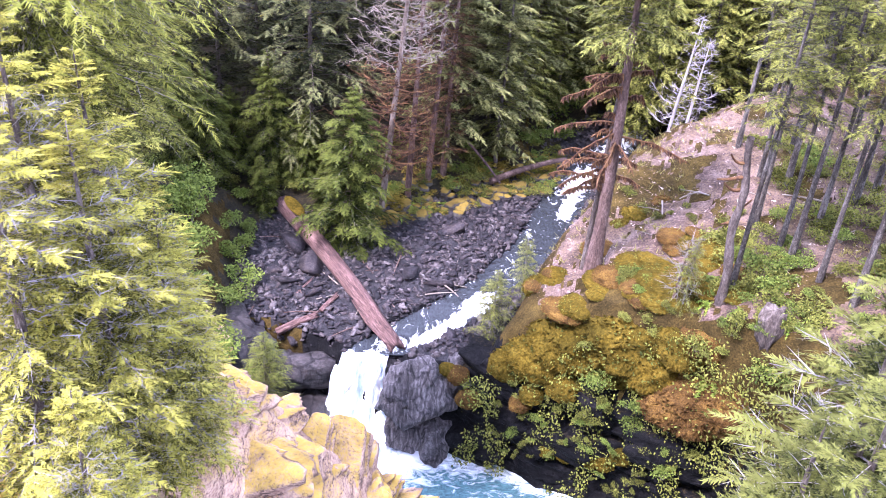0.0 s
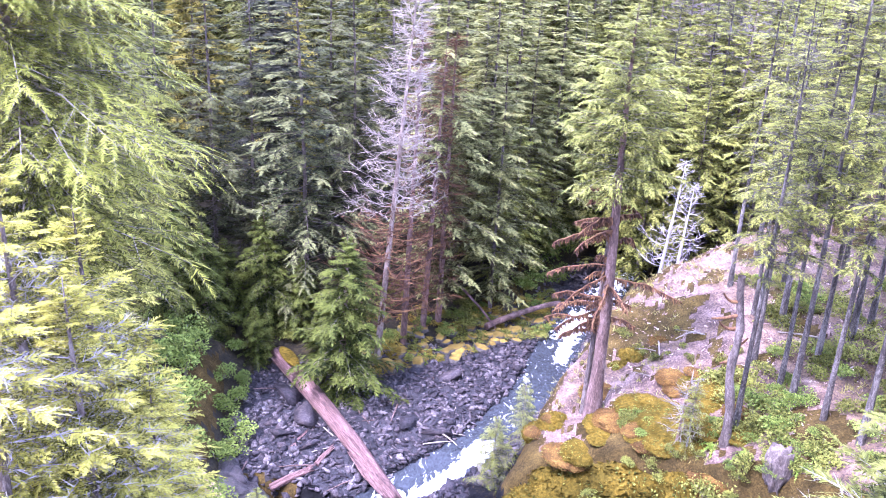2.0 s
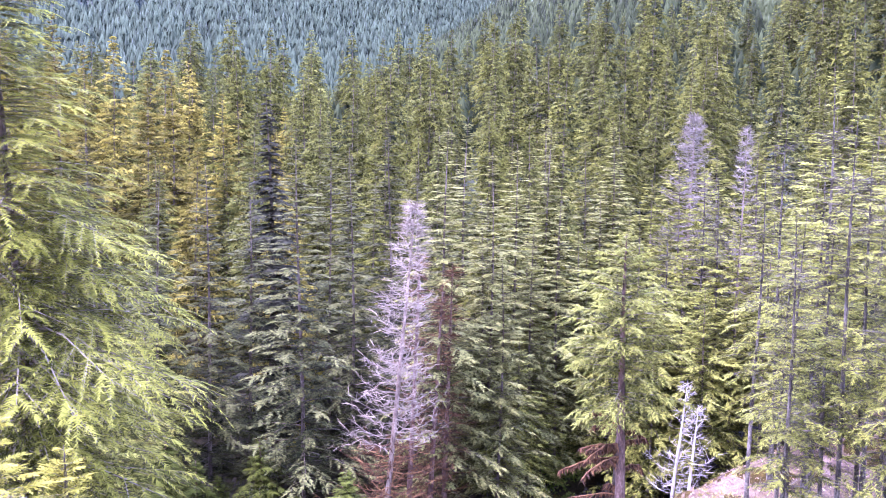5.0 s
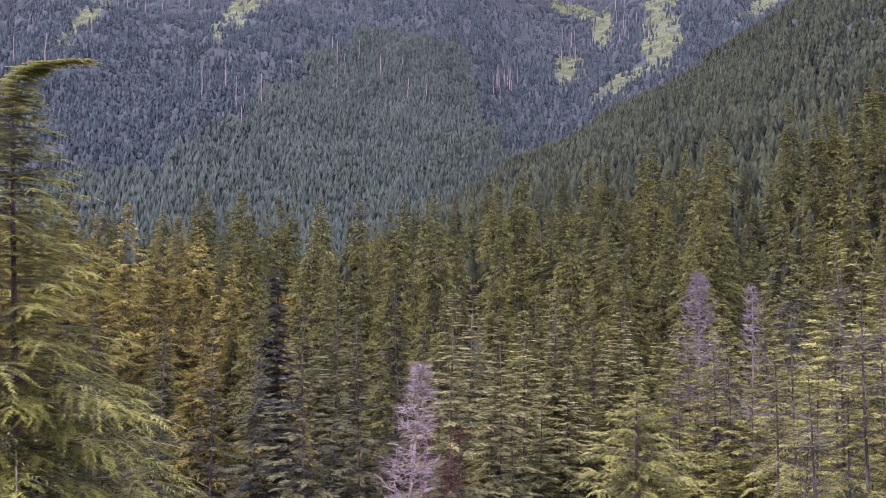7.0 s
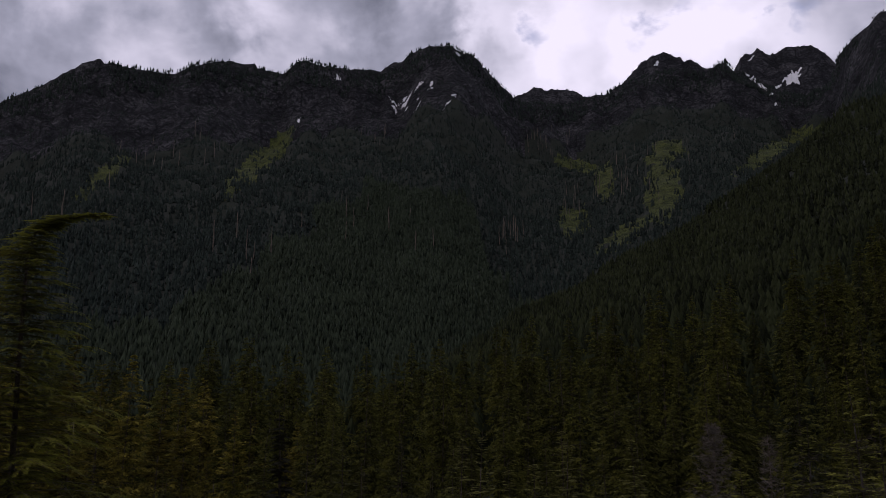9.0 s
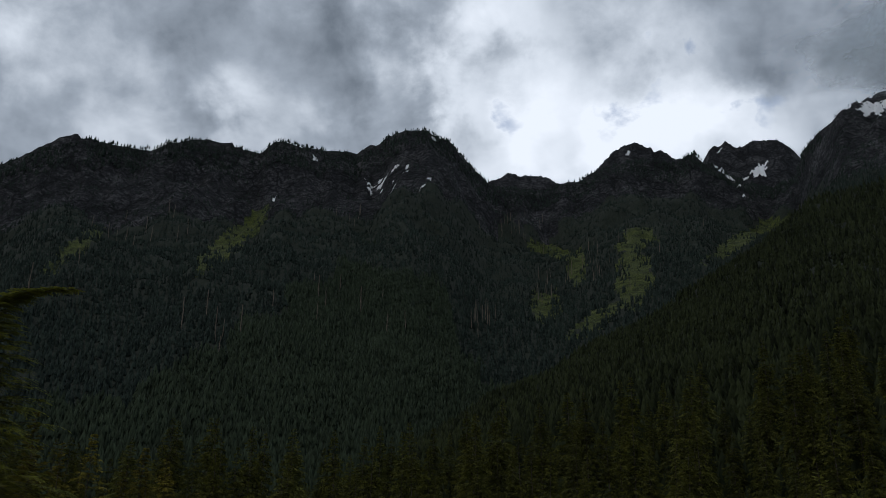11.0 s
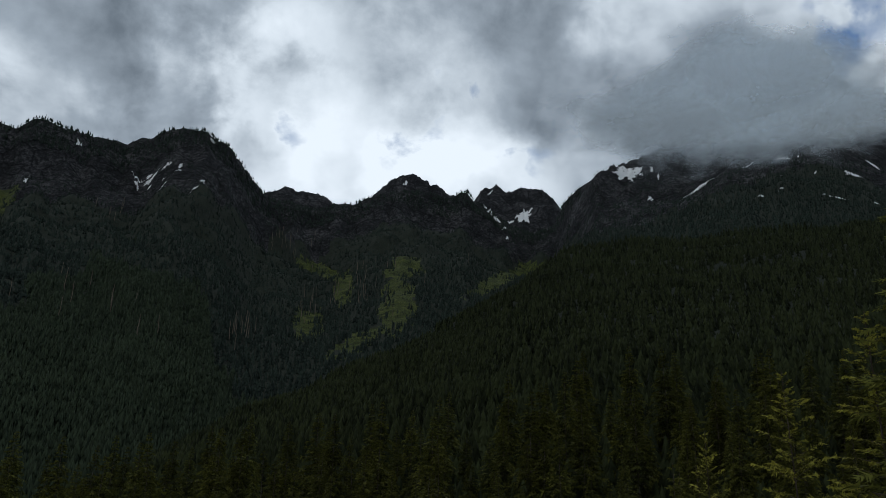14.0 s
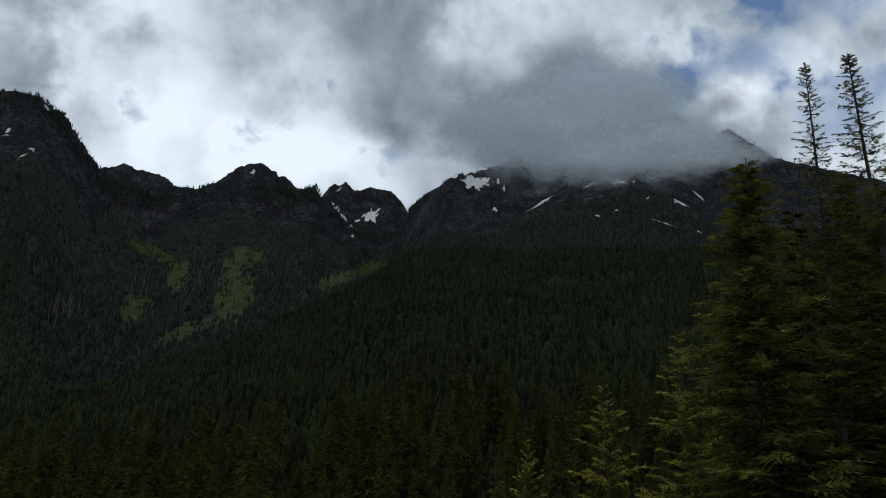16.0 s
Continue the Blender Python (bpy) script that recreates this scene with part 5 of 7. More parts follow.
def bearing(size):
    return size if not np.isscalar(size) else (size, size, size)


def place(x, y, z, size, rx=0, ry=0, rz=0):
    return Matrix.LocRotScale((x, y, z), Euler((radians(rx), radians(ry), radians(rz))), bearing(size))


def build_rocks():
    g = np.random.RandomState(31)
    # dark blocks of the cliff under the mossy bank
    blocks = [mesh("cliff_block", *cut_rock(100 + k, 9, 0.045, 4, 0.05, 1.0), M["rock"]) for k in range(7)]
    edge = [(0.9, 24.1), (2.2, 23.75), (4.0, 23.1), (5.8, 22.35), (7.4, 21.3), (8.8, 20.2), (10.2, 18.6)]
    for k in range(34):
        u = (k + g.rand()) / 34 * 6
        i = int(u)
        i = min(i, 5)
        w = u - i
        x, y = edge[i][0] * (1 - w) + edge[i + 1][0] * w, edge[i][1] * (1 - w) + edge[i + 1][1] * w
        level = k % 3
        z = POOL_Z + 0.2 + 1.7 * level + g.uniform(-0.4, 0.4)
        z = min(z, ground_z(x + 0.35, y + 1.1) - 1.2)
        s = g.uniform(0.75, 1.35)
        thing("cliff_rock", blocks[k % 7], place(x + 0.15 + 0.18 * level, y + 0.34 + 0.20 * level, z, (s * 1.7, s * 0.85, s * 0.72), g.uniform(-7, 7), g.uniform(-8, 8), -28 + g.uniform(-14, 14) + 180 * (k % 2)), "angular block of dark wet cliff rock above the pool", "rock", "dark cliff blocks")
    # the pale banded rock beside the falls and the blocks left of it
    ledges = [mesh("ledge_rock", *cut_rock(150 + k, 14, 0.08, 4, 0.03), M["ledge"]) for k in range(3)]
    pale = [mesh("banded_rock", *cut_rock(140 + k, 13, 0.15, 5, 0.04), M["pale_rock"], None, True) for k in range(3)]
    for k, (x, y, z, sx, sy, sz, tilt, rz) in enumerate(((-0.75, 24.7, -1.35, 1.5, 1.25, 1.75, 16, 20), (0.25, 24.1, -2.7, 0.95, 0.7, 0.8, 0, 60), (0.75, 25.05, -0.5, 1.0, 0.9, 1.0, -8, 120), (-0.75, 24.25, -2.6, 0.85, 0.65, 1.0, 10, 200))):
        thing("banded_rock", pale[k % 3], place(x, y, z, (sx, sy, sz), tilt, -tilt, rz), "pale grey water-worn rock with dark bands beside the waterfall", "rock", "banded rocks")
    for k, (x, y, z, sx, sy, sz) in enumerate(((-4.65, 25.45, -1.0, 1.1, 0.9, 0.95), (-5.9, 25.6, -1.4, 1.0, 0.9, 1.1), (-7.0, 24.9, -0.2, 1.2, 1.0, 1.3), (-4.4, 25.1, -2.5, 1.0, 0.8, 0.8), (-7.6, 25.9, 0.4, 1.0, 0.8, 0.8))):
        thing("ledge_rock", ledges[k % 3], place(x, y, z, (sx, sy, sz), 4, -3, 30 * k), "dark slab of ledge rock at the lip of the falls", "rock", "ledge slabs")
    # orange mossy slabs of the near outcrop
    slabs = [mesh("outcrop_slab", *cut_rock(170 + k, 7, 0.05, 5, 0.09, 1.0), M["mossy_rock"]) for k in range(5)]
    for k, (x, y, z, s) in enumerate(((-5.3, 14.9, 6.6, 1.5), (-4.4, 14.3, 5.8, 1.4), (-3.6, 15.3, 5.0, 1.4), (-2.7, 15.6, 3.9, 1.35), (-1.7, 15.5, 3.0, 1.2), (-1.0, 16.1, 2.3, 1.0), (-3.2, 14.0, 4.6, 1.3), (-2.1, 14.4, 3.2, 1.3), (-4.6, 16.2, 5.1, 1.3), (-5.8, 16.6, 5.4, 1.3), (-1.1, 14.9, 2.0, 1.0), (-6.4, 15.6, 6.6, 1.4), (-4.0, 15.7, 6.1, 0.8), (-3.1, 15.9, 5.0, 0.7), (-2.3, 15.9, 4.2, 0.65), (-1.5, 16.2, 3.3, 0.6), (-0.9, 15.7, 2.9, 0.6), (-2.0, 16.4, 3.4, 0.6), (-3.4, 16.4, 4.9, 0.7), (-4.8, 15.4, 6.9, 0.8), (-2.7, 15.0, 5.0, 0.7), (-1.2, 15.2, 3.2, 0.6))):
        thing("outcrop_rock", slabs[k % 5], place(x, y, z - 0.8, (s * 1.35, s * 0.95, s * 0.50), -5 + 3 * (k % 3), 16 + 4 * (k % 4), -18 + 23 * (k % 5) + 180 * (k % 2)), "weathered slab covered in orange and yellow moss on the outcrop", "rock", "outcrop slabs")
    # stones of the gravel bar
    stones = [mesh("stone", *h, M["stone"]) for h in HULLS]
    mossy = [mesh("mossy_stone", *cut_rock(190 + k, 10, 0.12, 3), M["stone_moss"]) for k in range(5)]
    made = 0
    while made < 240:
        x, y = g.uniform(-7.4, 5), g.uniform(25.2, 38.5)
        side = x - creek_x(y)
        if outside(np.array([x]), np.array([y]), CORRIDOR)[0] > 0.4 or abs(side) < creek_half(y) * 0.75 and g.rand() < 0.85:
            continue
        s = 0.10 + 0.22 * g.rand() ** 2.5
        if g.rand() < 0.06:
            s *= 2.0
        thing("stone", stones[made % 8], place(x, y, ground_z(x, y) + s * 0.12, s * 1.15, g.uniform(-25, 25), g.uniform(-25, 25), g.uniform(0, 360)), "dark grey river stone lying on the gravel bar", "stone", "stones of the gravel bar")
        made += 1
    for k in range(110):
        u = g.rand()
        x, y = -4.5 + 10.5 * u, 33.6 + 6.4 * u ** 1.3 + g.uniform(-1.2, 1.4)
        s = g.uniform(0.14, 0.34)
        thing("mossy_stone", mossy[k % 5], place(x, y, ground_z(x, y) + s * 0.1, (s * 1.2, s, s * 0.75), g.uniform(-15, 15), 0, g.uniform(0, 360)), "rounded stone wrapped in golden moss by the creek", "stone", "mossy stones of the far bank")
    for k, (x, y, s) in enumerate(((0.3, 27.4, 0.5), (-0.5, 26.6, 0.42), (0.5, 26.4, 0.38), (1.5, 26.5, 0.5), (-0.1, 29.2, 0.7), (-1.2, 29.8, 0.55), (1.9, 29.0, 0.6), (4.9, 37.6, 0.6), (7.6, 40.6, 0.6), (-5.2, 29.6, 0.75), (-6.2, 30.8, 0.7), (-5.9, 28.6, 0.6), (-4.8, 27.9, 0.5), (2.2, 27.6, 0.55))):
        thing("boulder", stones[k % 8], place(x, y, ground_z(x, y) + s * 0.25, (s * 1.2, s, s * 0.9), 8, -6, 50 * k), "dark wet boulder standing in the creek bed", "boulder", "creek boulders")
    # the countless small stones
    V, F, off = [], [], 0
    made = 0
    while made < 5200:
        x, y = g.uniform(-8, 8, 400), g.uniform(25, 46, 400)
        inside = outside(x, y, CORRIDOR) < 0.9
        side = np.abs(x - creek_x(y))
        inside &= (side > creek_half(y) * 0.95) | (g.rand(400) < 0.12)
        x, y = x[inside], y[inside]
        z = height(x, y)
        for a, b, c in zip(x, y, z):
            hv, hf = HULLS[g.randint(8)]
            s = 0.06 + 0.15 * g.rand() ** 1.8
            t = g.rand() * 6.28
            rot = np.array([[math.cos(t), -math.sin(t), 0], [math.sin(t), math.cos(t), 0], [0.3 * g.randn(), 0.3 * g.randn(), 1]])
            V.append((hv * s * 1.15) @ rot.T + np.array([a, b, c + s * 0.15]))
            F.append(hf + off)
            off += len(hv)
            made += 1
    tagged(new("shingle", mesh("shingle", np.concatenate(V), np.concatenate(F), M["stone"])), "grey and rusty river shingle covering the gravel bar", "stones", kind="stuff")


build_rocks()


# ---- moss, shrubs and ferns ----
def moss_mound(seed):
    g = np.random.RandomState(seed)
    V, F = BALLS[5]
    off = Vector(g.rand(3) * 40)
    w = np.array([noise.fractal(Vector(p * 1.7) + off, 0.8, 2.0, 6) for p in V])
    V = V * (1 + 0.15 * w)[:, None]
    # fuzz of upright moss tips and small leaves
    up = V[V[:, 2] > -0.3]
    pick = up[g.randint(len(up), size=1500)]
    D = unit(unit(pick) + 0.5 * g.randn(1500, 3))
    S = unit(np.cross(D, g.randn(1500, 3)))
    tv = np.array([(0, -0.35, 0), (0, 0.35, 0), (1, 0, 0)])
    fuzz = lay((tv, np.array([[0, 1, 2]])), pick * 0.99, D, S, g.uniform(0.06, 0.15, 1500), np.zeros(1500))
    return (V, F), fuzz


def leaf_clump(seed, count, size, shape=(1.0, 1.0, 0.8), lobes=7):
    """Leaves in several uneven lobes over a low dome of unit radius, with stems."""
    g = np.random.RandomState(seed)
    c = unit(g.randn(lobes, 3)) * g.uniform(0.3, 0.75, (lobes, 1))
    c[:, 2] = np.abs(c[:, 2])
    rad = g.uniform(0.25, 0.5, lobes)
    i = g.randint(lobes, size=count)
    out = unit(g.randn(count, 3))
    out[:, 2] = np.abs(out[:, 2]) * 0.9 - 0.15
    O = (c[i] + out * (rad[i] * g.uniform(0.6, 1.1, count))[:, None]) * np.array(shape)
    D = unit(out + 0.8 * g.randn(count, 3))
    S = unit(np.cross(D, np.array([0, 0, 1.0]) + 0.4 * g.randn(count, 3)))
    tv = np.array([(0, 0, 0), (0.45, 0.32, 0.05), (1, 0, -0.1), (0.45, -0.32, 0.05)])
    leaves = lay((tv, np.array([[0, 1, 2], [0, 2, 3]])), O, D, S, size * g.uniform(0.6, 1.3, count), np.full(count, 0.2))
    tips = c * np.array(shape)
    root = np.zeros_like(tips)
    root[:, :2] = tips[:, :2] * 0.15
    root[:, 2] = -0.2
    P3 = np.stack([root, root * 0.4 + tips * 0.6 + np.array([0, 0, 0.05]), tips], 1)
    stems = tubes(P3, np.array([[0.02, 0.014, 0.006]] * lobes), 3)
    return leaves, stems


def fern_mesh(seed, fronds=13):
    g = np.random.RandomState(seed)
    az = np.arange(fronds) * 2.4 + g.rand(fronds)
    D = unit(np.stack([np.cos(az), np.sin(az), g.uniform(0.5, 1.1, fronds)], -1))
    S = unit(np.cross(D, np.array([0, 0, 1.0])))
    return lay(feather(14, 0.17, 0.06), np.zeros((fronds, 3)), D, S, g.uniform(0.7, 1.1, fronds), g.uniform(0.5, 0.9, fronds))


MOUNDS = {}
for key in ("moss", "rust_moss"):
    for k in range(3):
        body, fuzz = moss_mound(300 + k)
        MOUNDS[key, k] = (mesh("moss_cushion", *body, M[key], None, True), mesh("moss_tips", *fuzz, M[key]))
for k in range(3):
    g = np.random.RandomState(320 + k)
    O = unit(g.randn(420, 3))
    O[:, 2] = np.abs(O[:, 2]) * 1.2 - 0.5
    O = unit(O)
    O = O[value_noise(O[:, 0] * 2 + 9, O[:, 1] * 2 + O[:, 2] + 9, k) > 0.42] * 1.02
    D = unit(O + 0.9 * g.randn(len(O), 3))
    S = unit(np.cross(D, O + 0.3 * g.randn(len(O), 3)))
    tv = np.array([(0, 0, 0), (0.45, 0.35, 0.05), (1, 0, 0), (0.45, -0.35, 0.05)])
    MOUNDS["speck", k] = mesh("leaf_speck", *lay((tv, np.array([[0, 1, 2], [0, 2, 3]])), O, D, S, g.uniform(0.05, 0.11, len(O)), np.zeros(len(O))), M["salal"])
SHRUBS = {}
for key, count, size in (("salal", 620, 0.13), ("leaf", 700, 0.12), ("herb", 420, 0.15)):
    for k in range(3):
        leaves, stems = leaf_clump(330 + k, count, size)
        SHRUBS[key, k] = (mesh("shrub_leaves", *leaves, M[key]), mesh("shrub_stems", *stems, M["twig"]))
FERNS = [mesh("fern", *fern_mesh(350 + k), M["fern"]) for k in range(3)]


def shrub(key, k, x, y, z, size, turn, label, group, name="shrub"):
    e = new(name)
    e.matrix_basis = place(x, y, z, size, 0, 0, turn)
    tagged(e, label, "shrub", group)
    part("foliage", SHRUBS[key, k % 3][0], e)["kind"] = "stuff"
    part("stem", SHRUBS[key, k % 3][1], e)
    return e


def build_green():
    g = np.random.RandomState(61)
    mounds = ((2.05, 25.5, 0.45, 0.6, "moss"), (2.7, 24.7, 1.0, 0.7, "moss"), (3.5, 24.3, 1.6, 0.9, "moss"), (4.6, 24.1, 2.3, 1.25, "moss"), (5.6, 23.7, 2.9, 1.0, "moss"), (6.5, 23.3, 3.1, 1.35, "moss"), (7.1, 22.4, 2.7, 1.0, "moss"), (6.0, 22.9, 1.9, 0.6, "moss"), (7.8, 22.2, 3.8, 0.9, "moss"), (4.15, 25.9, 3.4, 0.55, "moss"), (4.6, 26.7, 3.6, 0.4, "moss"), (3.6, 26.2, 2.8, 0.5, "moss"))
    lower = ((8.2, 21.4, 2.2, 1.2, "rust_moss"), (9.0, 20.9, 2.6, 1.0, "rust_moss"), (8.4, 21.9, 4.2, 0.75, "rust_moss"), (0.9, 24.7, 0.25, 0.34, "rust_moss"), (1.3, 24.2, -0.4, 0.36, "rust_moss"), (3.1, 23.6, 0.1, 0.35, "rust_moss"), (5.1, 22.9, -1.4, 0.34, "moss"), (6.6, 28.2, 4.35, 0.5, "moss"), (7.3, 28.8, 4.6, 0.6, "moss"), (8.2, 29.0, 5.0, 0.5, "rust_moss"), (6.2, 29.5, 4.3, 0.5, "moss"), (0.5, 24.9, 0.3, 0.25, "moss"), (4.2, 23.2, -1.5, 0.32, "moss"), (6.0, 22.4, -1.2, 0.34, "moss"), (4.9, 23.0, -1.6, 0.3, "moss"), (5.6, 22.6, -1.3, 0.32, "moss"), (6.6, 22.2, -0.7, 0.35, "moss"), (3.4, 23.5, 0.6, 0.36, "moss"), (4.4, 23.3, 1.2, 0.5, "moss"))
    small = []
    for k in range(46):
        x, y = g.uniform(3.4, 9.5), g.uniform(22.6, 26.6)
        if outside(np.array([x]), np.array([y]), POOL)[0] > 0.9:
            small.append((x, y, ground_z(x, y) + 0.05, g.uniform(0.18, 0.42), "rust_moss" if g.rand() < 0.35 else "moss"))
    for k, (x, y, z, s, key) in enumerate(mounds + lower + tuple(small)):
        e = new("moss_mound")
        e.matrix_basis = place(x, y + (0.1 if z > 1.8 or k >= len(mounds + lower) else -0.45), z - 0.15 * s, (s * 1.25, s * 1.1, s * 0.85) if k < len(mounds + lower) else (s * 1.9, s * 1.7, s * 0.5), 0, 0, 77 * k)
        tagged(e, "rounded cushion of golden moss over the cliff edge" if key == "moss" else "rust-brown cushion of dry moss on the rock", "moss", "moss cushions")
        part("cushion", MOUNDS[key, k % 3][0], e)
        part("tip_fuzz", MOUNDS[key, k % 3][1], e)["kind"] = "stuff"
        part("leaf_speck", MOUNDS["speck", k % 3], e)["kind"] = "stuff"
    cliff = [(3.7, 23.55, 1.3, 0.5), (5.4, 22.75, 2.0, 0.75), (5.7, 22.5, 1.2, 0.6), (6.9, 21.85, 1.7, 0.75), (6.5, 22.0, 0.8, 0.7), (4.2, 23.2, 0.2, 0.5), (7.8, 21.7, 4.4, 0.6), (7.5, 21.4, 1.4, 0.6), (8.9, 21.6, 5.4, 0.7), (4.6, 22.9, 0.8, 0.45), (6.9, 21.7, 0.4, 0.6), (2.7, 23.9, 0.7, 0.4), (3.2, 23.5, -0.3, 0.35), (2.3, 23.8, -0.2, 0.3), (7.6, 20.9, -0.2, 0.7), (5.2, 22.6, -0.9, 0.4), (9.3, 20.2, 2.2, 0.8), (3.4, 24.0, 2.1, 0.4), (4.9, 23.3, 3.0, 0.4), (2.2, 25.6, 1.0, 0.35), (8.2, 20.8, 0.8, 0.6)]
    for k, (x, y, z, s) in enumerate(cliff):
        shrub("leaf" if k in (1, 3, 4, 14) else "salal", k, x, y - 0.55, z, (s * 0.85, s * 0.7, s * 0.9), 50 * k, "light green leafy shrub rooted in the cliff", "shrubs of the cliff")
    for k in range(44):
        u = g.rand()
        x, y = 2.2 + 6.4 * u, 23.75 - 3.0 * u ** 1.3
        z = g.uniform(-2.2, 0.8 + 2.2 * u)
        s = g.uniform(0.14, 0.34)
        shrub("leaf" if g.rand() < 0.4 else "salal", k, x, y - 0.75, z, (s * 1.3, s * 0.7, s), g.uniform(0, 360), "small tuft of green leaves in a crack of the dark cliff", "tufts of the cliff", "leaf_tuft")
    for k in range(150):
        az, d = g.uniform(17.5, 34), g.uniform(20.5, 35)
        x, y = at(az, d)
        if x < 8.6 + 0.12 * (y - 20) or (y > 26 and x < 11.6):
            continue
        s = g.uniform(0.4, 0.85)
        shrub("leaf" if g.rand() < 0.3 else "salal", k, x, y, ground_z(x, y) + 0.1, (s, s, s * 0.9), g.uniform(0, 360), "waist-high green shrub on the wooded bank", "shrubs of the bank")
    for k in range(150):
        u = g.rand()
        x, y = -12 + 18 * u, 33.2 + 5.6 * max(0.0, u - 0.3) + 1.0 + 6.0 * g.rand() ** 1.4
        s = g.uniform(0.35, 0.8)
        shrub("leaf" if g.rand() < 0.35 else "salal", k, x, y, ground_z(x, y) + 0.05, (s, s, s * 0.8), g.uniform(0, 360), "green undergrowth shrub at the forest edge", "undergrowth shrubs", "undergrowth_bush")
    for k in range(130):
        u = g.rand()
        x, y = -5.2 + 11.5 * u, 33.4 + 6.6 * u ** 1.3 + g.uniform(-0.9, 2.4)
        s = g.uniform(0.22, 0.5)
        shrub("herb" if g.rand() < 0.7 else "salal", k, x, y, ground_z(x, y) + 0.02, (s * 1.3, s * 1.3, s * 0.7), g.uniform(0, 360), "low golden-leaved herb on the mossy far bank", "herbs of the far bank", "herb_tuft")
    spots = [(-7.7, 28.2, 0.9), (-7.6, 27.2, 0.8), (-8.3, 29.4, 0.9), (-8.8, 30.8, 0.8), (-7.9, 26.2, 0.8), (-9.6, 28.6, 1.1), (-8.6, 24.9, 1.0), (-9.6, 26.6, 1.2), (-8.9, 33.2, 0.7), (-5.7, 21.2, 0.7), (-4.2, 20.3, 0.6), (-6.6, 22.2, 0.9), (-3.6, 19.4, 0.5), (-6.8, 19.5, 1.0), (-8.0, 21.5, 1.2), (-10.5, 31.5, 1.2), (-12.2, 34.5, 1.3), (6.6, 46.5, 2.1), (5.2, 44.5, 1.6), (4.2, 46.5, 2.4), (5.3, 46.9, 2.3), (7.3, 48.6, 2.0), (5.0, 42.5, 1.0), (4.0, 41.4, 0.9), (6.2, 43.6, 1.1), (2.8, 41.0, 0.9), (7.2, 47.6, 1.3), (3.4, 43.6, 1.2), (-9.2, 27.6, 1.0), (-8.2, 30.2, 0.8), (-9.8, 30.2, 1.0), (-10.2, 25.2, 1.2), (-8.0, 31.6, 0.7), (-9.0, 23.6, 1.1), (-7.4, 23.4, 0.9), (-10.8, 28.0, 1.2)]
    for k in range(18):
        spots.append((-g.uniform(9.2, 14.0), g.uniform(21.5, 34.5), g.uniform(1.0, 1.4)))
    for k, (x, y, s) in enumerate(spots):
        shrub("leaf", k, x, y, ground_z(x, y) + 0.15, (s, s, s), 70 * k, "bright green leafy bush beside the gravel bar", "bushes of the creek banks", "bush")
    for k in range(70):
        x, y = g.uniform(5.6, 11.2), g.uniform(20.2, 25.4)
        if not 0.7 < outside(np.array([x]), np.array([y]), POOL)[0] < 3.6:
            continue
        s = g.uniform(0.2, 0.5)
        shrub("leaf" if g.rand() < 0.45 else "salal", k, x, y, ground_z(x, y) + 0.05, (s * 1.2, s * 1.1, s * 0.8), g.uniform(0, 360), "green leafy plant among the moss of the cliff top", "plants of the cliff top")
    for k in range(24):
        x, y = g.uniform(5.2, 11.5), g.uniform(22.8, 30.5)
        if outside(np.array([x]), np.array([y]), POOL)[0] < 1.4:
            continue
        s = g.uniform(0.22, 0.42)
        shrub("salal", k, x, y, ground_z(x, y) + 0.02, (s, s, s), g.uniform(0, 360), "low straggly shrub on the bare spur", "low shrubs of the spur")
    for k in range(26):
        if k < 14:
            x, y = g.uniform(-9, 1), g.uniform(34, 36.5)
        else:
            x, y = at(g.uniform(17, 27), g.uniform(20.6, 25))
        thing("fern", FERNS[k % 3], place(x, y, ground_z(x, y), g.uniform(0.5, 0.9), 0, 0, g.uniform(0, 360)), "arching green sword fern on the forest floor", "fern", "ferns")


def build_vines():
    """Leafy creepers and small plants over the cliff face."""
    g = np.random.RandomState(66)
    n = 20000
    u, z = g.rand(n) * 5.999, g.uniform(-2.9, 5.0, n)
    edge = np.array([(0.9, 24.0), (2.2, 23.6), (4.0, 22.95), (5.8, 22.2), (7.4, 21.1), (8.8, 20.0), (10.2, 18.4)])
    i = u.astype(int)
    p = edge[i] + (edge[i + 1] - edge[i]) * (u - i)[:, None]
    rise = np.clip((z + 3) / 7, 0, 1)
    top = np.interp(u, [0, 1, 2, 3, 4, 6], [0.4, 1.2, 2.6, 4.0, 4.8, 5.5])
    k = (z < top) & (value_noise(u * 2.6, z * 1.1, 2) + 0.5 * value_noise(u * 9, z * 4, 3) > 0.87 - 0.33 * rise)
    p, z, rise = p[k], z[k], rise[k]
    n = len(z)
    O = np.stack([p[:, 0] + 0.25 * rise, p[:, 1] - 0.62 + 1.15 * rise - 0.5 * g.rand(n), z], -1)
    D = unit(np.stack([0.8 * g.randn(n), -0.6 + 0.5 * g.randn(n), -0.2 + 0.7 * g.randn(n)], -1))
    S = unit(np.cross(D, np.array([0, -0.6, 0.8]) + 0.4 * g.randn(n, 3)))
    tv = np.array([(0, 0, 0), (0.45, 0.35, 0.05), (1, 0, -0.1), (0.45, -0.35, 0.05)])
    me = mesh("creeper", *lay((tv, np.array([[0, 1, 2], [0, 2, 3]])), O, D, S, g.uniform(0.05, 0.115, n), np.full(n, 0.2)), M["salal"])
    tagged(new("creeper", me), "yellow-green leafy creepers hanging over the dark cliff", "plants", kind="stuff")


build_green()
build_vines()


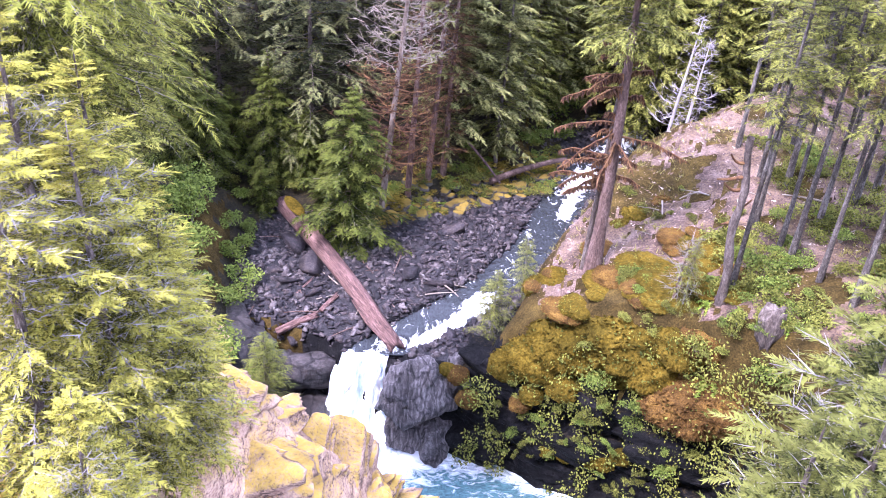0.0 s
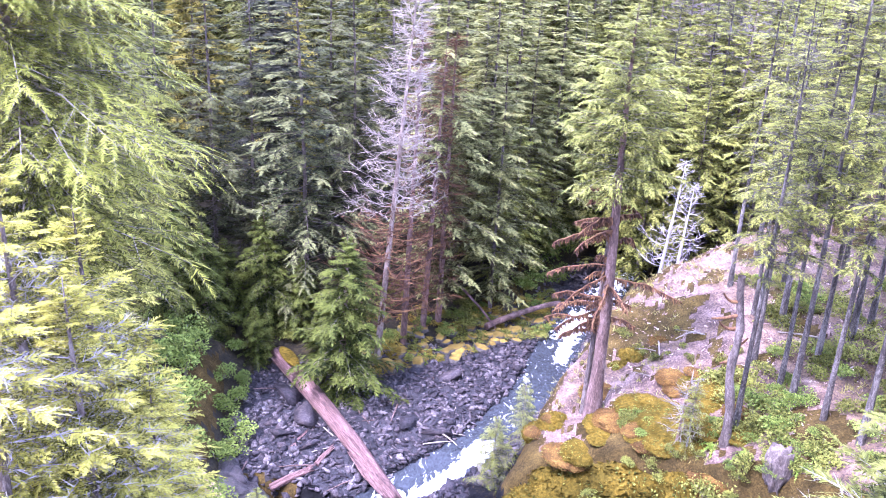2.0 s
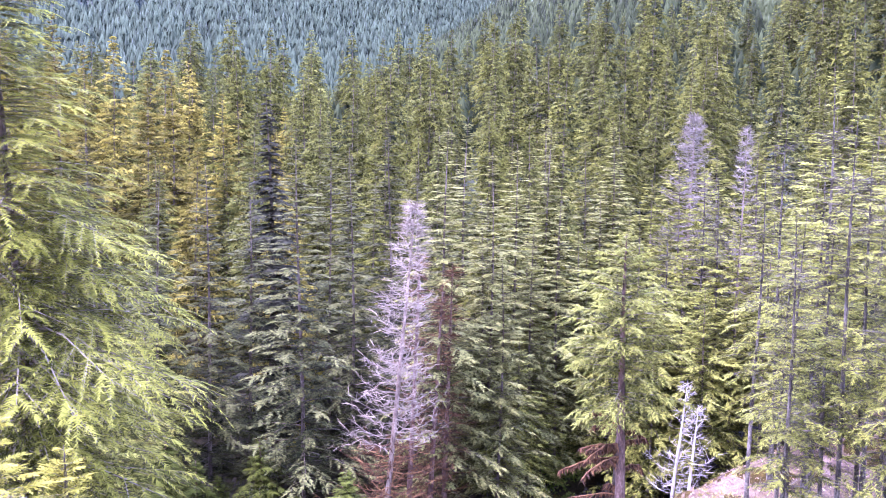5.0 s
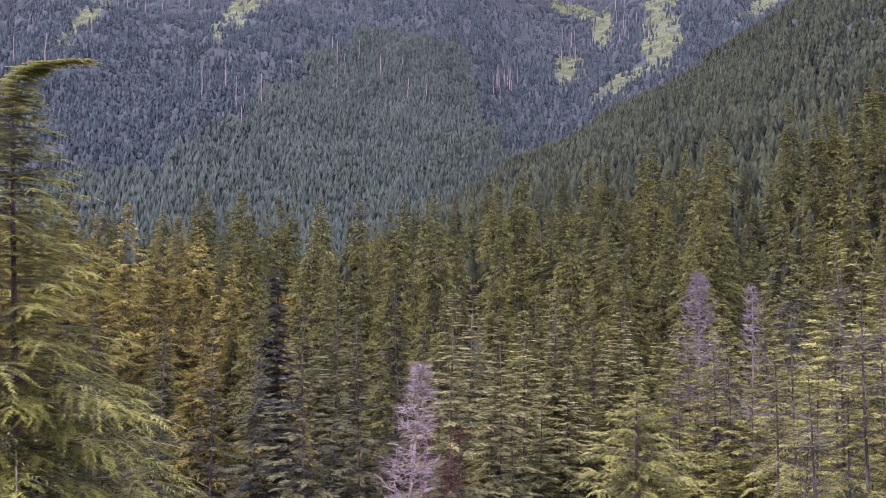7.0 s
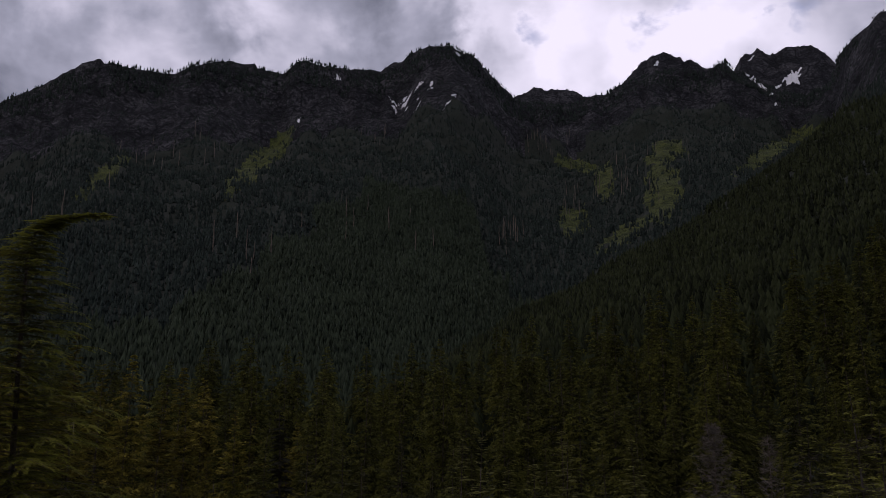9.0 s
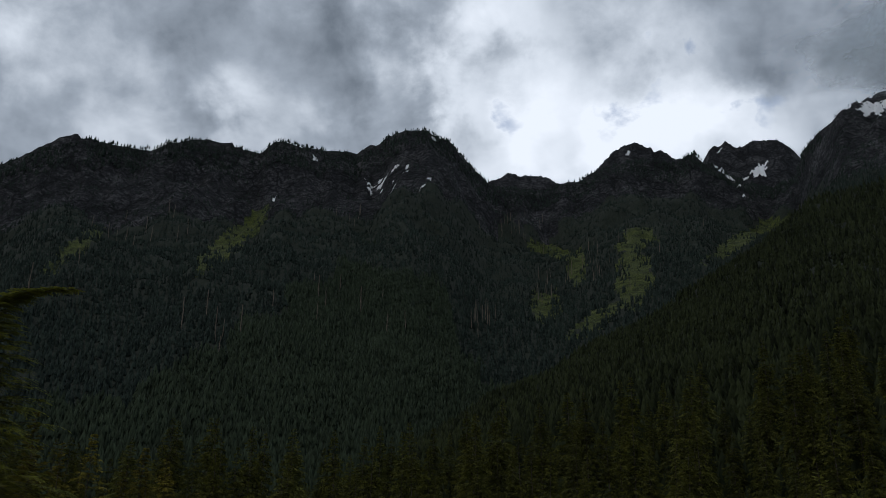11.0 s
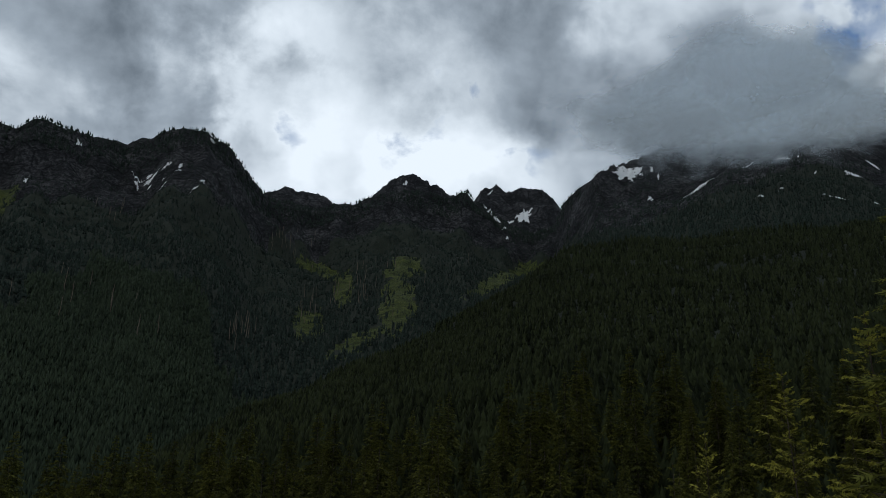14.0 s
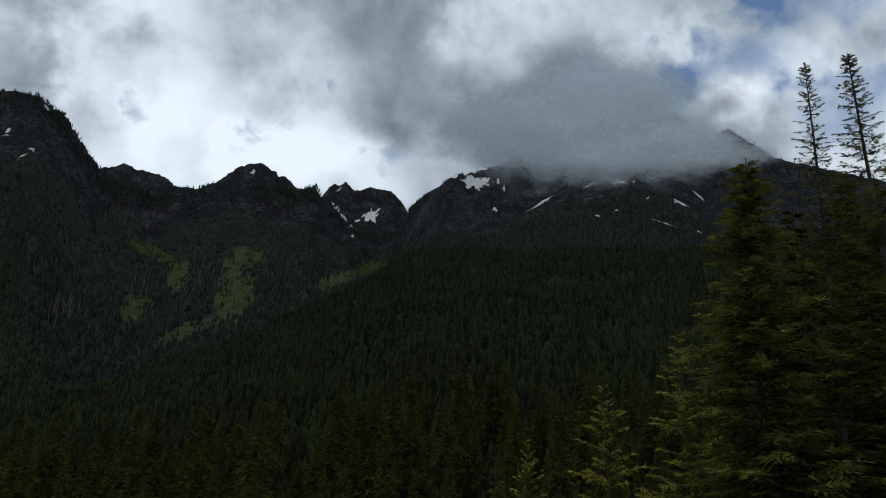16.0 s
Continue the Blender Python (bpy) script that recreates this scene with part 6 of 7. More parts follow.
def build_litter():
    """Countless dry scraps, cones and bark flakes on the bare spur, and tufts of grass."""
    g = np.random.RandomState(77)
    x, y = g.uniform(3, 20, 9000), g.uniform(22, 39, 9000)
    side = x - creek_x(np.clip(y, 25, 78))
    k = (side > 1.2) & (outside(x, y, POOL) > 1.6) & (y < 33.5 + 0.75 * (x - 8)) & (x > 3.2)
    x, y = x[k], y[k]
    n = len(x)
    O = np.stack([x, y, height(x, y) + 0.01], -1)
    D = unit(np.stack([g.randn(n), g.randn(n), 0.35 * np.abs(g.randn(n))], -1))
    S = unit(np.cross(D, np.array([0, 0, 1.0]) + 0.5 * g.randn(n, 3)))
    tv = np.array([(0, -0.18, 0), (0.1, 0.2, 0), (1, 0, 0.05)])
    me = mesh("litter", *lay((tv, np.array([[0, 1, 2]])), O, D, S, 0.05 + 0.17 * g.rand(n) ** 3, np.zeros(n)), M["litter"])
    tagged(new("litter", me), "dry bark flakes and twigs scattered on the bare spur", "litter", kind="stuff")
    x, y = g.uniform(3.4, 16, 700), g.uniform(22, 36, 700)
    k = (x - creek_x(np.clip(y, 25, 78)) > 1.0) & (outside(x, y, POOL) > 0.9) & (value_noise(x * 0.5, y * 0.5, 4) > 0.5)
    x, y = x[k], y[k]
    n = len(x)
    i = np.repeat(np.arange(n), 9)
    O = np.stack([x[i] + 0.06 * g.randn(9 * n), y[i] + 0.06 * g.randn(9 * n), height(x, y)[i]], -1)
    D = unit(np.stack([0.5 * g.randn(9 * n), 0.5 * g.randn(9 * n), np.ones(9 * n)], -1))
    S = unit(np.cross(D, g.randn(9 * n, 3)))
    tv = np.array([(0, -0.05, 0), (0, 0.05, 0), (1, 0, 0)])
    me = mesh("grass", *lay((tv, np.array([[0, 1, 2]])), O, D, S, g.uniform(0.15, 0.4, 9 * n), g.uniform(0.2, 0.6, 9 * n)), M["dry_grass"])
    tagged(new("grass", me), "thin tufts of yellow-green grass on the spur", "grass", kind="stuff")


build_litter()


# ---- logs and dead wood ----
def log_mesh(seed, length, r0, r1, split=0.0, knots=0.03):
    g = np.random.RandomState(seed)
    n, m = 60, 26
    u = np.linspace(0, 1, n)
    a = np.arange(m) * 2 * np.pi / m
    uu, aa = np.meshgrid(u, a, indexing="ij")
    r = (r0 + (r1 - r0) * uu) * (1 + knots * 3 * fbm(uu * 6, aa * 1.5, 4, seed) + 0.04 * np.sin(aa * 7 + uu * 5))
    if split:
        r = r * (1 - split * smooth_step(0.55, 1.0, uu) * (0.5 + 0.5 * np.sign(np.sin(aa * 3 + 1))) * 0.45)
    x = uu * length + np.where(uu > 0.96, 0.5 * (value_noise(aa * 3, uu * 0, 2) - 0.3) * split * 2, 0)
    V = np.stack([x, r * np.cos(aa), r * np.sin(aa) - 0.03 * length * (4 * (uu - 0.5) ** 2)], -1).reshape(-1, 3)
    i, j = np.meshgrid(np.arange(n - 1), np.arange(m), indexing="ij")
    k = (j + 1) % m
    F = np.stack([i * m + j, i * m + k, (i + 1) * m + k, (i + 1) * m + j], -1).reshape(-1, 4)
    c0, c1 = len(V), len(V) + 1
    V = np.concatenate([V, [[0.0, 0, V[:m, 2].mean()], [length, 0, V[-m:, 2].mean()]]])
    j = np.arange(m)
    k = (j + 1) % m
    caps = np.concatenate([np.stack([np.full(m, c0), k, j, j], -1), np.stack([np.full(m, c1), (n - 1) * m + j, (n - 1) * m + k, (n - 1) * m + k], -1)])
    return V, np.concatenate([quads_to_tris(F), caps[:, :3]])


def lay_log(name, me, a, b, label, category, group=""):
    a, b = Vector(a), Vector(b)
    q = (b - a).to_track_quat("X", "Z")
    return thing(name, me, Matrix.LocRotScale(a, q, (1, 1, 1)), label, category, group)


def build_logs():
    a, b = (-7.15, 33.7, 1.75), (-1.45, 25.75, 0.42)
    span = (Vector(b) - Vector(a)).length
    trunk = lay_log("fallen_log", mesh("fallen_log", *log_mesh(3, span, 0.37, 0.31, 0.5), M["log"], None, True), a, b, "long bare reddish log lying across the gravel bar", "log")
    ribs = np.array([[(span * 0.72, -0.36, -0.12), (span * 0.86, -0.42, -0.10), (span * 0.99, -0.40, -0.05)]])
    part("splinter", mesh("splinter", *tubes(ribs, np.array([[0.03, 0.10, 0.05]]), 6), M["log"]), trunk, "split reddish strip along the log")
    patch = BALLS[3]
    moss_cap = (patch[0] * np.array([0.8, 0.30, 0.05]) + np.array([1.2, 0, 0.345]), patch[1])
    part("moss_patch", mesh("moss_patch", *moss_cap, M["moss"], None, True), trunk, "yellow-green moss on the log's root end")
    for a, b, r in (((-5.95, 26.05, 0.20), (-4.72, 26.75, 0.52), 0.15), ((-4.45, 27.1, 0.55), (-4.05, 27.8, 0.70), 0.10), ((-5.7, 27.6, 0.62), (-5.15, 28.6, 0.85), 0.045)):
        span = (Vector(b) - Vector(a)).length
        lay_log("broken_log", mesh("broken_log", *log_mesh(7, span, r, r * 0.9, 0.6), M["log"], None, True), a, b, "short broken reddish log on the dark stones", "log", "broken logs")
    a, b = (2.1, 37.4, 1.55), (5.9, 40.2, 1.7)
    lay_log("mossy_log", mesh("mossy_log", *log_mesh(9, (Vector(b) - Vector(a)).length, 0.16, 0.11), M["red_bark"], None, True), a, b, "dark mossy fallen trunk on the creek bank", "log")
    a, b = (0.9, 38.6, 2.9), (2.6, 37.4, 1.4)
    lay_log("leaning_pole", mesh("leaning_pole", *log_mesh(10, (Vector(b) - Vector(a)).length, 0.06, 0.05), M["red_bark"], None, True), a, b, "thin dead trunk leaning on the bank", "log")
    g = np.random.RandomState(71)
    sticks = [mesh("stick", *log_mesh(20 + k, 1.0, 0.028, 0.012, 0, 0.06), M["dead" if k % 2 else "red_bark"], None, True) for k in range(4)]
    for k in range(70):
        if k < 44:
            x, y = g.uniform(4.6, 14), g.uniform(24.6, 34)
            if x < 3.2 + 0.28 * (y - 20):
                continue
        else:
            x, y = g.uniform(-7, 1), g.uniform(26, 34)
        s = g.uniform(0.5, 1.5)
        thing("stick", sticks[k % 4], place(x, y, ground_z(x, y) + 0.05, s, 0, g.uniform(-12, 8), g.uniform(0, 360)), "broken grey stick lying on the ground", "stick", "fallen sticks")


build_logs()


def boughs(seed, n, h0, h1, reach, lift, droop, power=0.7, axis=None):
    g = np.random.RandomState(seed)
    t = np.sort(g.rand(n))
    z = h0 + (h1 - h0) * t
    az = np.arange(n) * 2.39996 + g.rand(n)
    L = reach * ((1 - t) ** power * g.uniform(0.6, 1.1, n) + 0.04)
    s = np.linspace(0, 1, 5)
    B = np.zeros((n, 5, 3))
    B[:, :, 0] = np.cos(az)[:, None] * L[:, None] * s
    B[:, :, 1] = np.sin(az)[:, None] * L[:, None] * s
    B[:, :, 2] = z[:, None] + L[:, None] * (lift * s - droop * s * (1 - s) * 2 * g.uniform(0.5, 1.3, n)[:, None])
    if axis is not None:
        B[:, :, 0] += axis(z)[:, None]
    return B, L


def dead_tree(name, seed, H, R, base, n, twigs, lean, girth, mats, lift=0.25, droop=0.5):
    k = 16
    h = np.linspace(-0.5, H, k)
    bend = lambda z: lean * np.clip(z, 0, None) / H
    P1 = np.stack([bend(h), 0.03 * np.sin(h), h], -1)[None]
    rad = girth * (1 - np.clip(h / H, 0, 1)) ** 0.8 + 0.012
    B, L = boughs(seed, n, H * base, H * 0.99, R, lift, droop, 0.75, bend)
    wood = tubes(B, np.maximum(0.007, 0.011 * L)[:, None] * np.array([1, 0.8, 0.6, 0.4, 0.15]), 3)
    fine = bare_twigs(seed + 1, B, twigs, 0.5)
    low = [wood[0][wood[1][:, 0], 2] < H * 0.42, fine[0][fine[1][:, 0], 2] < H * 0.42]
    kinds = [M[mats[1]], M[mats[2] if len(mats) > 2 else mats[1]]]
    return (mesh(name + "_trunk", *tubes(P1, rad[None], 8), M[mats[0]], None, True), mesh(name + "_boughs", *wood, kinds, low[0]), mesh(name + "_twigs", *fine, kinds, low[1]))


def bare_tree(kind, meshes, x, y, turn, label, group=""):
    e = new(kind)
    e.matrix_basis = place(x, y, ground_z(x, y) - 0.05, 1.0, 0, 0, turn)
    tagged(e, label, "dead tree", group)
    part("trunk", meshes[0], e)
    part("branchwork", meshes[1], e)["kind"] = "stuff"
    if meshes[2]:
        part("twigwork", meshes[2], e)["kind"] = "stuff"
    return e


def moss_boughs(seed, n, h0, h1, reach, axis):
    """Down-swept boughs thick with hanging brown moss, one mesh each."""
    g = np.random.RandomState(seed)
    out = []
    for k in range(n):
        az = g.uniform(0, 6.28) if k % 3 == 0 else 3.3 + 0.8 * g.randn()
        z = h0 + (h1 - h0) * g.rand() ** 0.8
        L = reach * g.uniform(0.25, 1.0)
        s = np.linspace(0, 1, 9)
        P1 = np.stack([axis(z) + np.cos(az) * L * s, np.sin(az) * L * s, z + L * (g.uniform(-0.15, 0.35) * s - 0.38 * s ** 2)], -1)[None]
        P1[0, 1:] += np.cumsum(0.02 * L * g.randn(8, 3), 0)
        r = 0.012 + 0.026 * np.abs(np.sin(s * 9 + g.rand() * 6)) * (1 - 0.5 * s)
        body = tubes(P1, r[None], 6)
        m = 420
        q = g.rand(m) * 7.99
        a = q.astype(int)
        O = P1[0, a] + (P1[0, a + 1] - P1[0, a]) * (q - a)[:, None]
        D = unit(np.stack([g.randn(m) * 0.5, g.randn(m) * 0.5, -np.ones(m)], -1))
        S = unit(np.cross(D, g.randn(m, 3)))
        hang = lay((np.array([(0, -0.16, 0), (0, 0.16, 0), (1, 0, 0)]), np.array([[0, 1, 2]])), O, D, S, 0.05 + 0.22 * g.rand(m) ** 2.2, np.zeros(m))
        out.append(mesh("mossy_bough", *join((body[0], quads_to_tris(body[1])), hang), M["hung_moss"]))
    return out


def build_dead():
    # the tall grey dead tree and the bare trunks beside it
    x, y = -2.85, 34.3
    tall = dead_tree("dead_tree", 81, 16.9, 2.9, 0.12, 230, 5200, 1.45, 0.14, ("dead_trunk", "dead", "hung_moss"), 0.42, 0.30)
    bare_tree("dead_tree", tall, x, y, 0, "tall bleached dead spruce with bare upswept branches")
    for x, y, h, lean, turn in ((-1.75, 35.6, 14.5, 0.5, 40), (-0.9, 36.4, 13.0, 0.6, 130), (-0.2, 37.2, 13.5, 0.3, 250)):
        ms = dead_tree("bare_trunk", int(80 + h * 7 + turn), h, 1.6, 0.08, 90, 1700, lean, 0.14, ("red_bark", "hung_moss"), 0.05, 0.2)
        bare_tree("bare_trunk", ms, x, y, 0, "leaning red-brown dead trunk with broken mossy branches", "bare trunks behind the bar")
    x, y = at(15.1, 63)
    h = 20 + 63 * math.tan(radians(2.5)) - ground_z(x, y)
    bare_tree("dead_tree", dead_tree("grey_dead_tree", 95, h, 3.4, 0.4, 230, 6500, 0.3, 0.15, ("dead_trunk", "twig"), 0.25, 0.35), x, y, 0, "tall grey dead conifer in the green forest")
    x, y = at(18.3, 52)
    h = 20 + 52 * math.tan(radians(1.8)) - ground_z(x, y)
    bare_tree("dead_tree", dead_tree("thin_dead_tree", 96, h, 1.5, 0.5, 90, 1500, 0.2, 0.09, ("dead_trunk", "twig")), x, y, 0, "thin grey dead conifer among the firs")
    for dx, h, lean, seed in ((0.0, 6.2, 0.55, 97), (0.8, 4.7, 0.3, 98)):
        x, y = at(14.9, 41.0)
        bare_tree("white_snag", dead_tree("white_snag", seed, h, 1.6, 0.06, 46, 300, lean, 0.085, ("white_wood", "white_wood"), 0.5, 0.4), x + dx, y, 0, "white barkless snag with short bare branches", "twin white snags")
    # the moss-hung tree on the spur: bare moss-hung foot, green top
    x, y = 5.25, 25.75
    H = 13.6
    crown_tree = conifer(seed=83, H=H, R=3.6, base=0.57, branches=130, twigs=15, pairs=0, length=0.62, plume=13, needle=0.15, lift=0.3, droop=0.25, width=0.32, lean=0.1, girth=0.0175, ragged=0.35, tumble=0.25, cap=1.9)
    meshes = [mesh("moss_tree_trunk", *crown_tree[0], M["red_bark"], None, True), mesh("moss_tree_boughs", *crown_tree[1], M["twig"]), needle_mesh("moss_tree_crown", crown_tree[2], crown_tree[3], M["fir_top"])]
    e = tree("moss_hung_tree", meshes, x, y, 1.0, 0, "old fir with brown moss-hung lower branches and a green top")
    for me in moss_boughs(84, 34, 1.6, 7.6, 2.2, lambda z: 0.1 * z / H):
        part("mossy_bough", me, e, "dead bough thick with hanging brown moss")
    second = np.stack([np.interp(np.linspace(0, 1, 8), [0, 1], [-0.30, -0.05]), np.full(8, 0.25), np.linspace(-0.3, 7.2, 8)], -1)[None]
    part("second_stem", mesh("second_stem", *tubes(second, np.linspace(0.11, 0.05, 8)[None], 7), M["dark_bark"], None, True), e, "thin dead second stem")
    # the broken mossy snag with hooked stubs
    x, y = 8.64, 22.4
    h = np.linspace(-0.4, 5.5, 12)
    P1 = np.stack([-0.33 * np.clip(h, 0, None) / 5.5 + 0.06 * np.sin(h * 2), 0.06 * np.sin(h * 3), h], -1)[None]
    e = new("broken_snag")
    e.matrix_basis = place(x, y, ground_z(x, y), 1.0)
    tagged(e, "broken dead trunk with hooked mossy branch stubs", "dead tree")
    part("trunk", mesh("broken_snag_trunk", *tubes(P1, np.linspace(0.16, 0.10, 12)[None] * (1 + 0.15 * np.sin(h * 5)), 8), M["dark_bark"], None, True), e)
    for z0, dx, up in ((3.9, -0.55, 0.2), (4.3, -0.75, -0.12), (4.75, -0.5, 0.22), (3.4, 0.32, 0.2), (2.9, -0.4, -0.15)):
        s = np.linspace(0, 1, 6)
        c = -0.33 * z0 / 5.5
        stub = np.stack([c + dx * s, 0.1 * np.sin(s * 3), z0 + up * s ** 2 - 0.12 * np.sin(s * 3)], -1)[None]
        part("branch_stub", mesh("branch_stub", *tubes(stub, (0.065 * (1 - 0.6 * s))[None], 6), M["hung_moss"], None, True), e, "stub wrapped in brown moss")
    # the grey stump at the cliff's end
    V, F = BALLS[4]
    w = np.array([noise.fractal(Vector(p * 2.5), 0.9, 2.0, 4) for p in V])
    V = V * np.array([0.42, 0.40, 0.95]) * (1 + 0.28 * w)[:, None]
    V[:, 2] = np.minimum(V[:, 2], 0.72 + 0.12 * w)
    thing("stump", mesh("stump", V, F, M["dark_bark"]), place(9.7, 20.75, 5.55, 1.0, 4, -5), "weathered grey broken stump among the shrubs", "stump")
    # dry sapling on the spur
    bare_tree("dry_sapling", dead_tree("dry_sapling", 99, 2.4, 0.55, 0.2, 30, 260, 0.15, 0.04, ("red_bark", "twig"), 0.3, 0.2), 7.35, 22.9, 0, "thin dry sapling on the mossy bank")


build_dead()


# ---- mountain details: snow, snags, clouds ----
def reach(az, el):
    """Distance at which the line of sight at that bearing and elevation first meets the land beyond the hill."""
    r = np.arange(float(curve_of(HILL_R, az)) * 1.02, 2880, 4.0)
    a = radians(az)
    e = np.degrees(np.arctan2(land(r * math.sin(a), r * math.cos(a)) - 20, r))
    k = np.argmax(e >= el)
    return float(r[k]) if e[k] >= el else None


def build_snow():
    g = np.random.RandomState(91)
    extra = [(ca + wa * g.randn(), ce + we * g.randn(), g.uniform(0.10, 0.28), g.uniform(0.08, 0.18), g.uniform(-0.4, 0.6)) for ca, ce, wa, we, n in ((-3.4, 23.6, 1.2, 0.7, 6), (20.6, 23.0, 1.8, 0.7, 5), (31, 25, 1.6, 0.8, 3), (40, 24.2, 3.0, 0.9, 6)) for k in range(n)]
    for az, el, w, h, slope in SNOW + extra:
        r = reach(az, el)
        if not r:
            continue
        n, m = 44, 44
        u, v = np.meshgrid(np.linspace(-1, 1, n), np.linspace(-1, 1, m), indexing="ij")
        q, a = np.hypot(u, v), np.arctan2(v, u)
        aa = az + w * u + slope * v * w
        rr = r + (h / 57.3 * r / 0.55) * v
        x, y = rr * np.sin(np.radians(aa)), rr * np.cos(np.radians(aa))
        z = land(x, y) + 2.5
        keep = q < 0.62 * (1 + 2.2 * fbm(np.cos(a) * 2.6 + az * 3, np.sin(a) * 2.6 + el, 4, 2))
        me = grid_mesh("snow_patch", x, y, z, M["snow"], keep)
        if len(me.polygons):
            tagged(new("snow_patch", me), "patch of old white snow on the mountain rock", "snow", "snow patches")


SNOW = [(-4.9, 23.1, 0.55, 0.09, 0), (-4.1, 23.3, 0.6, 0.10, 0), (-3.4, 22.9, 0.4, 0.08, 0), (-3.2, 24.4, 0.45, 0.08, 0), (-2.5, 24.2, 0.4, 0.08, 0), (-1.3, 23.2, 0.45, 0.10, 0), (-0.8, 23.7, 0.3, 0.08, 0), (-0.5, 26.4, 0.3, 0.15, 0), (-11.6, 21.8, 0.2, 0.3, 0), (-9.0, 24.7, 0.3, 0.2, 0), (19.5, 23.4, 0.3, 0.25, 0), (22.0, 23.1, 0.9, 0.5, 0.2), (19.9, 22.9, 0.5, 0.2, 0), (21.0, 22.7, 0.4, 0.1, 0), (13.4, 25.1, 0.25, 0.12, 0.4), (29.4, 25.7, 1.4, 0.5, 0.4), (34.0, 24.4, 1.1, 0.7, 0.8), (33.0, 23.8, 0.6, 0.15, 0.2), (43.7, 24.1, 0.6, 0.45, 0.7), (42.6, 22.8, 1.2, 0.2, 0), (38.0, 23.5, 0.35, 0.15, 0), (37.4, 25.4, 0.7, 0.15, 0.3), (39.7, 25.6, 0.8, 0.15, 0.2), (45.0, 24.4, 0.5, 0.12, 0)]
build_snow()


def build_snags():
    g = np.random.RandomState(92)
    s = np.linspace(0, 1, 6)
    P1 = np.stack([0.01 * np.sin(s * 9), 0.01 * np.cos(s * 7), s], -1)[None]
    B = np.zeros((9, 5, 3))
    for k in range(9):
        a, z = k * 2.4, 0.35 + 0.06 * k
        B[k] = np.stack([np.cos(a) * 0.07 * np.linspace(0, 1, 5), np.sin(a) * 0.07 * np.linspace(0, 1, 5), z + 0.02 * np.linspace(0, 1, 5)], -1)
    trunk = mesh("far_snag", *join(tubes(P1, np.linspace(0.022, 0.010, 6)[None], 5), tubes(B, np.full((9, 5), 0.004), 3)), M["dead"])
    clusters = ((2.9, 14.3, 1.2, 1.0, 12), (5.2, 20.6, 2.2, 1.0, 18), (6.8, 16.0, 0.9, 1.2, 8), (10.6, 17.8, 0.8, 1.4, 9), (8.6, 17.0, 0.8, 1.0, 6), (-14.8, 12.6, 1.5, 1.5, 5), (-20, 18, 4, 2.5, 14), (-27, 14.5, 2, 1.0, 4), (-6, 21, 1.0, 0.8, 6), (-8, 15, 6, 3, 12), (12, 19, 4, 2, 12))
    for ca, ce, wa, we, n in clusters:
        for k in range(n):
            az, el = ca + wa * g.randn() * 0.6, ce + we * g.randn() * 0.5
            r = reach(az, el)
            if not r or r < 500:
                continue
            x, y = at(az, r)
            h = g.uniform(16, 29)
            thing("snag", trunk, place(x, y, ground_z(x, y) - 1, (h * 0.9, h * 0.9, h), g.uniform(-3, 3), g.uniform(-3, 3), g.uniform(0, 360)), "white standing dead trunk in the mountain forest", "dead tree", "mountain snags")


build_snags()


def ridge_line(g, n):
    az = g.uniform(-34, 26, n)
    v = g.uniform(0.95, 1.0, n)
    rc, rp = curve_of(HILL_R, az) + 120, curve_of(PEAK_R, az)
    k = g.rand(n) < 0.35 + 0.9 * (value_noise(az * 0.8, az * 0, 3))
    return az[k], (rc + (rp - rc) * v)[k], 10.5


woods("ridge_woods", "sparse small firs along the mountain ridge", M["woods_hazed"], 5200, 6, 2, 4, ridge_line)


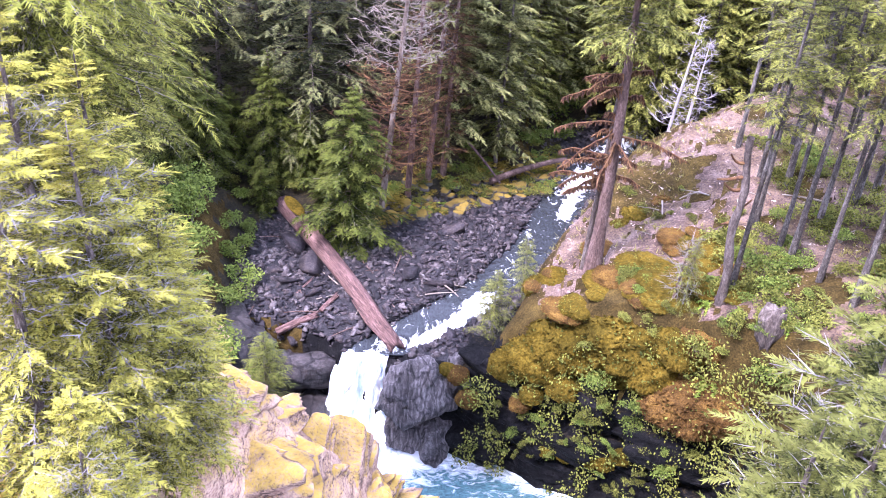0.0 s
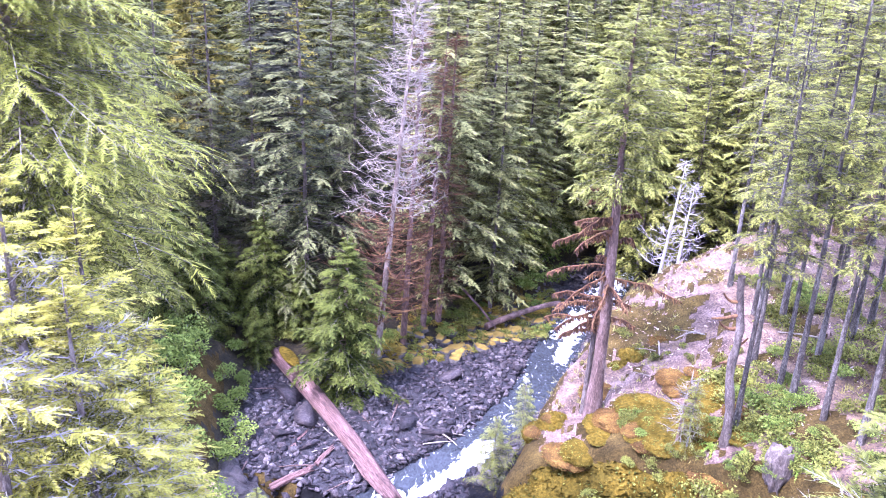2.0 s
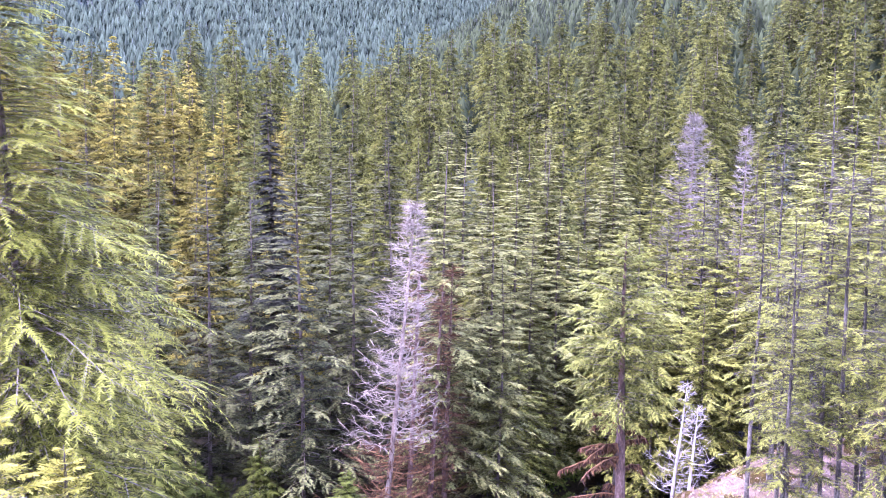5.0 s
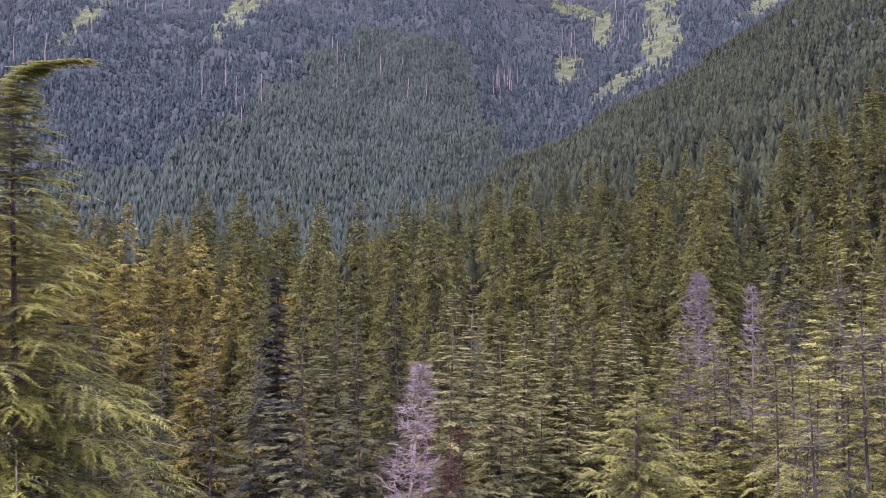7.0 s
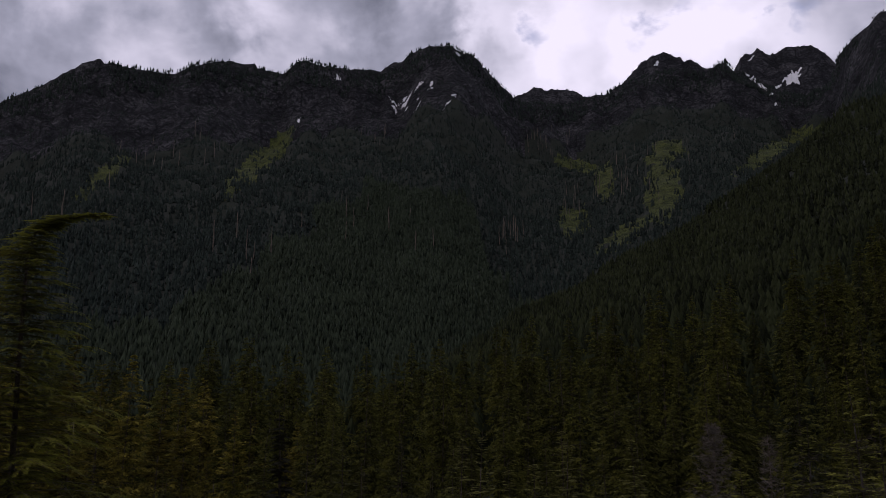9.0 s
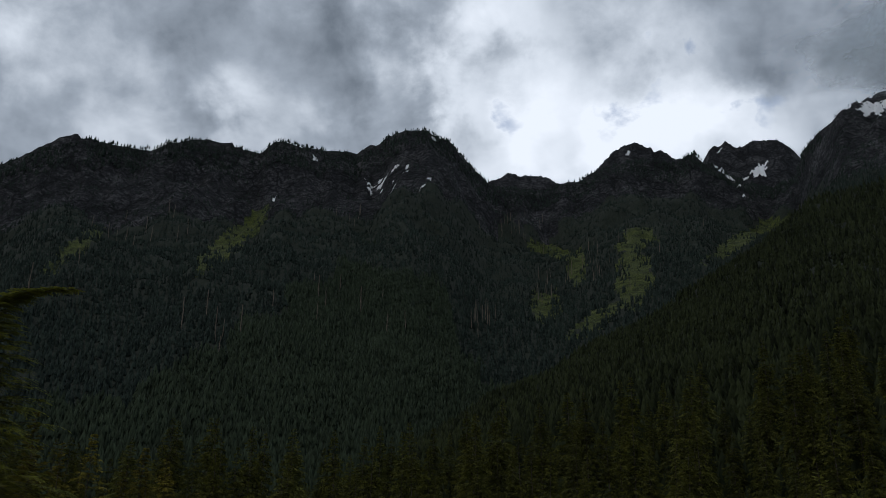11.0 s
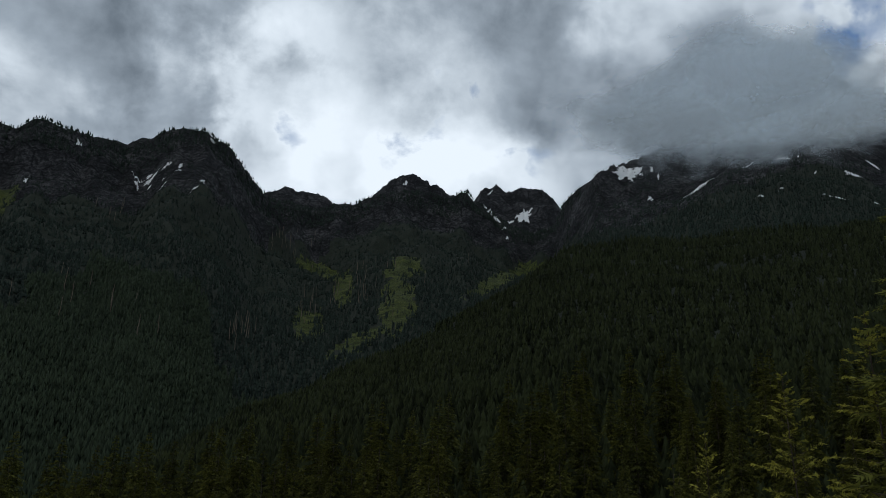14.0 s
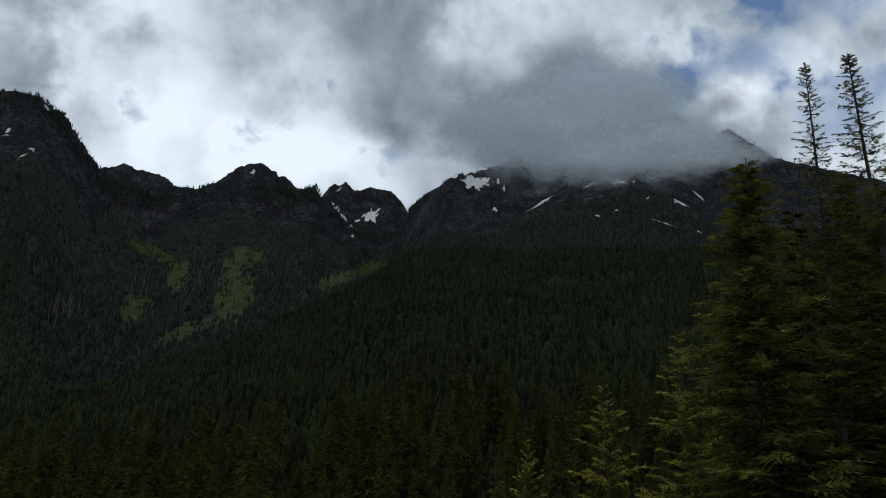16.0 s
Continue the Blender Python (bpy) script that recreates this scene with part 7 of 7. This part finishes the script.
def cloud_material(name, seed, low, high, detail, shade, through_light):
    m = bpy.data.materials.new(name)
    m.use_nodes = True
    add = nodes_of(m.node_tree)
    co = add("ShaderNodeTexCoord").outputs["Object"]
    face = add("ShaderNodeVectorMath", (0, co), operation="MULTIPLY")
    face.inputs[1].default_value = (1.0, 0.0, 1.0)
    shift = add("ShaderNodeMapping", (0, face.outputs[0]), Location=(seed, seed * 2, 0), Scale=(1.6, 1.0, 1.0))
    n = add("ShaderNodeTexNoise", ("Vector", shift.outputs[0]), Scale=detail, Detail=7.0, Roughness=0.55, Distortion=0.3)
    far = add("ShaderNodeVectorMath", (0, face.outputs[0]), operation="LENGTH")
    push = add("ShaderNodeMath", (0, n.outputs[0]), operation="MULTIPLY_ADD")
    push.inputs[1].default_value, push.inputs[2].default_value = 2.6, -0.5
    fade = add("ShaderNodeMath", (0, far.outputs["Value"]), operation="MULTIPLY")
    fade.inputs[1].default_value = 1.7
    w = add("ShaderNodeMath", (0, push.outputs[0]), (1, fade.outputs[0]), operation="SUBTRACT")
    f = add("ShaderNodeMapRange", ("Value", w.outputs[0]))
    f.interpolation_type = "SMOOTHSTEP"
    f.inputs["From Min"].default_value, f.inputs["From Max"].default_value = low, high
    d = add("ShaderNodeBsdfDiffuse", Color=(shade * 0.92, shade, shade * 1.08, 1))
    t = add("ShaderNodeBsdfTranslucent", Color=(shade * 0.92, shade, shade * 1.08, 1))
    body = add("ShaderNodeMixShader", (1, d.outputs[0]), (2, t.outputs[0]), Fac=through_light)
    clear = add("ShaderNodeBsdfTransparent")
    mix = add("ShaderNodeMixShader", (0, f.outputs[0]), (1, clear.outputs[0]), (2, body.outputs[0]))
    add("ShaderNodeOutputMaterial", (0, mix.outputs[0]))
    return m


def build_clouds():
    n = 14
    u, v = np.meshgrid(np.linspace(-1, 1, n), np.linspace(-1, 1, n), indexing="ij")
    for k, (az, el, wide, tall, r) in enumerate(CLOUDS):
        mat = cloud_material("cloud_vapour", 3.1 * k, -0.75, 0.60, 1.4, 0.92, 0.5)
        me = grid_mesh("cloud_bank", u, 0.12 * u ** 2 + 0.35 * ((v + 1) / 2) ** 1.6, v, mat)
        x, y = at(az, r)
        ob = new("cloud_bank", me)
        rr = r / math.cos(radians(el))
        ob.matrix_basis = Matrix.LocRotScale((x, y, 20 + r * math.tan(radians(el))), Euler((0, 0, radians(-az))), (rr * math.tan(radians(wide)), rr * 0.12, rr * math.tan(radians(tall))))
        ob.visible_shadow = False
        tagged(ob, "grey cloud drifting across the mountain top", "cloud", kind="structure")


CLOUDS = [(36.5, 30.4, 13, 6.0, 1500), (39.0, 29.0, 10, 4.6, 1400), (33, 30, 10, 4.5, 1450), (42.6, 28.0, 8, 3.4, 1350), (37.4, 31.8, 8, 5.5, 1300), (35.0, 29.4, 9, 4.2, 1250), (40.2, 30.6, 6.5, 5.0, 1200), (38.8, 32.0, 7, 5.0, 1150), (46.2, 27.4, 4.5, 2.3, 1250), (43.8, 28.6, 4.0, 2.6, 1220)]
build_clouds()
